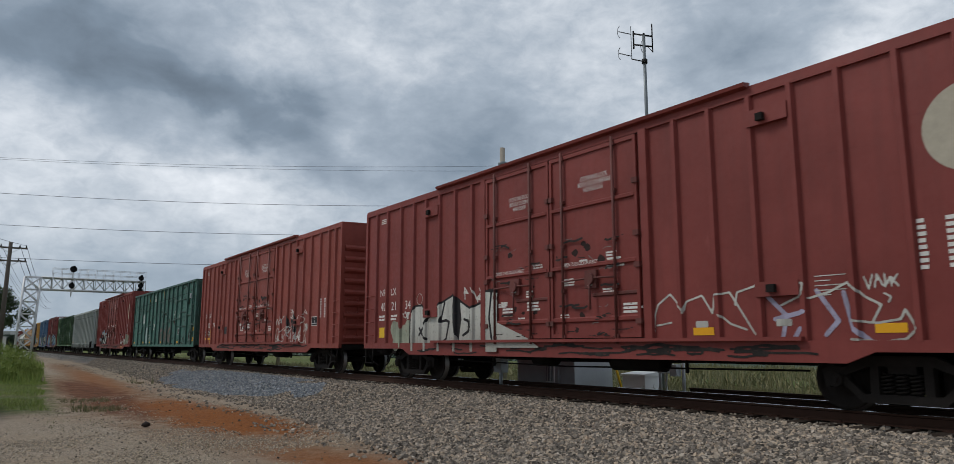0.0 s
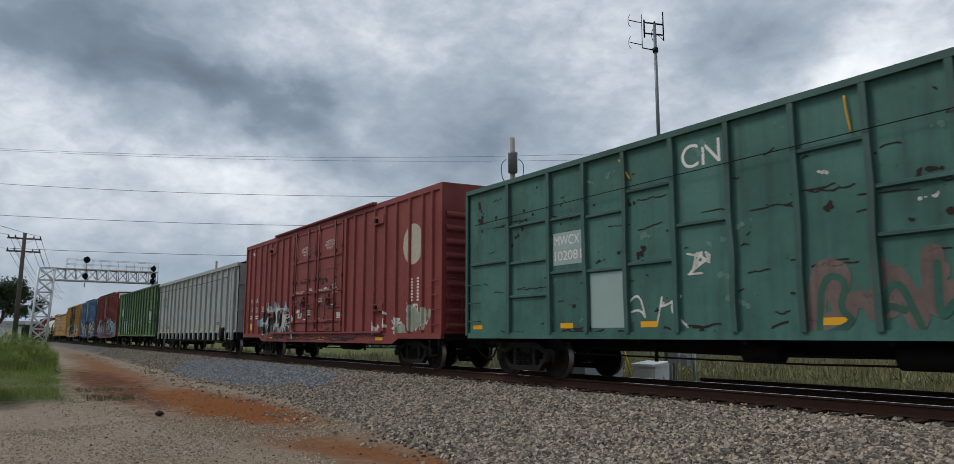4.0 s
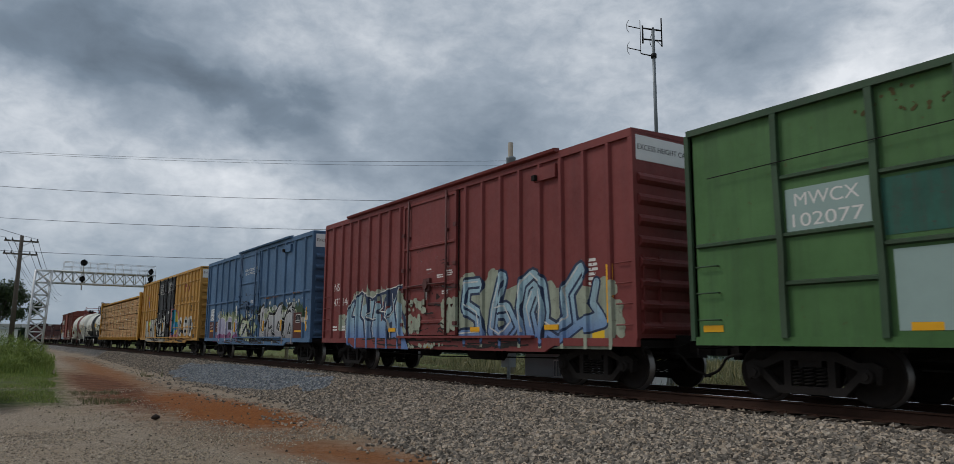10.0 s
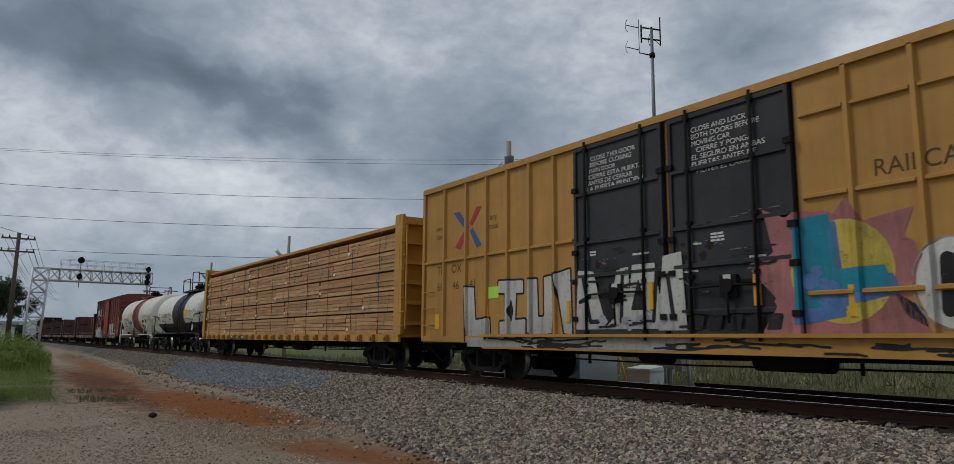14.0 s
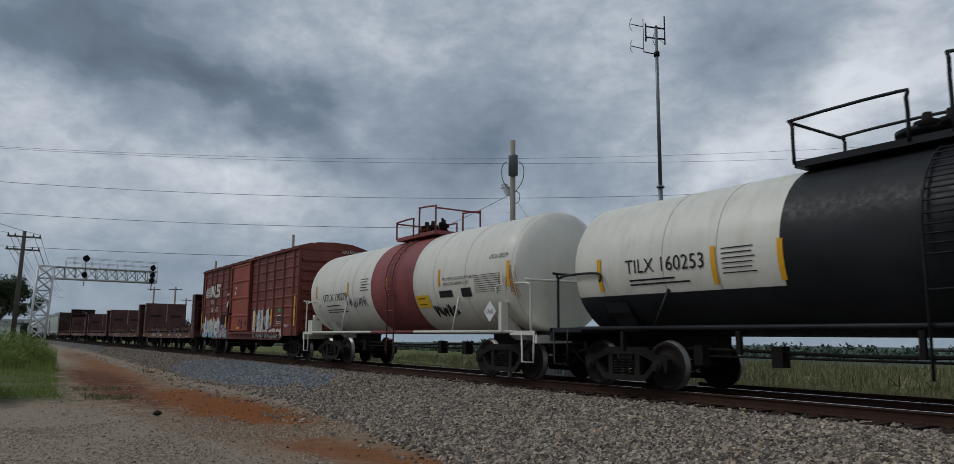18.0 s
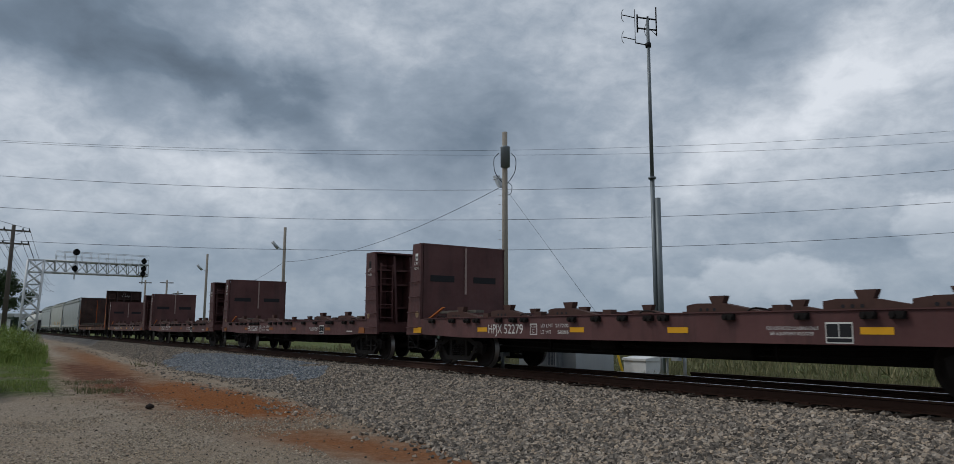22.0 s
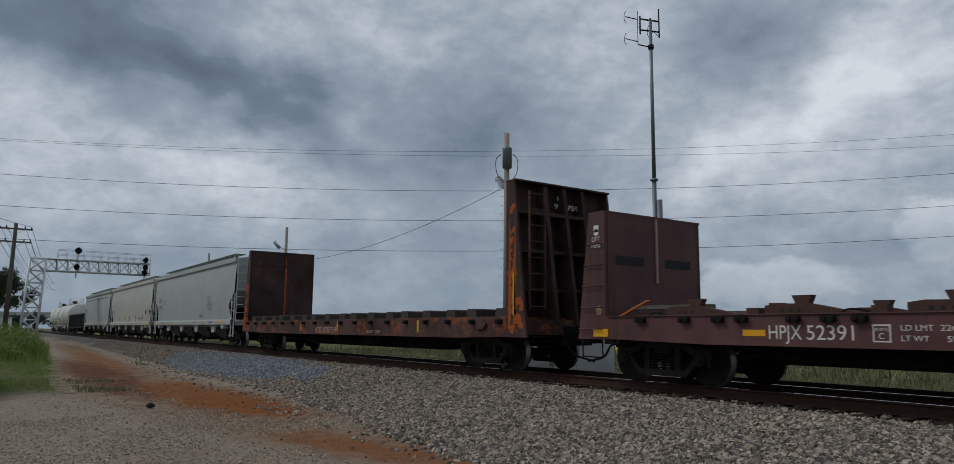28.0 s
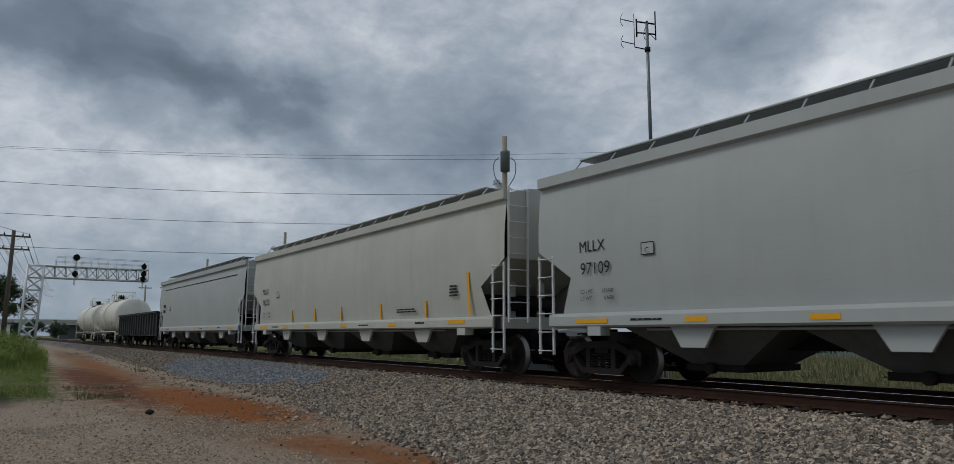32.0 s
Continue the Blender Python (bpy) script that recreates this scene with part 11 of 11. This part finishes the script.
def lattice(p, q, panels, r, name, faces=((0, 1), (1, 2), (2, 3), (3, 0))):
    """A four-chord truss between two square ends."""
    for a, b in zip(p, q):
        part(name, Mesh().tube([a, b], r, 6), ALU, sb)
    for i, j in faces:
        for k in range(panels):
            a0, a1 = Vector(p[i]).lerp(Vector(q[i]), k / panels), Vector(p[i]).lerp(Vector(q[i]), (k + 1) / panels)
            b0, b1 = Vector(p[j]).lerp(Vector(q[j]), k / panels), Vector(p[j]).lerp(Vector(q[j]), (k + 1) / panels)
            bars = [(a0, b1), (a1, b1)] + ([(b0, a1)] if name == "leg_chord" else [])
            for a, b in bars:
                part("lacing_bar", Mesh().cyl(a, b, r * 0.6, 5), ALU, sb)


g0 = -0.9
lattice([(-0.6, Y0 - 0.35, g0), (-0.6, Y1 - 0.35, g0), (0.6, Y1 - 0.35, g0), (0.6, Y0 - 0.35, g0)], [(-0.6, Y0, Zt), (-0.6, Y1, Zt), (0.6, Y1, Zt), (0.6, Y0, Zt)], 7, 0.09, "leg_chord")
lattice([(-0.6, Y1, Zb), (-0.6, Y1, Zt), (0.6, Y1, Zt), (0.6, Y1, Zb)], [(-0.6, YE, Zb), (-0.6, YE, Zt), (0.6, YE, Zt), (0.6, YE, Zb)], 10, 0.085, "truss_chord")
m = Mesh()
for x in (-0.6, 0.6):
    for z in (Zt + 0.5, Zt + 1.0):
        m.cyl((x, 6.3, z), (x, YE, z), 0.025, 5)
    for k in range(12):
        y = 6.3 + (YE - 6.3) * k / 11
        m.cyl((x, y, Zt), (x, y, Zt + 1.0), 0.022, 5)
part("walkway_rail", m, ALU, sb)
part("walkway", Mesh().box(-0.6, 0.6, Y1, YE, Zt, Zt + 0.05), ALU, sb)
part("ladder_cage", Mesh().box(-0.1, 0.25, Y0 - 0.75, Y0 - 0.4, 2.0, 2.3).cyl((0, Y0 - 0.7, 2.1), (0, Y0, 2.1), 0.05, 6), ALU, sb)


def signal_head(y, z, r):
    s = part("signal_head", Mesh().cyl((0.75, y, z), (0.80, y, z), r, 20).box(0.4, 0.75, y - r * 0.6, y + r * 0.6, z - r * 0.6, z + r * 0.6), SIGNAL_BLACK, sb, "black round signal head")
    part("signal_mount", Mesh().cyl((0.65, y, z - 1.1), (0.65, y, z + 0.2), 0.06, 6), ALU, sb)
    for dz in (-0.22, 0.22):
        part("hood", Mesh().lathe([(0.8, 0.12), (1.05, 0.12), (1.05, 0.11), (0.8, 0.11)], 12, "x", (0, y, z + dz)), SIGNAL_BLACK, s)


for y, z, r in ((8.05, Zt + 0.95, 0.33), (8.0, Zb + 0.45, 0.28), (14.5, Zt + 0.35, 0.27), (14.45, Zb + 0.2, 0.27), (14.5, Zb + 0.75, 0.27)):
    signal_head(y, z, r)

# crossarm pole behind the bridge's leg
cx, cy = spot(-88.36, 75)
pp = thing("utility_pole", "tall dark wooden pole with two crossarms and insulators", "utility pole", at=(cx, cy, 0))
part("pole", Mesh().cyl((0, -0.12, ground_z(cx, cy) - 0.2), (0, 0, 9.95), 0.22, 12, 0.15), POLE_DARK, pp)
for z in (9.45, 8.3):
    arm = part("crossarm", Mesh().box(-0.06, 0.06, -1.3, 1.3, z - 0.07, z + 0.07), POLE_DARK, pp)
    for y in (-1.2, -0.7, 0.7, 1.2):
        part("insulator", Mesh().cyl((0, y, z + 0.07), (0, y, z + 0.3), 0.06, 8, 0.03), SIGNAL_BLACK, arm)
    part("arm_brace", Mesh().tube([(0.07, -0.8, z), (0.07, 0, z - 0.5), (0.07, 0.8, z)], 0.025, 5), GALV, pp)
for z in (9.7, 8.5):
    for y in (-1.2, -0.7, 0.7, 1.2):
        single("power_line", sag_line((cx, cy + y, z), (cx - 90, cy + y + 9.0, z - 0.4), 1.2, 0.018, 10), WIRE, "thin dark line running from the crossarm pole", "power line", "lines of the crossarm pole")
for y in (-1.2, 1.2):
    single("power_line", sag_line((cx, cy + y, 9.7), (cx + 55, cy + y - 16, 9.8), 1.0, 0.016, 10), WIRE, "thin dark line running from the crossarm pole", "power line", "lines of the crossarm pole")

# signal houses and boxes behind the track
BUNG = steel("bungalow_grey", (0.36, 0.38, 0.39), 0.08, 0.05, dirt=0.15, dirt_col=(0.2, 0.2, 0.2), rough=0.45, metal=0.3, seed=31)
bx, by = spot(-48.6, 22.5)
bz = ground_z(bx, by)
sh = thing("signal_bungalow", "grey aluminium signal bungalow with a louvred vent", "equipment cabinet", at=(bx, by, bz))
part("housing", Mesh().box(-1.15, 0.75, -0.8, 0.8, 0.1, 1.46), BUNG, sh)
part("housing_annex", Mesh().box(0.76, 1.35, -0.7, 0.8, 0.1, 1.36), BUNG, sh)
part("housing_roof", Mesh().prism([(-0.9, 1.46), (-0.9, 1.5), (0, 1.6), (0.9, 1.5), (0.9, 1.46)], "x", -1.2, 0.8), BUNG, sh)
part("plinth", Mesh().box(-1.2, 1.4, -0.85, 0.85, -0.3, 0.1), CONCRETE, sh)
vt = part("vent", Mesh().box(0.25, 0.62, -0.83, -0.8, 0.35, 0.85), WHITE, sh, "white louvred vent")
for k in range(5):
    part("louvre", Mesh().box(0.28 + k * 0.068, 0.31 + k * 0.068, -0.845, -0.83, 0.38, 0.82), GALV_DARK, vt)
wx, wy = spot(-42.6, 21.5)
wb = thing("equipment_box", "low white equipment box with a sloping lid", "equipment box", at=(wx, wy, ground_z(wx, wy)))
part("box_body", Mesh().box(-0.42, 0.42, -0.3, 0.3, 0.0, 0.62), WHITE, wb)
part("box_lid", Mesh().prism([(-0.34, 0.62), (-0.34, 0.68), (0.34, 0.76), (0.34, 0.62)], "x", -0.46, 0.46), WHITE, wb)
yx, yy = spot(-43.9, 21.0)
single("guy_marker", Mesh().cyl((yx, yy, ground_z(yx, yy)), (yx - 0.9, yy + 0.3, ground_z(yx, yy) + 1.7), 0.035, 8), PLACARD, "yellow plastic guy-wire marker", "guy marker")
qx, qy = spot(-40.3, 20.5)
mb = thing("meter_rack", "galvanised meter rack with small grey boxes", "equipment rack", at=(qx, qy, ground_z(qx, qy)))
for x in (-0.4, 0.4):
    part("rack_post", Mesh().cyl((x, 0, -0.2), (x, 0, 1.5), 0.045, 8), GALV, mb)
part("rack_bar", Mesh().box(-0.45, 0.45, -0.03, 0.03, 1.15, 1.25), GALV, mb)
for x, z, s in ((-0.15, 0.95, 0.34), (0.22, 0.8, 0.22)):
    part("meter_box", Mesh().box(x - s / 2, x + s / 2, -0.2, -0.02, z - s * 0.7, z + s * 0.7), GALV, mb)
part("conduit", smooth_tube([(-0.1, -0.1, 0.7), (-0.12, -0.1, 0.3), (-0.1, -0.1, -0.1)], 0.03, 4), GALV, mb)
p2x, p2y = spot(-53.3, 20)
jb = thing("junction_box", "small grey junction box on a post", "equipment box", at=(p2x, p2y, ground_z(p2x, p2y)))
part("post", Mesh().cyl((0, 0, -0.2), (0, 0, 0.9), 0.05, 8), GALV, jb)
part("box_body", Mesh().box(-0.17, 0.17, -0.12, 0.12, 0.45, 0.85), GALV, jb)

# overpass far down the line
ov = thing("overpass", "pale concrete road overpass far down the line", "bridge", at=(-330, 0, 0))
part("deck", Mesh().box(-6, 6, -220, 36, 4.2, 5.3), CONCRETE, ov)
part("parapet", Mesh().box(5.7, 6.1, -220, 36, 5.3, 6.3), CONCRETE, ov, "pale parapet")
for y in (-150, -110, -70, -35, -8, 32):
    part("pier", Mesh().box(-1.0, 1.0, y - 4, y + 4, -2.0, 4.2), plain("pier_dark", (0.16, 0.16, 0.16), 0.9, 0.15, 2.0), ov)
part("abutment", Mesh().prism([(36, -2), (36, 5.2), (60, 4.6), (120, -2)], "x", -6, 6), plain("abutment_grass", (0.09, 0.11, 0.045), 0.95, 0.3, 0.5), ov)
bl = thing("industrial_shed", "low white industrial shed beyond the grass", "building", at=(-190, 3.0, 0))
part("wall", Mesh().box(-12, 12, -16, 3.0, -1.0, 2.7), WHITE, bl)
part("roof", Mesh().prism([(-16.5, 2.7), (-6.5, 4.0), (3.5, 2.7)], "x", -12.4, 12.4), GALV, bl)


# ---- plants ----
def leaf_material(name, a, b):
    m, N, L, P = mat_base(name)
    r = N.new("ShaderNodeNewGeometry").outputs["Random Per Island"]
    L.new(mixed(N, L, r, a, b), P.inputs["Base Color"])
    P.inputs["Roughness"].default_value = 0.7
    return m


GRASS = leaf_material("grass_blades", (0.10, 0.165, 0.022), (0.29, 0.34, 0.075))
GRASS_DRY = leaf_material("grass_dry", (0.075, 0.085, 0.028), (0.21, 0.185, 0.085))
LEAF = leaf_material("tree_leaves", (0.018, 0.036, 0.012), (0.055, 0.085, 0.028))
# paler and bluer than LEAF: distance haze is put into the leaf colour
FARLEAF = leaf_material("far_leaves_hazed", (0.030, 0.052, 0.035), (0.055, 0.085, 0.05))


def tri_cloud(name, P, size, mat, label, up, seed, category):
    """Loose triangles: blades when up is high, leaves when it is nought."""
    g = np.random.default_rng(seed)
    n = len(P)
    d = g.normal(size=(n, 3))
    d[:, 2] = np.abs(d[:, 2]) * (1 + 4 * up) if up else d[:, 2]
    d /= np.linalg.norm(d, axis=1)[:, None]
    s = np.cross(d, g.normal(size=(n, 3)))
    s /= np.linalg.norm(s, axis=1)[:, None]
    size = np.asarray(size).reshape(-1, 1) * g.uniform(0.6, 1.3, (n, 1))
    wdt = size * (0.07 if up else 0.42)
    v = np.stack([P - s * wdt, P + s * wdt, P + d * size], 1)
    me = bpy.data.meshes.new(name)
    me.vertices.add(3 * n)
    me.vertices.foreach_set("co", v.ravel())
    me.loops.add(3 * n)
    me.loops.foreach_set("vertex_index", np.arange(3 * n, dtype=np.int32))
    me.polygons.add(n)
    me.polygons.foreach_set("loop_start", np.arange(0, 3 * n, 3, dtype=np.int32))
    me.polygons.foreach_set("loop_total", np.full(n, 3, np.int32))
    me.update(calc_edges=True)
    me.materials.append(mat)
    return me


def field(name, mat, spots, label, seed):
    g = np.random.default_rng(seed)
    P, S = [], []
    for x0, x1, y0, y1, n, hgt, test in spots:
        xy = np.c_[g.uniform(x0, x1, n), g.uniform(y0, y1, n)]
        for x, y in xy:
            k = noise.noise(Vector((x * 0.35, y * 0.35, 9)))
            if test(x, y, k):
                P.append((x, y, ground_z(x, y)))
                S.append(hgt * (0.75 + 0.7 * max(-0.5, k)))
    me = tri_cloud(name, np.array(P), S, mat, label, 1.0, seed, "grass")
    return single(name, me, mat, label, "grass", kind="stuff")


def corner(x, y, k):
    return y < 0.35 - 0.062 * x + 0.7 * k and x < -22.3 + 1.5 * k


field("grass_corner", GRASS, [(-36, -20.5, -6, 4.2, 40000, 0.13, lambda x, y, k: corner(x, y, k) and k > -0.3), (-75, -36, -8, 5, 26000, 0.45, corner)], "lush green grass at the corner of the lane", 5)
field("grass_bank", GRASS_DRY, [(-40, 14, 15.2, 26, 60000, 0.30, lambda x, y, k: True), (-60, 30, 26, 62, 42000, 0.6, lambda x, y, k: k > -0.35), (-110, -40, 14.8, 24, 20000, 0.4, lambda x, y, k: True)], "rough green and straw-coloured grass beyond the track", 6)
field("lane_tufts", GRASS_DRY, [(-26.5, -21.0, 2.3, 3.7, 1300, 0.14, lambda x, y, k: k > -0.05), (-39, -35, 6.0, 7.0, 60, 0.4, lambda x, y, k: k > 0.1), (-22, -8, 1.5, 4.5, 900, 0.06, lambda x, y, k: k > 0.25)], "thin tufts of grass in the dirt", 7)

# bush of tall weeds by the lane
g = np.random.default_rng(31)
P = []
for cx_, cy_, cz_, r in ((-41.0, 1.6, 0.0, 1.2), (-39.2, 0.3, -0.05, 1.1), (-42.0, 0.9, 0.15, 1.4), (-37.5, -1.2, 0.0, 1.3), (-43, -1.5, 0.2, 1.6), (-43.5, 2.2, -0.35, 0.75), (-37.5, 1.1, -0.35, 0.7)):
    n = 3200
    d = g.normal(size=(n, 3))
    d /= np.linalg.norm(d, axis=1)[:, None]
    q = d * (g.uniform(0.35, 1.0, (n, 1)) ** 0.5) * np.array([r * 1.25, r, r * 0.72]) * g.uniform(0.85, 1.12, (n, 1))
    P.append(q + np.array([cx_, cy_, cz_]))
P = np.concatenate(P)
P = P[P[:, 2] > -0.75]
single("weed_bush", tri_cloud("weed_bush", P, np.full(len(P), 0.20), GRASS, "", 0.15, 8, "bush"), GRASS, "dense bright green clump of tall weeds beside the lane", "bush")


def tree(x, y, height, spread, seed, label, mat=LEAF, leaves=9000, size=0.22):
    r = random.Random(seed)
    g = np.random.default_rng(seed)
    t = thing("tree", label, "tree", "trees", at=(x, y, ground_z(x, y) - 0.1))
    wood = Mesh().cyl((0, 0, 0), (0.1, 0.05, height * 0.35), height * 0.035, 10, height * 0.025)
    heads = []
    for i in range(9):
        a = r.uniform(0, 2 * math.pi)
        rr = spread * r.uniform(0.3, 0.85)
        top = (rr * math.cos(a), rr * math.sin(a), height * r.uniform(0.5, 0.92))
        mid = (top[0] * 0.35, top[1] * 0.35, height * r.uniform(0.38, 0.5))
        wood.cyl((0.1, 0.05, height * 0.33), mid, height * 0.016, 7, height * 0.011)
        wood.cyl(mid, top, height * 0.011, 6, 0.02)
        heads.append(top)
    part("trunk", wood, POLE_DARK, t)
    P = []
    for hx, hy, hz in heads:
        for _ in range(6):
            c = np.array([hx, hy, hz]) + g.normal(size=3) * spread * np.array([0.30, 0.30, 0.20])
            n = leaves // 54
            P.append(c + g.normal(size=(n, 3)) * spread * 0.11)
    P = np.concatenate(P)
    me = tri_cloud("crown", P, np.full(len(P), size), mat, "", 0, seed, "tree")
    part("crown", me, mat, t)
    return t


tree(-104, 1.0, 8.3, 3.2, 3, "dark green broadleaf tree with an open crown", leaves=15000, size=0.24)
tree(-112, -4.5, 9.0, 3.6, 4, "dark green broadleaf tree with an open crown", leaves=14000, size=0.26)
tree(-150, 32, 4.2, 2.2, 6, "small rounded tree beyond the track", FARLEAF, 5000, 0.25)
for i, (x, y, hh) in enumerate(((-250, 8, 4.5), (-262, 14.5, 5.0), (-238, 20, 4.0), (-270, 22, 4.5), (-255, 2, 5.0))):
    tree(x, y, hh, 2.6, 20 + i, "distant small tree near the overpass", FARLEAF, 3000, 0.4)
g = np.random.default_rng(77)
P = []
for i in range(260):
    a = g.uniform(-92, -15)
    d = g.uniform(420, 560)
    cx_, cy_ = spot(a, d)
    n = 40
    hgt = g.uniform(3, 7)
    P.append(np.c_[g.normal(cx_, 3.5, n), g.normal(cy_, 3.5, n), -9.5 + hgt * g.uniform(0.1, 1.3, n)])
P = np.concatenate(P)
# the woods' haze is only their bluish colour
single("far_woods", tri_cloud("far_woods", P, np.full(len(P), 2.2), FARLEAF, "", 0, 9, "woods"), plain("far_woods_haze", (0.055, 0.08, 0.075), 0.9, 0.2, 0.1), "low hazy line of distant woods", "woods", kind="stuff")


# ---- parked car at the edge of the lane ----
def parked_car(x, y, turn):
    car = thing("car", "white parked sedan with red tail lights", "car", at=(x, y, -0.74))
    car.rotation_euler[2] = turn
    body_mat = plain("car_white", (0.78, 0.78, 0.77), 0.25, 0.03, 2.0, 0, 0.02)
    glass, N, L, P = mat_base("car_glass")
    P.inputs["Base Color"].default_value = (0.02, 0.025, 0.03, 1)
    P.inputs["Roughness"].default_value = 0.08
    red = plain("tail_light", (0.35, 0.01, 0.01), 0.2, 0.1)
    bm = bmesh.new()
    prof = [(-2.25, 0.30), (-2.32, 0.55), (-2.25, 0.92), (-1.75, 1.02), (-1.0, 1.05), (0.9, 1.0), (1.75, 0.88), (2.25, 0.68), (2.3, 0.35), (1.9, 0.25), (-1.9, 0.25)]
    rows = []
    for yy_, k in ((-0.88, 0.96), (-0.80, 1.0), (0.80, 1.0), (0.88, 0.96)):
        rows.append([bm.verts.new((px_ * (0.985 if abs(yy_) > 0.85 else 1), yy_, 0.3 + (pz - 0.3) * k)) for px_, pz in prof])
    n = len(prof)
    for a, b in zip(rows, rows[1:]):
        for i in range(n):
            bm.faces.new((a[i], a[(i + 1) % n], b[(i + 1) % n], b[i]))
    bm.faces.new(rows[0])
    bm.faces.new(rows[-1][::-1])
    bmesh.ops.recalc_face_normals(bm, faces=bm.faces)
    bmesh.ops.bevel(bm, geom=[e for e in bm.edges], offset=0.05, segments=2, affect="EDGES")
    me = bpy.data.meshes.new("body")
    bm.to_mesh(me)
    bm.free()
    for p in me.polygons:
        p.use_smooth = True
    me.materials.append(body_mat)
    part("body", me, body_mat, car)
    cab = Mesh()
    lo = [(-1.75, -0.78, 1.0), (1.05, -0.78, 0.98), (1.05, 0.78, 0.98), (-1.75, 0.78, 1.0)]
    hi = [(-1.05, -0.62, 1.44), (0.2, -0.62, 1.44), (0.2, 0.62, 1.44), (-1.05, 0.62, 1.44)]
    cab.v += lo + hi
    for i in range(4):
        cab.face((i, (i + 1) % 4, 4 + (i + 1) % 4, 4 + i))
    cab.face((4, 5, 6, 7))
    part("windows", cab, glass, car, "dark glass")
    part("roof", Mesh().box(-1.08, 0.22, -0.62, 0.62, 1.43, 1.47), body_mat, car)
    for sx in (-1, 1):
        part("tail_light", Mesh().prism([(-2.33, 0.72), (-2.22, 0.92), (-1.98, 0.94), (-2.1, 0.76)], "y", min(sx * 0.55, sx * 0.9), max(sx * 0.55, sx * 0.9)), red, car, "red tail light")
    part("bumper", Mesh().box(-2.36, -2.2, -0.82, 0.82, 0.3, 0.55), body_mat, car)
    rub = plain("tyre", (0.015, 0.015, 0.016), 0.8, 0.2)
    for sx in (-1.38, 1.42):
        for sy in (-0.8, 0.8):
            w = part("wheel", Mesh().lathe([(-0.1, 0.2), (-0.11, 0.3), (-0.06, 0.33), (0.06, 0.33), (0.11, 0.3), (0.1, 0.2)], 24, "y", (sx, sy, 0.33)), rub, car)
            part("rim", Mesh().lathe([(-0.105, 0.05), (-0.112, 0.2), (0.112, 0.2), (0.105, 0.05)], 18, "y", (sx, sy, 0.33)), GALV, w)
    return car


parked_car(-22.6, -0.62, math.pi - 0.02)
single("clod", Mesh().lathe([(-0.03, 0.02), (0.0, 0.09), (0.05, 0.08), (0.08, 0.02)], 9, "z", (-16.6, 3.15, -0.70)), SCUFF, "dark clod of earth lying on the lane", "clod")


# ---- movement ----
def gone(t):
    """Metres that the train has run since the start; it slows a little."""
    return 11.264 * t - 0.01456 * t * t


def motions():
    times = [i * 0.5 for i in range(65)]
    for ob, x in TRAIN:
        walk(ob, [(t, pose(x + gone(t), TRACK_Y, 0)) for t in times])
    bx = (-173.63 - 196.14) / 2
    for ob, cx, cy in BUNDLES:
        walk(ob, [(t, pose(bx + cx + gone(t), TRACK_Y + cy, 0)) for t in times])
    # wheels roll without slipping; all wheels of one side share one turn
    first = {}
    for ob, sy in WHEELS:
        if sy not in first:
            rows = []
            for i in range(961):
                t = i / 30
                rows.append((t, Matrix.Rotation(-sy * gone(t) / 0.457, 4, "Y")))
            walk(ob, rows)
            first[sy] = ob
            continue
        ob.rotation_mode = "QUATERNION"
        ob.animation_data_create()
        ob.animation_data.action = first[sy].animation_data.action
        ob.animation_data.action_slot = first[sy].animation_data.action_slot


motions()
